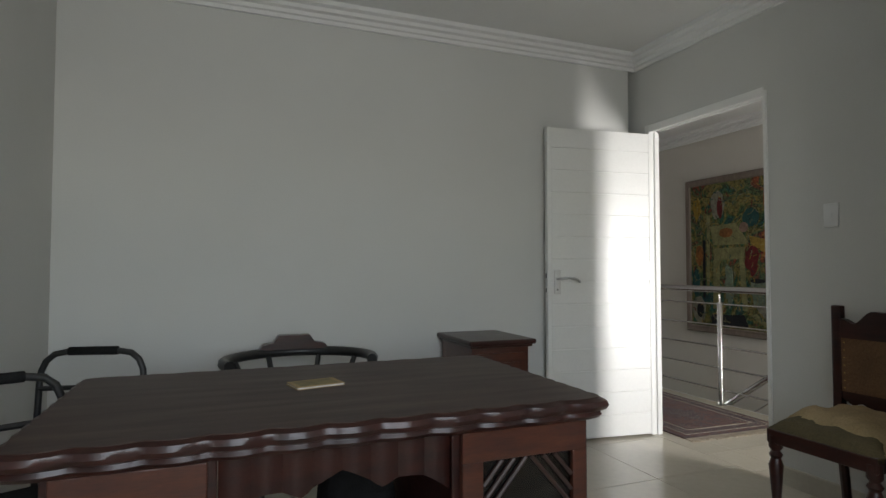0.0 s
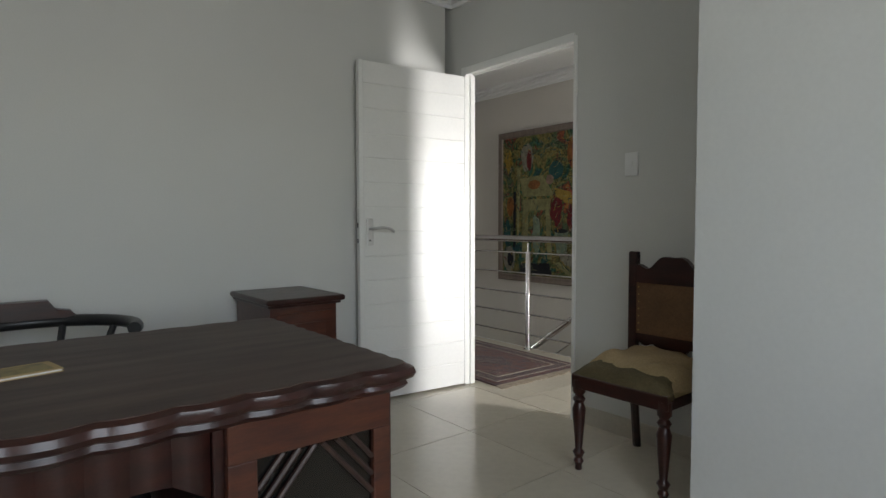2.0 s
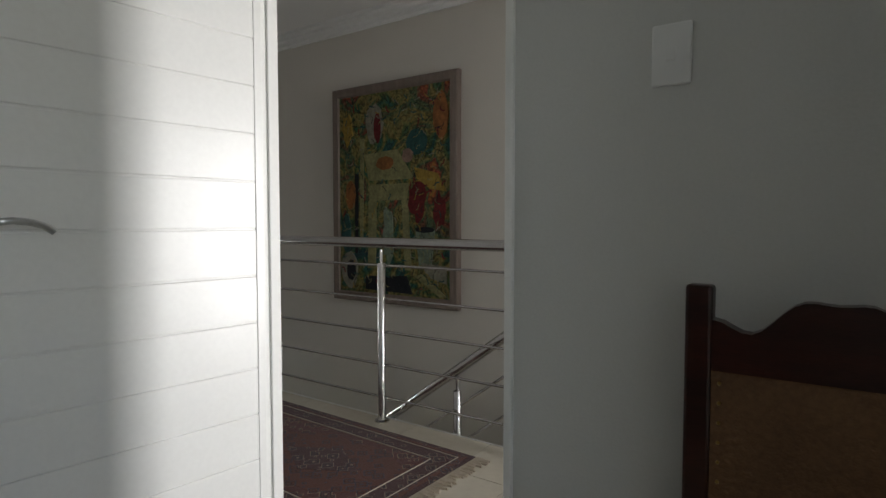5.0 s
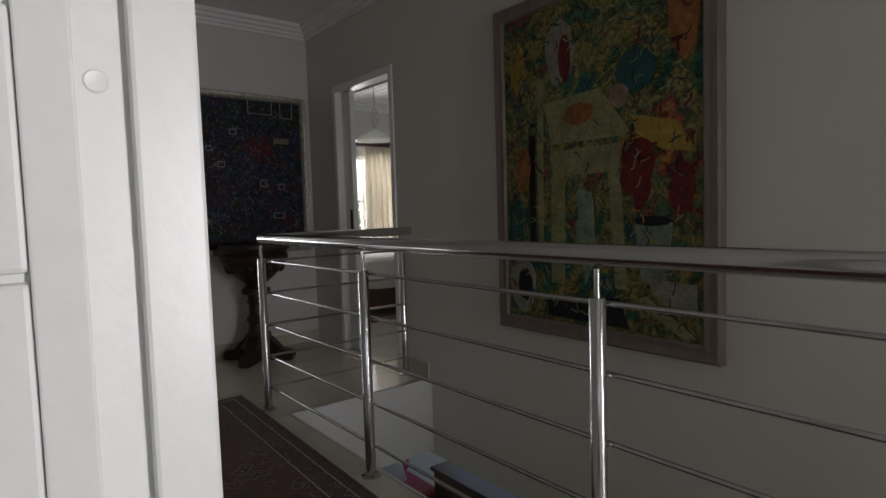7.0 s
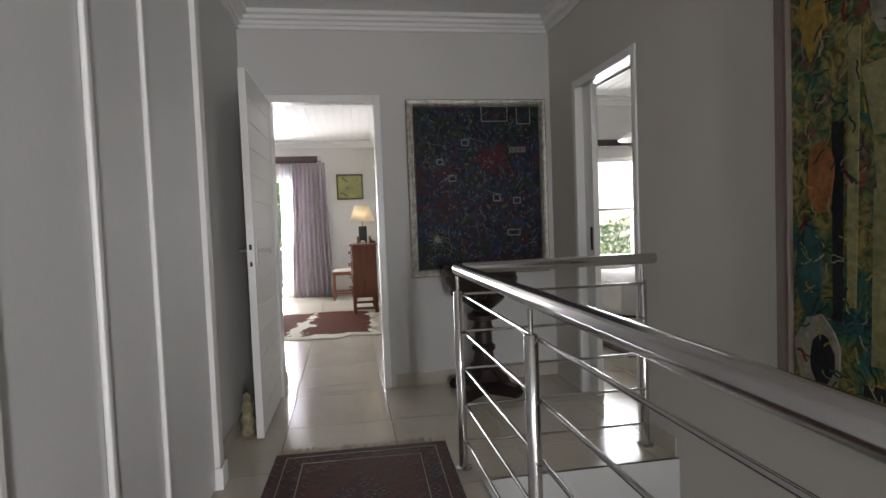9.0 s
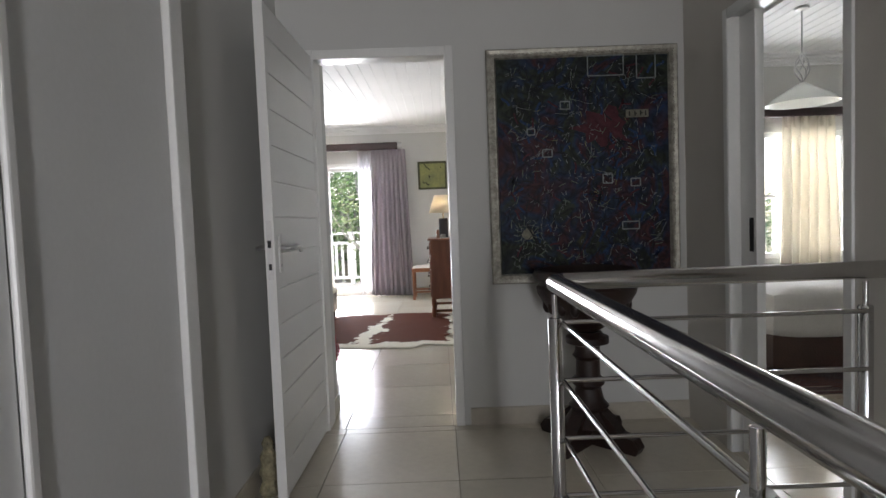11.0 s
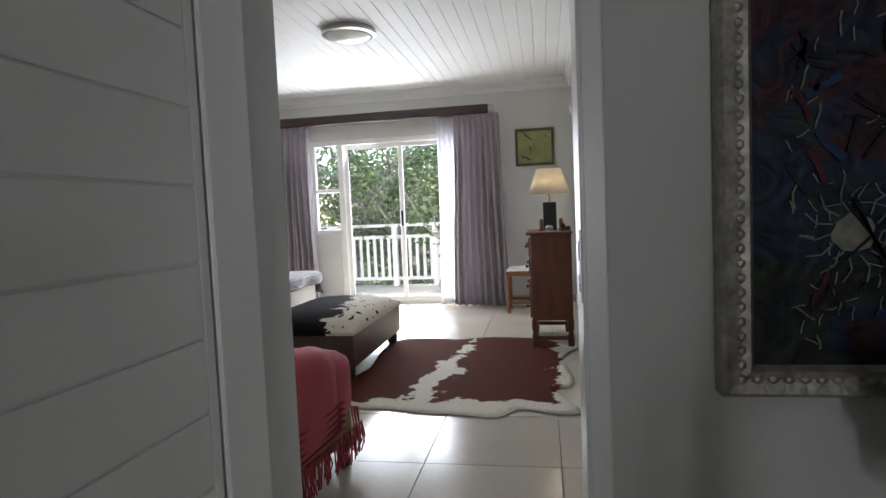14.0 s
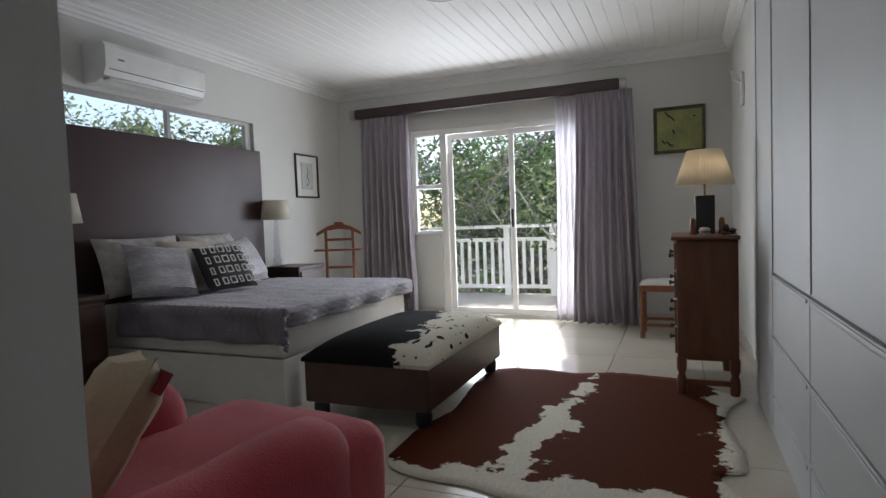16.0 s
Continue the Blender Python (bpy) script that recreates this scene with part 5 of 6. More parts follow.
def drape_box(bm, x0, x1, y0, y1, z0, z1, folds, amp, seed):
    """A hanging skirt round a rectangle with soft folds."""
    per = [(x0, y1), (x1, y1), (x1, y0), (x0, y0)]
    pts = []
    for (ax, ay), (bx, by) in zip(per, per[1:]):
        L = math.hypot(bx - ax, by - ay)
        n = max(8, int(L / 0.03))
        nx, ny = (by - ay) / L, -(bx - ax) / L
        for k in range(n):
            pts.append((ax + (bx - ax) * k / n, ay + (by - ay) * k / n, -nx, -ny))
    rows = []
    for v in range(7):
        t = v / 6
        rows.append([bm.verts.new((x - nx * amp * t * (noise.noise(Vector((k * 0.35, seed, t * 0.6)))), y - ny * amp * t * noise.noise(Vector((k * 0.35, seed, t * 0.6))), z1 + (z0 - z1) * t)) for k, (x, y, nx, ny) in enumerate(pts)])
    for a, b in zip(rows, rows[1:]):
        for k in range(len(a) - 1):
            bm.faces.new((a[k], a[k + 1], b[k + 1], b[k]))
    return bm


part("base", boxes((-0.75, 0.72, -0.77, 0.77, 0.0, 0.28)), LINEN, bed)
ob = part("valance", drape_box(bmesh.new(), -0.75, 0.75, -0.8, 0.79, 0.005, 0.30, 12, 0.03, 1), LINEN, bed, "white gathered valance", True)
part("mattress", box(bmesh.new(), -0.755, 0.765, -0.80, 0.785, 0.29, 0.585, 0.05, 4), LINEN, bed, "cream mattress", True)


def quilt(bm, x0, x1, y0, y1, z, drop, seed, ribs=0.05):
    """A quilted throw lying on a bed and hanging over its sides."""
    nx, ny = 90, 84
    g = []
    ex, ey = drop * 0.55, drop
    W, H = (x1 - x0) + ex, (y1 - y0) + 2 * ey
    for i in range(nx + 1):
        row = []
        for j in range(ny + 1):
            s, t = x0 + W * i / nx, y0 - ey + H * j / ny
            px, py, pz = s, t, z
            over = max(0, s - x1)
            over_y = max(0, y0 - t, t - y1)
            tot = max(over, over_y)
            if over > 0:
                px = x1 + 0.03 * min(1, over / 0.05)
            if t < y0:
                py = y0 - 0.03 * min(1, over_y / 0.05)
            if t > y1:
                py = y1 + 0.03 * min(1, over_y / 0.05)
            if tot > 0:
                pz = z - max(0, math.hypot(over, over_y) * 0.85 - 0.012)
                wave = 0.02 * math.sin((s + t) * 14 + seed) * min(1, tot / 0.15)
                px += wave if over > 0 else 0
                py += wave * (-1 if t < y0 else 1) if over_y > 0 else 0
            q = 0.006 * math.sin((s + 0.03 * math.sin(t * 30)) * 2 * math.pi / ribs) + 0.006 * noise.noise(Vector((s * 8, t * 8, seed)))
            row.append(bm.verts.new((px + (q if over > 0 else 0), py + (q if over_y > 0 else 0), pz + (q if tot == 0 else 0))))
        g.append(row)
    for i in range(nx):
        for j in range(ny):
            bm.faces.new((g[i][j], g[i + 1][j], g[i + 1][j + 1], g[i][j + 1]))
    return bm


qt = tagged(part("quilt", quilt(bmesh.new(), 0.30, 1.60, 9.75, 11.35, 0.60, 0.26, 2), THROW, None, "", True), "mauve ribbed quilt spread over the bed", "quilt")
qt.modifiers.new("thickness", "SOLIDIFY").thickness = 0.012


def leaf_pillow(name, x, y, z, w, h, t, m, mat, label):
    p = tagged(part(name, cushion(bmesh.new(), w, h, t), mat, None, "", True), label, "pillow", "bed pillows")
    p.matrix_world = pose(x, y, z) @ m
    return p


SILK = material("grey_silk", (0.42, 0.40, 0.42), (0.24, 0.225, 0.25), 3, 0.45, bump=0.4, fine=26, grain=0.3, stretch=(1, 1, 6), sheen=0.3)
FLOR = material("grey_floral_cotton", (0.50, 0.48, 0.45), (0.30, 0.28, 0.27), 14, 0.85, bump=0.2, fine=60)
CHARC = material("charcoal_cotton", (0.028, 0.025, 0.027), (0.04, 0.036, 0.038), 9, 0.8, bump=0.3, fine=120)
BEIGEC = material("oatmeal_cotton", (0.46, 0.42, 0.36), (0.40, 0.36, 0.31), 6, 0.9, bump=0.3, fine=120)
leaf_pillow("pillow", 0.22, 10.0, 0.83, 0.62, 0.42, 0.17, pose(0, 0, 0, -20, 0, 82), FLOR, "grey floral pillow leaning on the headboard")
leaf_pillow("pillow", 0.22, 10.66, 0.83, 0.62, 0.42, 0.17, pose(0, 0, 0, -20, 0, 96), FLOR, "grey floral pillow leaning on the headboard")
leaf_pillow("cushion", 0.44, 9.96, 0.79, 0.46, 0.40, 0.16, pose(0, 0, 0, -30, 6, 75), SILK, "shiny grey ribbed silk cushion on the bed")
leaf_pillow("cushion", 0.36, 10.30, 0.80, 0.48, 0.42, 0.15, pose(0, 0, 0, -24, 0, 88), BEIGEC, "plain oatmeal cotton cushion on the bed")
leaf_pillow("cushion", 0.40, 10.78, 0.79, 0.46, 0.40, 0.15, pose(0, 0, 0, -28, -4, 100), SILK, "shiny grey ribbed silk cushion on the bed")
sc = thing("square_cushion", 0.58, 10.40, 0.775, "charcoal cushion embroidered with pale squares", "cushion", "bed pillows")
sc.matrix_world = pose(0.58, 10.40, 0.775) @ pose(0, 0, 0, -30, 0, 84)
part("cover", cushion(bmesh.new(), 0.44, 0.36, 0.13), CHARC, sc, "", True)
for i in range(6):
    for j in range(4):
        x, z = -0.175 + 0.07 * i, -0.13 + 0.085 * j
        u, v = 2 * x / 0.44, 2 * z / 0.36
        yy = -(0.065 * max(0, (1 - u ** 4) * (1 - v ** 4)) ** 0.5 + 0.014)
        a, b = 0.022 + 0.005 * ((i * 7 + j * 3) % 3 - 1), 0.027
        bm = bmesh.new()
        for q in ((x - a, x + a, yy, yy + 0.006, z - b, z - b + 0.006), (x - a, x + a, yy, yy + 0.006, z + b - 0.006, z + b), (x - a, x - a + 0.006, yy, yy + 0.006, z - b + 0.006, z + b - 0.006), (x + a - 0.006, x + a, yy, yy + 0.006, z - b + 0.006, z + b - 0.006)):
            box(bm, *q)
        part("embroidered_square", bm, LINEN, sc)


def side_lamp(x, y, z):
    l = thing("bedside_lamp", x, y, z, "glass baluster lamp with cream drum shade on the bedside table", "lamp", "bedside lamps")
    part("base", lathe(bmesh.new(), [(0.06, 0), (0.06, 0.012), (0.03, 0.025), (0.045, 0.06), (0.022, 0.09), (0.036, 0.14), (0.02, 0.18), (0.034, 0.23), (0.018, 0.28), (0.026, 0.32), (0.014, 0.36), (0.024, 0.39), (0.010, 0.42), (0.010, 0.48)], 18), CRYSTAL, l, "stacked clear glass baluster", True)
    bm = bmesh.new()
    n = 32
    a = [bm.verts.new((0.135 * math.cos(t), 0.135 * math.sin(t), 0.44)) for t in [2 * math.pi * k / n for k in range(n)]]
    b = [bm.verts.new((0.11 * math.cos(t), 0.11 * math.sin(t), 0.62)) for t in [2 * math.pi * k / n for k in range(n)]]
    for k in range(n):
        bm.faces.new((a[k], a[(k + 1) % n], b[(k + 1) % n], b[k]))
    o = part("shade", bm, SHADE_W, l, "cream fabric drum shade", True)
    o.modifiers.new("thickness", "SOLIDIFY").thickness = 0.003
    part("rod", lathe(bmesh.new(), [(0.006, 0.48), (0.006, 0.61)], 8), SATIN, l)
    return l


def bed_table(x, y):
    t = thing("bedside_table", x, y, 0, "dark wooden bedside table", "table", "bedside tables")
    part("top", boxes((-0.2, 0.2, -0.2, 0.2, 0.66, 0.69), bevel=0.006), DARKW, t)
    part("body", boxes((-0.18, 0.18, -0.18, 0.18, 0.3, 0.66)), DARKW, t)
    part("drawer", boxes((0.181, 0.195, -0.16, 0.16, 0.48, 0.64), bevel=0.003), DARKW, t)
    for a in (-0.16, 0.16):
        for b in (-0.16, 0.16):
            part("leg", boxes((a - 0.02, a + 0.02, b - 0.02, b + 0.02, 0, 0.3)), DARKW, t)


bed_table(0.28, 11.62)
side_lamp(0.18, 11.50, 0.69)
bed_table(0.25, 9.36)
side_lamp(0.25, 9.40, 0.69)

fp = picture("framed_drawing", 0.40, 0.46, 0.018, 0.02, BLACK, LINEN, "small pale drawing in a thin black frame")
fp.matrix_world = pose(0.002, 12.27, 1.59, 0, 0, 90)
part("drawing_area", boxes((-0.1, 0.1, -0.012, -0.0062, -0.14, 0.14)), material("drawing_paper", (0.52, 0.53, 0.52), None, 20, 0.8), fp)
bm = bmesh.new()
stroke(bm, [(-0.02, 0.1), (0.02, 0.06), (-0.01, 0.0), (0.03, -0.06), (-0.02, -0.1)], 0.006, -0.012)
part("drawn_line", bm, P_BLACK, fp)

# valet stand
vs = thing("valet_stand", 0.52, 12.05, 0, "orange wooden valet stand with hanger top", "valet stand", turn=15)
for x in (-0.14, 0.14):
    part("post", boxes((x - 0.014, x + 0.014, -0.012, 0.012, 0.02, 1.0), bevel=0.004), TEAK, vs)
    part("foot", boxes((x - 0.02, x + 0.02, -0.18, 0.18, 0.0, 0.035), bevel=0.008), TEAK, vs)
o = [(-0.235, 0.955), (-0.23, 0.985), (-0.12, 1.045), (-0.05, 1.065), (-0.035, 1.09), (0.035, 1.09), (0.05, 1.065), (0.12, 1.045), (0.23, 0.985), (0.235, 0.955), (0.12, 1.005), (0.0, 1.02), (-0.12, 1.005)]
part("hanger", prism(bmesh.new(), o, -0.02, 0.02, "y"), TEAK, vs, "shaped hanger")
part("cross_bar", boxes((-0.126, 0.126, -0.01, 0.01, 0.9, 0.925)), TEAK, vs)
part("tray", boxes((-0.24, 0.24, -0.09, -0.013, 0.80, 0.82), bevel=0.005), TEAK, vs, "narrow tray")
part("trouser_bar", boxes((-0.126, 0.126, -0.01, 0.01, 0.62, 0.645)), TEAK, vs)


# cowhides
def hide_material(name, dark, scale, spine, bias):
    m = bpy.data.materials.new(name)
    m.use_nodes = True
    n, l = m.node_tree.nodes, m.node_tree.links
    b = n["Principled BSDF"]
    tc, no, fine, sep = n.new("ShaderNodeTexCoord"), n.new("ShaderNodeTexNoise"), n.new("ShaderNodeTexNoise"), n.new("ShaderNodeSeparateXYZ")
    l.new(tc.outputs["Object"], no.inputs["Vector"])
    mp = n.new("ShaderNodeMapping")
    mp.inputs["Scale"].default_value = (1, 0.25, 1)
    l.new(tc.outputs["Object"], mp.inputs["Vector"])
    l.new(mp.outputs[0], fine.inputs["Vector"])
    l.new(tc.outputs["Object"], sep.inputs[0])
    no.inputs["Scale"].default_value, no.inputs["Detail"].default_value, no.inputs["Roughness"].default_value = scale, 7, 0.62
    fine.inputs["Scale"].default_value, fine.inputs["Detail"].default_value = 120, 4

    def math_node(op, a, c):
        q = n.new("ShaderNodeMath")
        q.operation = op
        for i, v in enumerate((a, c)):
            if isinstance(v, (int, float)):
                q.inputs[i].default_value = v
            elif v is not None:
                l.new(v, q.inputs[i])
        return q.outputs[0]
    ctr = math_node("SUBTRACT", no.outputs[0], 0.5)
    wob = math_node("MULTIPLY", ctr, 1.15)
    if spine == "rug":
        # two brown flanks with a pale spine and a pale rim
        x = math_node("ADD", math_node("ADD", sep.outputs[0], 0.11), math_node("MULTIPLY", sep.outputs[1], -0.10))
        ax = math_node("ADD", math_node("ABSOLUTE", x, None), math_node("MULTIPLY", math_node("SUBTRACT", sep.outputs[1], 0.35), 0.07))
        d1 = math_node("SUBTRACT", math_node("ABSOLUTE", math_node("SUBTRACT", ax, 0.40), None), 0.35)
        d2 = math_node("SUBTRACT", math_node("ABSOLUTE", math_node("SUBTRACT", sep.outputs[1], 0.14), None), 0.87)
        field = math_node("ADD", math_node("MAXIMUM", d1, d2), math_node("MULTIPLY", wob, 0.5))
    else:
        ax = math_node("ABSOLUTE", math_node("ADD", sep.outputs[0], 0.12), None)
        taper = math_node("ADD", math_node("SUBTRACT", ax, bias), math_node("MULTIPLY", sep.outputs[1], 0.16))
        fleck = n.new("ShaderNodeTexNoise")
        fleck.inputs["Scale"].default_value, fleck.inputs["Detail"].default_value = 24, 1
        l.new(mp.outputs[0], fleck.inputs["Vector"])
        mp.inputs["Scale"].default_value = (1, 0.5, 1)
        spots = math_node("MULTIPLY", math_node("SUBTRACT", 0.66, fleck.outputs[0]), 0.5)
        field = math_node("MINIMUM", math_node("ADD", taper, math_node("MULTIPLY", wob, 0.7)), spots)
    r = n.new("ShaderNodeMapRange")
    r.inputs[1].default_value, r.inputs[2].default_value = -0.006, 0.006
    l.new(field, r.inputs[0])
    mx = n.new("ShaderNodeMix")
    mx.data_type = "RGBA"
    mx.inputs[6].default_value, mx.inputs[7].default_value = (*dark, 1), (0.66, 0.62, 0.52, 1)
    l.new(r.outputs[0], mx.inputs[0])
    hv, vr = n.new("ShaderNodeHueSaturation"), n.new("ShaderNodeMapRange")
    vr.inputs[3].default_value, vr.inputs[4].default_value = 0.75, 1.25
    l.new(fine.outputs[0], vr.inputs[0])
    l.new(vr.outputs[0], hv.inputs["Value"])
    l.new(mx.outputs[2], hv.inputs["Color"])
    l.new(hv.outputs[0], b.inputs["Base Color"])
    b.inputs["Roughness"].default_value = 0.9
    b.inputs["Specular IOR Level"].default_value = 0.06
    bp = n.new("ShaderNodeBump")
    bp.inputs["Strength"].default_value, bp.inputs["Distance"].default_value = 0.4, 0.006
    l.new(fine.outputs[0], bp.inputs["Height"])
    l.new(bp.outputs[0], b.inputs["Normal"])
    return m


HIDE = hide_material("brown_cowhide", (0.085, 0.020, 0.008), 3.0, "rug", 0)
HIDE2 = hide_material("black_cowhide", (0.012, 0.011, 0.012), 4.2, "stool", 0.24)


def hide_radius(a):
    r = ((abs(math.cos(a)) / 0.74) ** 5 + (abs(math.sin(a)) / 0.94) ** 5) ** (-1 / 5)
    for c, w, g in ((-0.88, 0.11, 0.14), (-2.35, 0.14, 0.05), (0.62, 0.09, 0.13), (2.25, 0.12, 0.04), (-0.68, 0.09, -0.14), (-1.10, 0.09, -0.08), (-1.28, 0.10, 0.05),
                    (-1.9, 0.18, -0.05), (0.25, 0.2, -0.05), (1.75, 0.12, -0.05), (1.45, 0.1, 0.03), (3.14, 0.4, -0.05)):
        d = math.atan2(math.sin(a - c), math.cos(a - c))
        r += g * math.exp(-(d / w) ** 2)
    return r + 0.03 * noise.noise(Vector((math.cos(a) * 3, math.sin(a) * 3, 1.5))) + 0.012 * noise.noise(Vector((math.cos(a) * 14, math.sin(a) * 14, 0)))


bm = bmesh.new()
N, RINGS = 140, 14
rg = []
for q in range(1, RINGS + 1):
    rg.append([bm.verts.new((hide_radius(a) * q / RINGS * math.cos(a), hide_radius(a) * q / RINGS * math.sin(a), 0.006 + 0.004 * max(0, noise.noise(Vector((math.cos(a) * q * 0.3, math.sin(a) * q * 0.3, 4)))) + (0.002 * max(0, noise.noise(Vector((a * 4, 0, 2)))) if q == RINGS else 0))) for a in [2 * math.pi * k / N for k in range(N)]])
c0 = bm.verts.new((0, 0, 0.007))
for k in range(N):
    bm.faces.new((c0, rg[0][k], rg[0][(k + 1) % N]))
for a, b in zip(rg, rg[1:]):
    for k in range(N):
        bm.faces.new((a[k], b[k], b[(k + 1) % N], a[(k + 1) % N]))
hide = tagged(part("cowhide_rug", bm, HIDE, None, "", True), "brown and white cowhide rug lying on the tiles", "rug")
hide.matrix_world = pose(3.18, 10.08, 0.002)
hide.modifiers.new("thickness", "SOLIDIFY").thickness = 0.002

# bench at the foot of the bed
ot = thing("cowhide_bench", 2.14, 10.31, 0, "brown leather bench with black and white cowhide top", "bench")
part("body", box(bmesh.new(), -0.37, 0.37, -0.63, 0.63, 0.10, 0.34, 0.012, 3), LEATHER, ot, "brown leather base")
bm = pad(bmesh.new(), 0.76, 1.28, 0.345, 0.11, n=28, rough=0.006, seed=8)
part("top", bm, HIDE2, ot, "padded black and white cowhide top", True)
for x in (-0.31, 0.31):
    for y in (-0.56, 0.56):
        part("foot", lathe(bmesh.new(), [(0.03, 0), (0.042, 0.02), (0.045, 0.07), (0.035, 0.1)], 16, (x, y, 0)), BLACK, ot, "round black foot", True)
bm = bmesh.new()
for k in range(42):
    for x, y in ((-0.372, -0.6 + 0.0292 * k), (0.372, -0.6 + 0.0292 * k)):
        bmesh.ops.create_icosphere(bm, subdivisions=1, radius=0.005, matrix=Matrix.Translation((x, y, 0.335)))
part("nail_trim", bm, BRASS, ot)["kind"] = "stuff"

# armchair under a red throw
arm = thing("armchair", 2.53, 8.13, 0, "low armchair covered by a red cotton throw with fringe", "armchair", turn=-6)


def soft_block(bm, x0, x1, y0, y1, z0, z1, rad, seg=5, wob=0.008, seed=0):
    b2 = bmesh.new()
    box(b2, x0, x1, y0, y1, z0, z1)
    bmesh.ops.subdivide_edges(b2, edges=b2.edges, cuts=9, use_grid_fill=True)
    c, h = Vector(((x0 + x1) / 2, (y0 + y1) / 2, (z0 + z1) / 2)), Vector(((x1 - x0) / 2, (y1 - y0) / 2, (z1 - z0) / 2))
    for v in b2.verts:
        d = v.co - c
        inner = Vector([max(-h[i] + min(rad, h[i]), min(h[i] - min(rad, h[i]), d[i])) for i in range(3)])
        e = d - inner
        if e.length > 1e-6:
            e = e.normalized() * min(rad, min(h))
        v.co = c + inner + e
        v.co += Vector((noise.noise(v.co * 4 + Vector((seed, 0, 0))), noise.noise(v.co * 4 + Vector((0, seed, 9))), noise.noise(v.co * 4 + Vector((5, 0, seed))))) * wob
    me = bpy.data.meshes.new("tmp")
    b2.to_mesh(me)
    b2.free()
    bm.from_mesh(me)
    bpy.data.meshes.remove(me)
    return bm


part("base", soft_block(bmesh.new(), -0.33, 0.34, -0.42, 0.40, 0.12, 0.36, 0.03), STRIPE, arm, "striped upholstered base", True)
part("seat", soft_block(bmesh.new(), -0.26, 0.365, -0.35, 0.43, 0.22, 0.53, 0.09, wob=0.012, seed=3), RED, arm, "red draped seat", True)
part("arm_roll", soft_block(bmesh.new(), 0.15, 0.385, -0.45, 0.27, 0.16, 0.585, 0.11, wob=0.014, seed=4), RED, arm, "red draped arm", True)
part("arm_roll", soft_block(bmesh.new(), -0.39, -0.14, -0.45, 0.20, 0.28, 0.66, 0.12, wob=0.014, seed=6), RED, arm, "red draped arm", True)
part("backrest", soft_block(bmesh.new(), -0.36, 0.36, -0.56, -0.36, 0.3, 0.76, 0.10, wob=0.012, seed=7), RED, arm, "red draped backrest", True)
for k in range(5):
    bm = box(bmesh.new(), 0.362, 0.390, -0.38, 0.24, 0.23 + 0.026 * k, 0.241 + 0.026 * k, 0.004)
    part("woven_stripe", bm, REDDARK, arm, "", True)
rnd = random.Random(7)
bm = bmesh.new()
for k in range(110):
    y = -0.43 + 0.0078 * k
    x = 0.372 + rnd.uniform(-0.006, 0.01)
    tube(bm, [(x, y, 0.20), (x + rnd.uniform(-0.008, 0.012), y + rnd.uniform(-0.01, 0.01), 0.13), (x + rnd.uniform(-0.01, 0.015), y + rnd.uniform(-0.015, 0.015), 0.06 + rnd.uniform(0, 0.04))], 0.003, 4)
ob = part("fringe", bm, RED, arm, "knotted red fringe")
ob["kind"] = "stuff"
bm = bmesh.new()
for k in range(30):
    x = 0.12 + 0.0082 * k
    tube(bm, [(x, 0.422, 0.26), (x + rnd.uniform(-0.01, 0.01), 0.43 + rnd.uniform(0, 0.02), 0.14), (x + rnd.uniform(-0.015, 0.015), 0.435 + rnd.uniform(0, 0.03), 0.07 + rnd.uniform(0, 0.04))], 0.003, 4)
ob = part("fringe", bm, RED, arm, "knotted red fringe")
ob["kind"] = "stuff"
for x in (-0.3, 0.3):
    for y in (-0.36, 0.38):
        part("foot", lathe(bmesh.new(), [(0.018, 0), (0.03, 0.01), (0.03, 0.035), (0.018, 0.05), (0.035, 0.09), (0.04, 0.125)], 14, (x, y, 0)), DARKW, arm, "dark turned foot", True)
CUSHM = material("beige_printed_cotton", (0.40, 0.32, 0.21), (0.44, 0.36, 0.25), 5, 0.9, bump=0.2, fine=120)
cs = thing("printed_cushion", 2.47, 7.93, 0.66, "beige cushion with dark red printed border on the armchair", "cushion")
cs.matrix_world = pose(2.43, 8.0, 0.60) @ pose(0, 0, 0, 34, 8, 145)
part("cover", cushion(bmesh.new(), 0.44, 0.42, 0.15), CUSHM, cs, "", True)
for k in range(3):
    part("printed_patch", boxes((-0.2 + 0.03 * k, -0.135, -0.052 - 0.002 * k, -0.03, 0.14 - 0.14 * k, 0.19 - 0.13 * k)), REDDARK, cs)

# chest of drawers, lamp and small things on it
ch = thing("chest_of_drawers", 3.82, 11.0, 0, "reddish oak chest of drawers on short turned legs", "chest of drawers")
part("carcass", boxes((-0.155, 0.165, -0.33, 0.33, 0.22, 0.90), bevel=0.004), CHESTW, ch)
part("top", box(bmesh.new(), -0.185, 0.175, -0.355, 0.355, 0.90, 0.925, 0.008), CHESTW, ch)
for k in range(4):
    z = 0.24 + 0.163 * k
    d = part("drawer", boxes((-0.170, -0.1555, -0.31, 0.31, z, z + 0.152), bevel=0.004), CHESTW, ch)
    for y in (-0.18, 0.18):
        bm = lathe(bmesh.new(), [(0.008, 0), (0.008, 0.012), (0.016, 0.02), (0.012, 0.028)], 12)
        bmesh.ops.transform(bm, matrix=pose(-0.170, y, z + 0.076, 0, -90, 0), verts=bm.verts)
        part("knob", bm, DARKW, d, "round wooden knob", True)
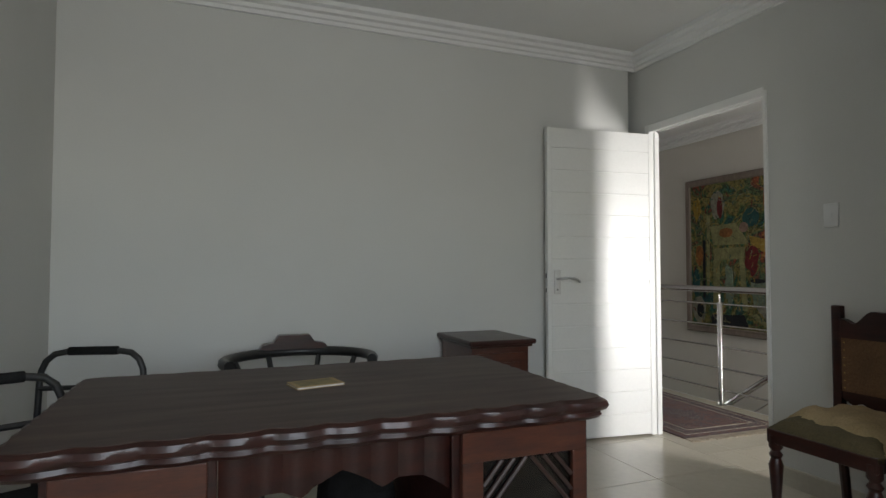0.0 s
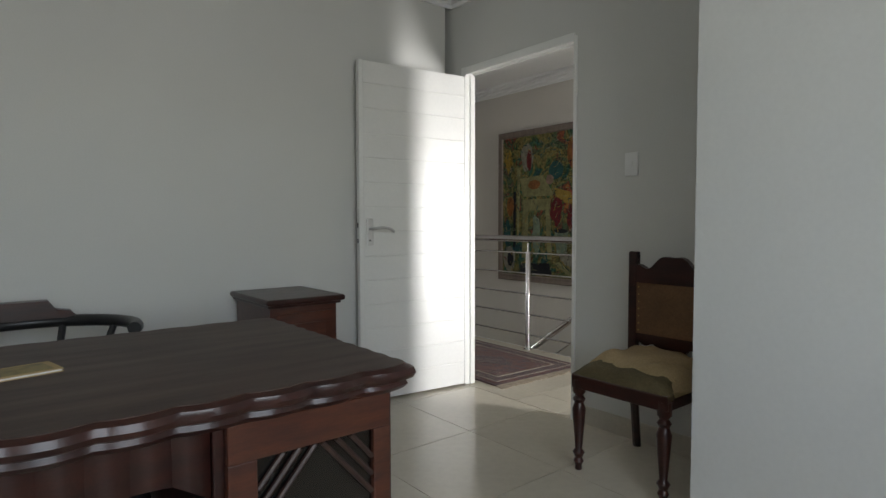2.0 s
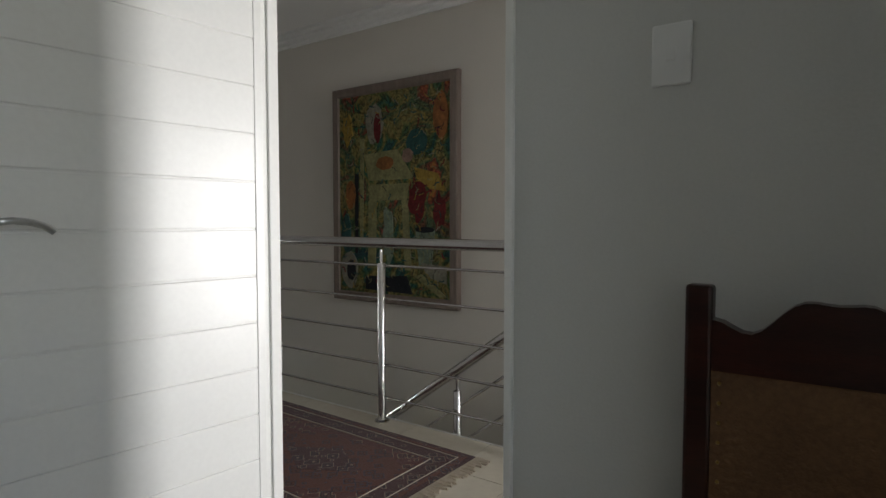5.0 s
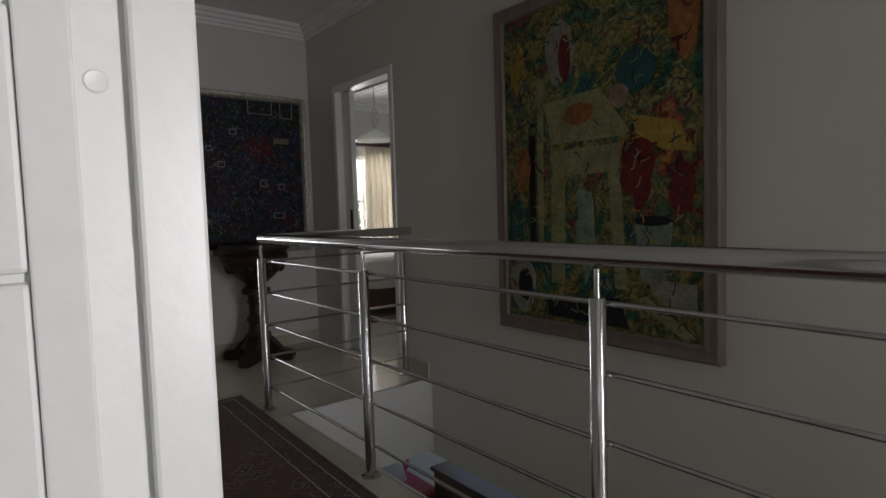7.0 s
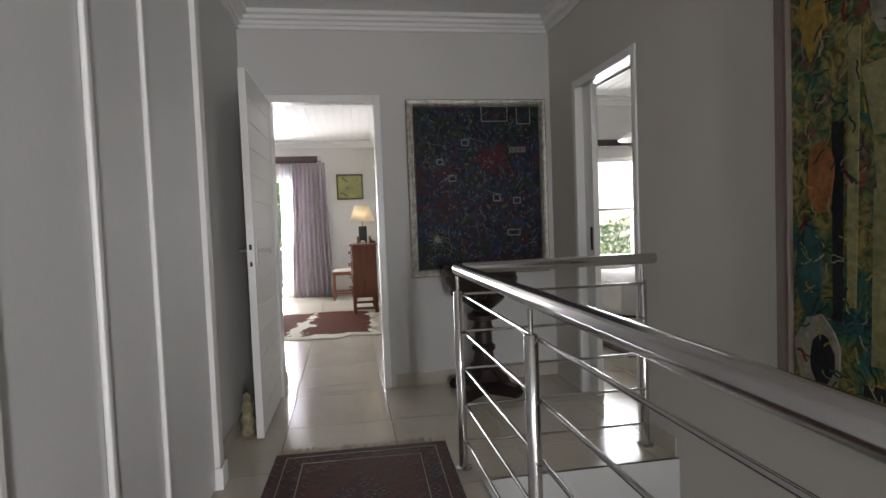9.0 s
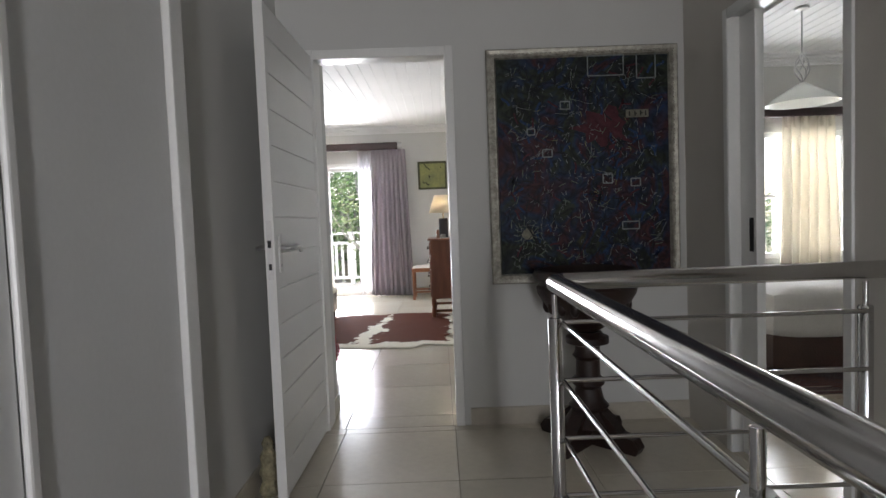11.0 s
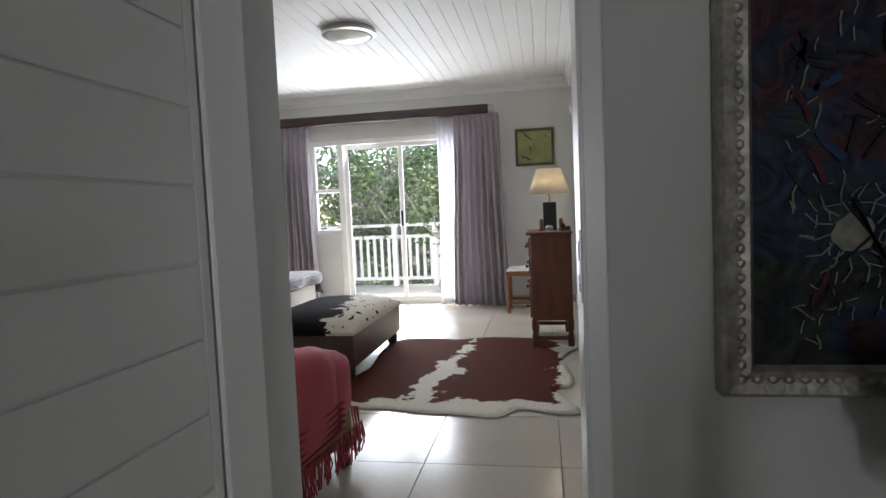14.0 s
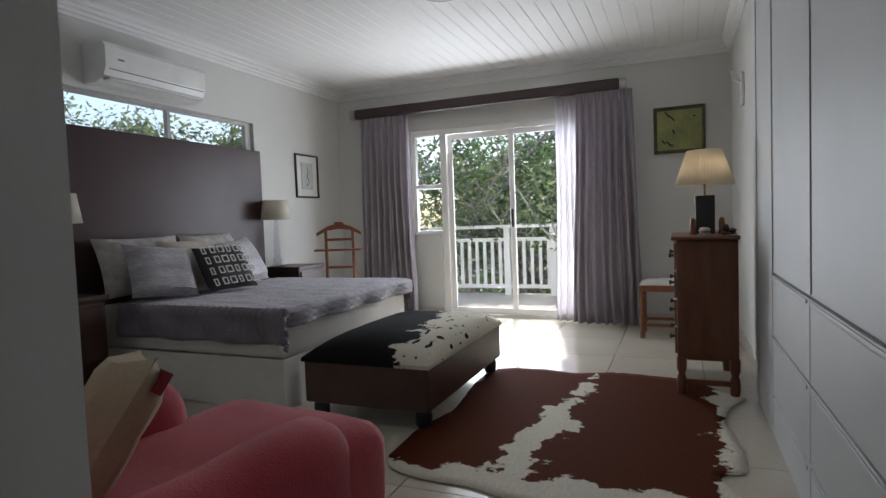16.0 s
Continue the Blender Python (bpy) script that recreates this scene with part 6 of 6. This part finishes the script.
for x in (-0.135, 0.145):
    for y in (-0.3, 0.3):
        part("leg", lathe(bmesh.new(), [(0.024, 0), (0.028, 0.05), (0.026, 0.1), (0.018, 0.12), (0.028, 0.15), (0.028, 0.22)], 12, (x, y, 0)), CHESTW, ch, "turned leg", True)
part("stretcher", boxes((-0.12, 0.13, -0.312, -0.288, 0.06, 0.09), (-0.12, 0.13, 0.288, 0.312, 0.06, 0.09), (-0.147, -0.123, -0.28, 0.28, 0.06, 0.09)), CHESTW, ch)
lp = thing("table_lamp", 3.83, 10.98, 0.925, "lit pleated cream lamp on a black square column base", "lamp")
part("base", boxes((-0.055, 0.055, -0.055, 0.055, 0, 0.235), bevel=0.006), BLACK, lp, "black column base")
part("rod", lathe(bmesh.new(), [(0.007, 0.235), (0.007, 0.33)], 10), BRASS, lp)
bm = bmesh.new()
n = 144
ra, rb = [], []
for k in range(n):
    t = 2 * math.pi * k / n
    w = 1 + 0.018 * math.cos(48 * t)
    ra.append(bm.verts.new((0.168 * w * math.cos(t), 0.168 * w * math.sin(t), 0.30)))
    rb.append(bm.verts.new((0.098 * w * math.cos(t), 0.098 * w * math.sin(t), 0.51)))
for k in range(n):
    bm.faces.new((ra[k], ra[(k + 1) % n], rb[(k + 1) % n], rb[k]))
ob = part("shade", bm, SHADE, lp, "pleated cream shade glowing warm", True)
ob.modifiers.new("thickness", "SOLIDIFY").thickness = 0.002
bulb = material("warm_bulb", (1.0, 0.86, 0.66), (1.0, 0.86, 0.66), 3, 0.5, bump=0, grain=0.0, glow=12)
part("bulb", lathe(bmesh.new(), [(0.012, 0.33), (0.03, 0.37), (0.03, 0.40), (0.012, 0.43)], 14), bulb, lp, "glowing bulb", True)
for nm, x, y, r, h, mt, lb in (("candle_holder", 3.76, 10.88, 0.02, 0.10, TEAK, "small turned wooden candle holder"), ("candle_holder", 3.92, 10.92, 0.02, 0.10, TEAK, "small turned wooden candle holder"), ("trinket_box", 3.82, 10.78, 0.035, 0.045, SILVER, "small round silver trinket box"), ("ornament", 3.93, 10.78, 0.022, 0.06, DARKW, "small dark carved ornament"), ("ornament", 3.965, 10.84, 0.03, 0.035, DARKW, "small dark carved ornament")):
    o = tagged(part(nm, lathe(bmesh.new(), [(r, 0), (r * 1.1, h * 0.1), (r * 0.75, h * 0.3), (r * 0.95, h * 0.6), (r * 0.8, h * 0.85), (r * 0.5, h)], 16), mt, None, "", True), lb, nm.replace("_", " "))
    o.matrix_world = pose(x, y, 0.925)
stl = thing("barley_twist_stool", 3.55, 12.4, 0, "orange wooden stool with barley-twist legs and pale seat", "stool")
part("seat_rail", boxes((-0.19, 0.19, -0.19, 0.19, 0.40, 0.455), bevel=0.006), TEAK, stl)
part("seat", pad(bmesh.new(), 0.37, 0.37, 0.456, 0.03, n=10), LINEN, stl, "pale upholstered seat", True)
for x in (-0.165, 0.165):
    for y in (-0.165, 0.165):
        bm = lathe(bmesh.new(), [(0.016 + 0.007 * (k % 2), 0.03 + 0.37 * k / 18) for k in range(19)], 12, (x, y, 0))
        part("leg", bm, TEAK, stl, "barley-twist leg", True)
        part("foot", boxes((x - 0.02, x + 0.02, y - 0.02, y + 0.02, 0.0, 0.06)), TEAK, stl)
part("stretcher", boxes((-0.145, 0.145, -0.175, -0.155, 0.1, 0.125), (-0.145, 0.145, 0.155, 0.175, 0.1, 0.125), (-0.175, -0.155, -0.145, 0.145, 0.1, 0.125), (0.155, 0.175, -0.145, 0.145, 0.1, 0.125)), TEAK, stl)
LIME = material("lime_canvas_paint", (0.34, 0.34, 0.11), (0.17, 0.19, 0.09), 5, 0.5, bump=0.2, fine=30, grain=0.15)
P_KHAKI = plain("khaki_paint", (0.10, 0.105, 0.06))
gp = thing("lizard_painting", 3.70, 12.948, 1.83, "square yellow-green canvas with dark lizard shapes", "painting")
part("canvas", box(bmesh.new(), -0.222, 0.222, -0.03, 0, -0.215, 0.215, 0.004), P_KHAKI, gp)
part("field", box(bmesh.new(), -0.19, 0.195, -0.0312, -0.0295, -0.185, 0.18, 0.0), LIME, gp, "glowing yellow-green field")
for pts in ([(-0.12, 0.17), (-0.09, 0.13), (-0.06, 0.11), (-0.04, 0.08)], [(-0.15, -0.09), (-0.13, -0.12), (-0.10, -0.11), (-0.08, -0.14), (-0.05, -0.15)], [(0.12, 0.12), (0.14, 0.11)], [(-0.06, 0.0), (-0.04, -0.02), (-0.05, -0.04)]):
    bm = bmesh.new()
    stroke(bm, pts, 0.012, -0.0315)
    part("painted_lizard", bm, P_BLACK, gp)

# fitted bedroom wardrobe with panelled doors
bw = thing("bedroom_wardrobe", 4.07, 9.0, 0, "fitted white wardrobe with panelled doors reaching the ceiling", "wardrobe")
part("carcass", boxes((0.022, 0.585, -1.70, 1.715, 0.0, 2.59)), WARD, bw)
part("end_post", boxes((0.0, 0.021, 1.62, 1.715, 0.0, 2.59), bevel=0.004), WARD, bw)
for a, b, low in ((-1.70, -0.585, 0.06), (-0.575, 0.275, 0.775), (0.285, 1.075, 0.775), (1.085, 1.61, 0.06)):
    d = part("door", box(bmesh.new(), 0.0, 0.021, a, b, low, 2.5, 0.004), WARD, bw)
    part("door_lip", box(bmesh.new(), -0.005, -0.0005, b - 0.03, b - 0.006, low + 0.01, 2.49, 0.003), WARD, d)
for a, b in ((-0.575, 0.275), (0.285, 1.075)):
    for z0, z1 in ((0.06, 0.20), (0.21, 0.475), (0.485, 0.765)):
        d = part("drawer", box(bmesh.new(), 0.0, 0.021, a, b, z0, z1, 0.004), WARD, bw)
        part("drawer_lip", box(bmesh.new(), -0.006, -0.0005, a + 0.03, b - 0.03, z1 - 0.02, z1 - 0.004, 0.004), WARD, d)
part("plinth", boxes((0.01, 0.0215, -1.7, 1.61, 0.0, 0.055)), WARD, bw)

cl = thing("ceiling_light", 2.29, 10.6, BTOP, "flush round ceiling light with opal glass and metal ring", "ceiling light")
part("ring", lathe(bmesh.new(), [(0.20, -0.001), (0.215, -0.02), (0.215, -0.045), (0.19, -0.055), (0.185, -0.02)], 36), SATIN, cl, "satin metal ring", True)
part("bowl", lathe(bmesh.new(), [(0.185, -0.03), (0.175, -0.06), (0.13, -0.085), (0.06, -0.1), (0.01, -0.103)], 36), OPAL, cl, "opal glass bowl", True)
tc_ = thing("wall_fitting", 4.138, 11.9, 1.95, "small white wall bracket on the bedroom wall", "bracket")
part("plate", boxes((-0.02, 0, -0.04, 0.04, -0.12, 0.12), bevel=0.006), PLASTIC, tc_)
part("arm", tube(bmesh.new(), [(-0.02, 0, 0.05), (-0.06, 0, 0.08), (-0.08, 0, 0.14)], 0.012, 8), PLASTIC, tc_, "", True)

# ---- guest room seen through its doorway ----
gb = thing("guest_bed", 6.75, 8.35, 0, "bed with pale linen in the guest room", "bed")
part("base", boxes((-0.8, 0.9, -0.6, 0.6, 0.08, 0.3)), LEATHER, gb)
part("bedding", soft_block(bmesh.new(), -0.82, 0.92, -0.63, 0.63, 0.26, 0.60, 0.08, wob=0.02), LINEN, gb, "rumpled pale bedding", True)
for x in (-0.75, 0.85):
    for y in (-0.55, 0.55):
        part("leg", boxes((x - 0.03, x + 0.03, y - 0.03, y + 0.03, 0, 0.08)), BLACK, gb)
gw = thing("window_guest", 7.1, 9.66, 1.255, "white framed window of the guest room", "window", kind="structure")
for r0 in ((-0.7, 0.7, -0.03, 0.03, -0.615, -0.56), (-0.7, 0.7, -0.03, 0.03, 0.56, 0.615), (-0.7, -0.65, -0.03, 0.03, -0.56, 0.56), (0.65, 0.7, -0.03, 0.03, -0.56, 0.56), (-0.02, 0.02, -0.03, 0.03, -0.56, 0.56), (-0.65, -0.02, -0.03, 0.03, -0.03, 0.01)):
    part("frame_bar", boxes(r0, bevel=0.003), WHITE, gw)
g = part("pane", boxes((-0.65, 0.65, -0.002, 0.002, -0.56, 0.56)), GLASS, gw)
g.visible_shadow = False
gp2 = thing("guest_curtain_pole", 7.1, 9.5, 2.03, "dark curtain pole over the guest room window", "curtain pole")
part("pole", boxes((-0.85, 0.85, -0.03, 0.03, -0.04, 0.04), bevel=0.012), PELMET, gp2)
part("bracket", boxes((-0.8, -0.77, 0.03, 0.1, -0.02, 0.02), (0.77, 0.8, 0.03, 0.1, -0.02, 0.02)), PELMET, gp2)
curtain("guest_curtain", 7.02, 7.6, 9.48, 1.99, 6, 13, SHADE_W, 1.0, "cream curtain drawn beside the guest room window")
cd = thing("pendant_light", 6.50, 8.30, BTOP, "twisted metal pendant light with glass shade", "pendant light")
part("rod", lathe(bmesh.new(), [(0.05, -0.001), (0.05, -0.02), (0.006, -0.03), (0.006, -0.33)], 12), SATIN, cd)
for k in range(6):
    bm = bmesh.new()
    tube(bm, [(0.05 * math.sin(math.pi * q / 10) * math.cos(k * 1.047 + q * 0.25), 0.05 * math.sin(math.pi * q / 10) * math.sin(k * 1.047 + q * 0.25), -0.33 - 0.022 * q) for q in range(11)], 0.005, 6)
    part("twisted_bar", bm, SATIN, cd, "", True)
part("shade", lathe(bmesh.new(), [(0.02, -0.55), (0.10, -0.60), (0.2, -0.66), (0.24, -0.70), (0.23, -0.70), (0.02, -0.58)], 28), OPAL, cd, "pale glass bowl shade", True)

# ---- balcony and garden ----
deck = structure("balcony_floor", boxes((-1.5, 6.0, 13.1, 15.1, -0.2, -0.02)), DECK, "pale sunlit balcony floor", category="balcony")
br = thing("balcony_railing", 2.0, 14.9, -0.02, "white painted timber balcony railing with slats", "railing")
part("top_rail", boxes((-3.4, 3.9, -0.05, 0.05, 0.945, 0.99), bevel=0.006), WHITE, br)
part("mid_rail", boxes((-3.4, 3.9, -0.025, 0.025, 0.76, 0.81), bevel=0.004), WHITE, br)
part("bottom_rail", boxes((-3.4, 3.9, -0.025, 0.025, 0.10, 0.15), bevel=0.004), WHITE, br)
k = -3.3
while k < 3.85:
    part("slat", boxes((k - 0.022, k + 0.022, -0.012, 0.012, 0.15, 0.76)), WHITE, br)
    k += 0.115
for x in (-3.35, -1.95, -0.55, 0.1, 1.4, 2.8, 3.85):
    part("post", boxes((x - 0.04, x + 0.04, -0.04, 0.04, 0, 0.945), bevel=0.004), WHITE, br)
structure("ground", boxes((-300, 300, -300, 300, -3.2, -3.0)), SKYW, "garden ground falling away below the house", category="ground")


def tree(name, x, y, z, height, spread, leaves, size, seed, mat, label):
    t = thing(name, x, y, z, label, "tree")
    r = random.Random(seed)
    bm = bmesh.new()
    tips = []

    def limb(p, d, length, rad, depth):
        pts = [p]
        for _ in range(5):
            d = (d + Vector((r.uniform(-0.35, 0.35), r.uniform(-0.35, 0.35), r.uniform(-0.15, 0.25)))).normalized()
            pts.append(pts[-1] + d * length / 5)
        tube(bm, pts, rad, 6, rad * 0.45)
        if depth == 0:
            tips.extend(pts[2:])
            return
        for q in range(r.choice((3, 4))):
            a = r.uniform(0, 6.28)
            nd = (d * 0.5 + Vector((math.cos(a) * spread, math.sin(a) * spread, r.uniform(-0.1, 0.7)))).normalized()
            limb(pts[r.choice((3, 4, 5))], nd, length * r.uniform(0.55, 0.8), rad * 0.5, depth - 1)

    limb(Vector((0, 0, 0)), Vector((0, 0, 1)), height * 0.42, height * 0.022, 3)
    part("trunk", bm, BARK, t, "grey branching trunk", True)
    vs, fs = [], []
    for _ in range(leaves):
        c = tips[r.randrange(len(tips))] + Vector((r.gauss(0, 0.22), r.gauss(0, 0.22), r.gauss(0, 0.18)))
        u = Vector((r.gauss(0, 1), r.gauss(0, 1), r.gauss(0, 0.6))).normalized()
        v = u.cross(Vector((r.gauss(0, 1), r.gauss(0, 1), r.gauss(0, 1)))).normalized()
        s = size * r.uniform(0.6, 1.3)
        b = len(vs)
        vs += [c - u * s, c + v * s * 0.42, c + u * s, c - v * s * 0.42]
        fs.append((b, b + 1, b + 2, b + 3))
    me = bpy.data.meshes.new("crown")
    me.from_pydata([tuple(q) for q in vs], [], fs)
    me.materials.append(mat)
    ob = new("crown", me)
    ob.parent = t
    ob["kind"] = "stuff"
    return t


GARDEN = [(0.0, 17.6, 7.6, 22000, 0.06, LEAF), (1.9, 17.0, 7.0, 15000, 0.05, LEAF2), (3.6, 18.0, 8.0, 20000, 0.06, LEAF), (1.0, 20.2, 9.0, 18000, 0.075, LEAF), (5.6, 19.4, 8.6, 18000, 0.07, LEAF2)]
for k, (x, y, h, n, s, m) in enumerate(GARDEN):
    tree("tree", x, y, -3.0, h, 0.95, int(n * 0.34), s, 20 + k, m, "leafy garden tree with tangled grey branches beyond the balcony")
tree("tree", 0.7, 16.6, -3.0, 6.6, 1.2, 1500, 0.045, 61, LEAF, "sparse tree with tangled bare grey branches beyond the balcony")
tree("tree", 3.0, 16.9, -3.0, 7.0, 1.2, 1800, 0.045, 66, LEAF, "sparse tree with tangled bare grey branches beyond the balcony")
tree("tree", -4.8, 11.6, -3.0, 7.0, 0.9, 8000, 0.06, 7, LEAF, "leafy tree outside the slot window")
tree("tree", -6.4, 15.6, -3.0, 7.4, 0.9, 9000, 0.06, 8, LEAF2, "leafy tree outside the slot window")
tree("tree", 9.5, 15.5, -3.0, 4.6, 0.9, 6000, 0.05, 9, LEAF2, "low leafy tree outside the guest window")
# clipped hedge closing the garden
r = random.Random(40)
vs, fs = [], []
for _ in range(26000):
    c = Vector((r.uniform(-14, 16), 23.5 + r.gauss(0, 0.5), 0))
    hgt = 3.1 + 1.2 * noise.noise(Vector((c.x * 0.35, 0, 3))) + 0.5 * noise.noise(Vector((c.x * 1.3, 0, 8)))
    c.z = -3 + r.random() * (hgt + 1.2)
    u = Vector((r.gauss(0, 1), r.gauss(0, 1), r.gauss(0, 1))).normalized()
    v = u.orthogonal().normalized()
    s = r.uniform(0.07, 0.15)
    b = len(vs)
    vs += [tuple(c - u * s), tuple(c + v * s * 0.5), tuple(c + u * s), tuple(c - v * s * 0.5)]
    fs.append((b, b + 1, b + 2, b + 3))
me = bpy.data.meshes.new("hedge")
me.from_pydata(vs, [], fs)
me.materials.append(LEAF)
tagged(new("hedge", me), "dense dark green hedge at the garden's end", "hedge", "", "stuff")


# ---- floor tiles ----
def tiles(parent, x0, x1, y0, y1, ox, oy, step=0.6, gap=0.004):
    meshes = {}
    cut = lambda lo, hi, o: [lo] + [o + step * k for k in range(math.ceil((lo - o) / step), math.ceil((hi - o) / step)) if lo + 0.01 < o + step * k < hi - 0.01] + [hi]
    xs, ys = cut(x0, x1, ox), cut(y0, y1, oy)
    for xa, xb in zip(xs, xs[1:]):
        for ya, yb in zip(ys, ys[1:]):
            key = (round(xb - xa, 3), round(yb - ya, 3))
            if key not in meshes:
                w, d = key[0] / 2 - gap / 2, key[1] / 2 - gap / 2
                bm = bmesh.new()
                v = [bm.verts.new((sx * (w - i), sy * (d - i), z)) for z, i in ((-0.011, 0), (-0.0004, 0), (0, 0.0004)) for sx, sy in ((-1, -1), (1, -1), (1, 1), (-1, 1))]
                for b in (0, 4):
                    for k in range(4):
                        bm.faces.new((v[b + k], v[b + (k + 1) % 4], v[b + 4 + (k + 1) % 4], v[b + 4 + k]))
                bm.faces.new(v[8:])
                me = bpy.data.meshes.new("tile")
                bm.to_mesh(me)
                bm.free()
                me.materials.append(TILE)
                meshes[key] = me
            ob = new("tile", meshes[key])
            ob.location = ((xa + xb) / 2, (ya + yb) / 2, 0)
            ob.parent = parent


tiles(floor_study, -0.49, 3.008, -1.6, 3.2, 2.45, 2.39)
tiles(floor_hall, 3.008, 4.165, 2.6, 3.32, 3.23, 7.08)
tiles(floor_hall, 2.95, 4.165, 3.32, 5.55, 3.23, 7.08)
tiles(floor_hall, 3.008, 5.13, -0.3, 2.6, 3.23, 7.08)
tiles(floor_hall, 2.95, 5.13, 5.55, 7.15, 3.23, 7.08)
tiles(floor_bedroom, 0.0, 4.66, 7.15, 12.95, 3.22, 8.53)
tiles(floor_guest, 5.13, 8.7, 4.52, 9.6, 5.63, 7.08)
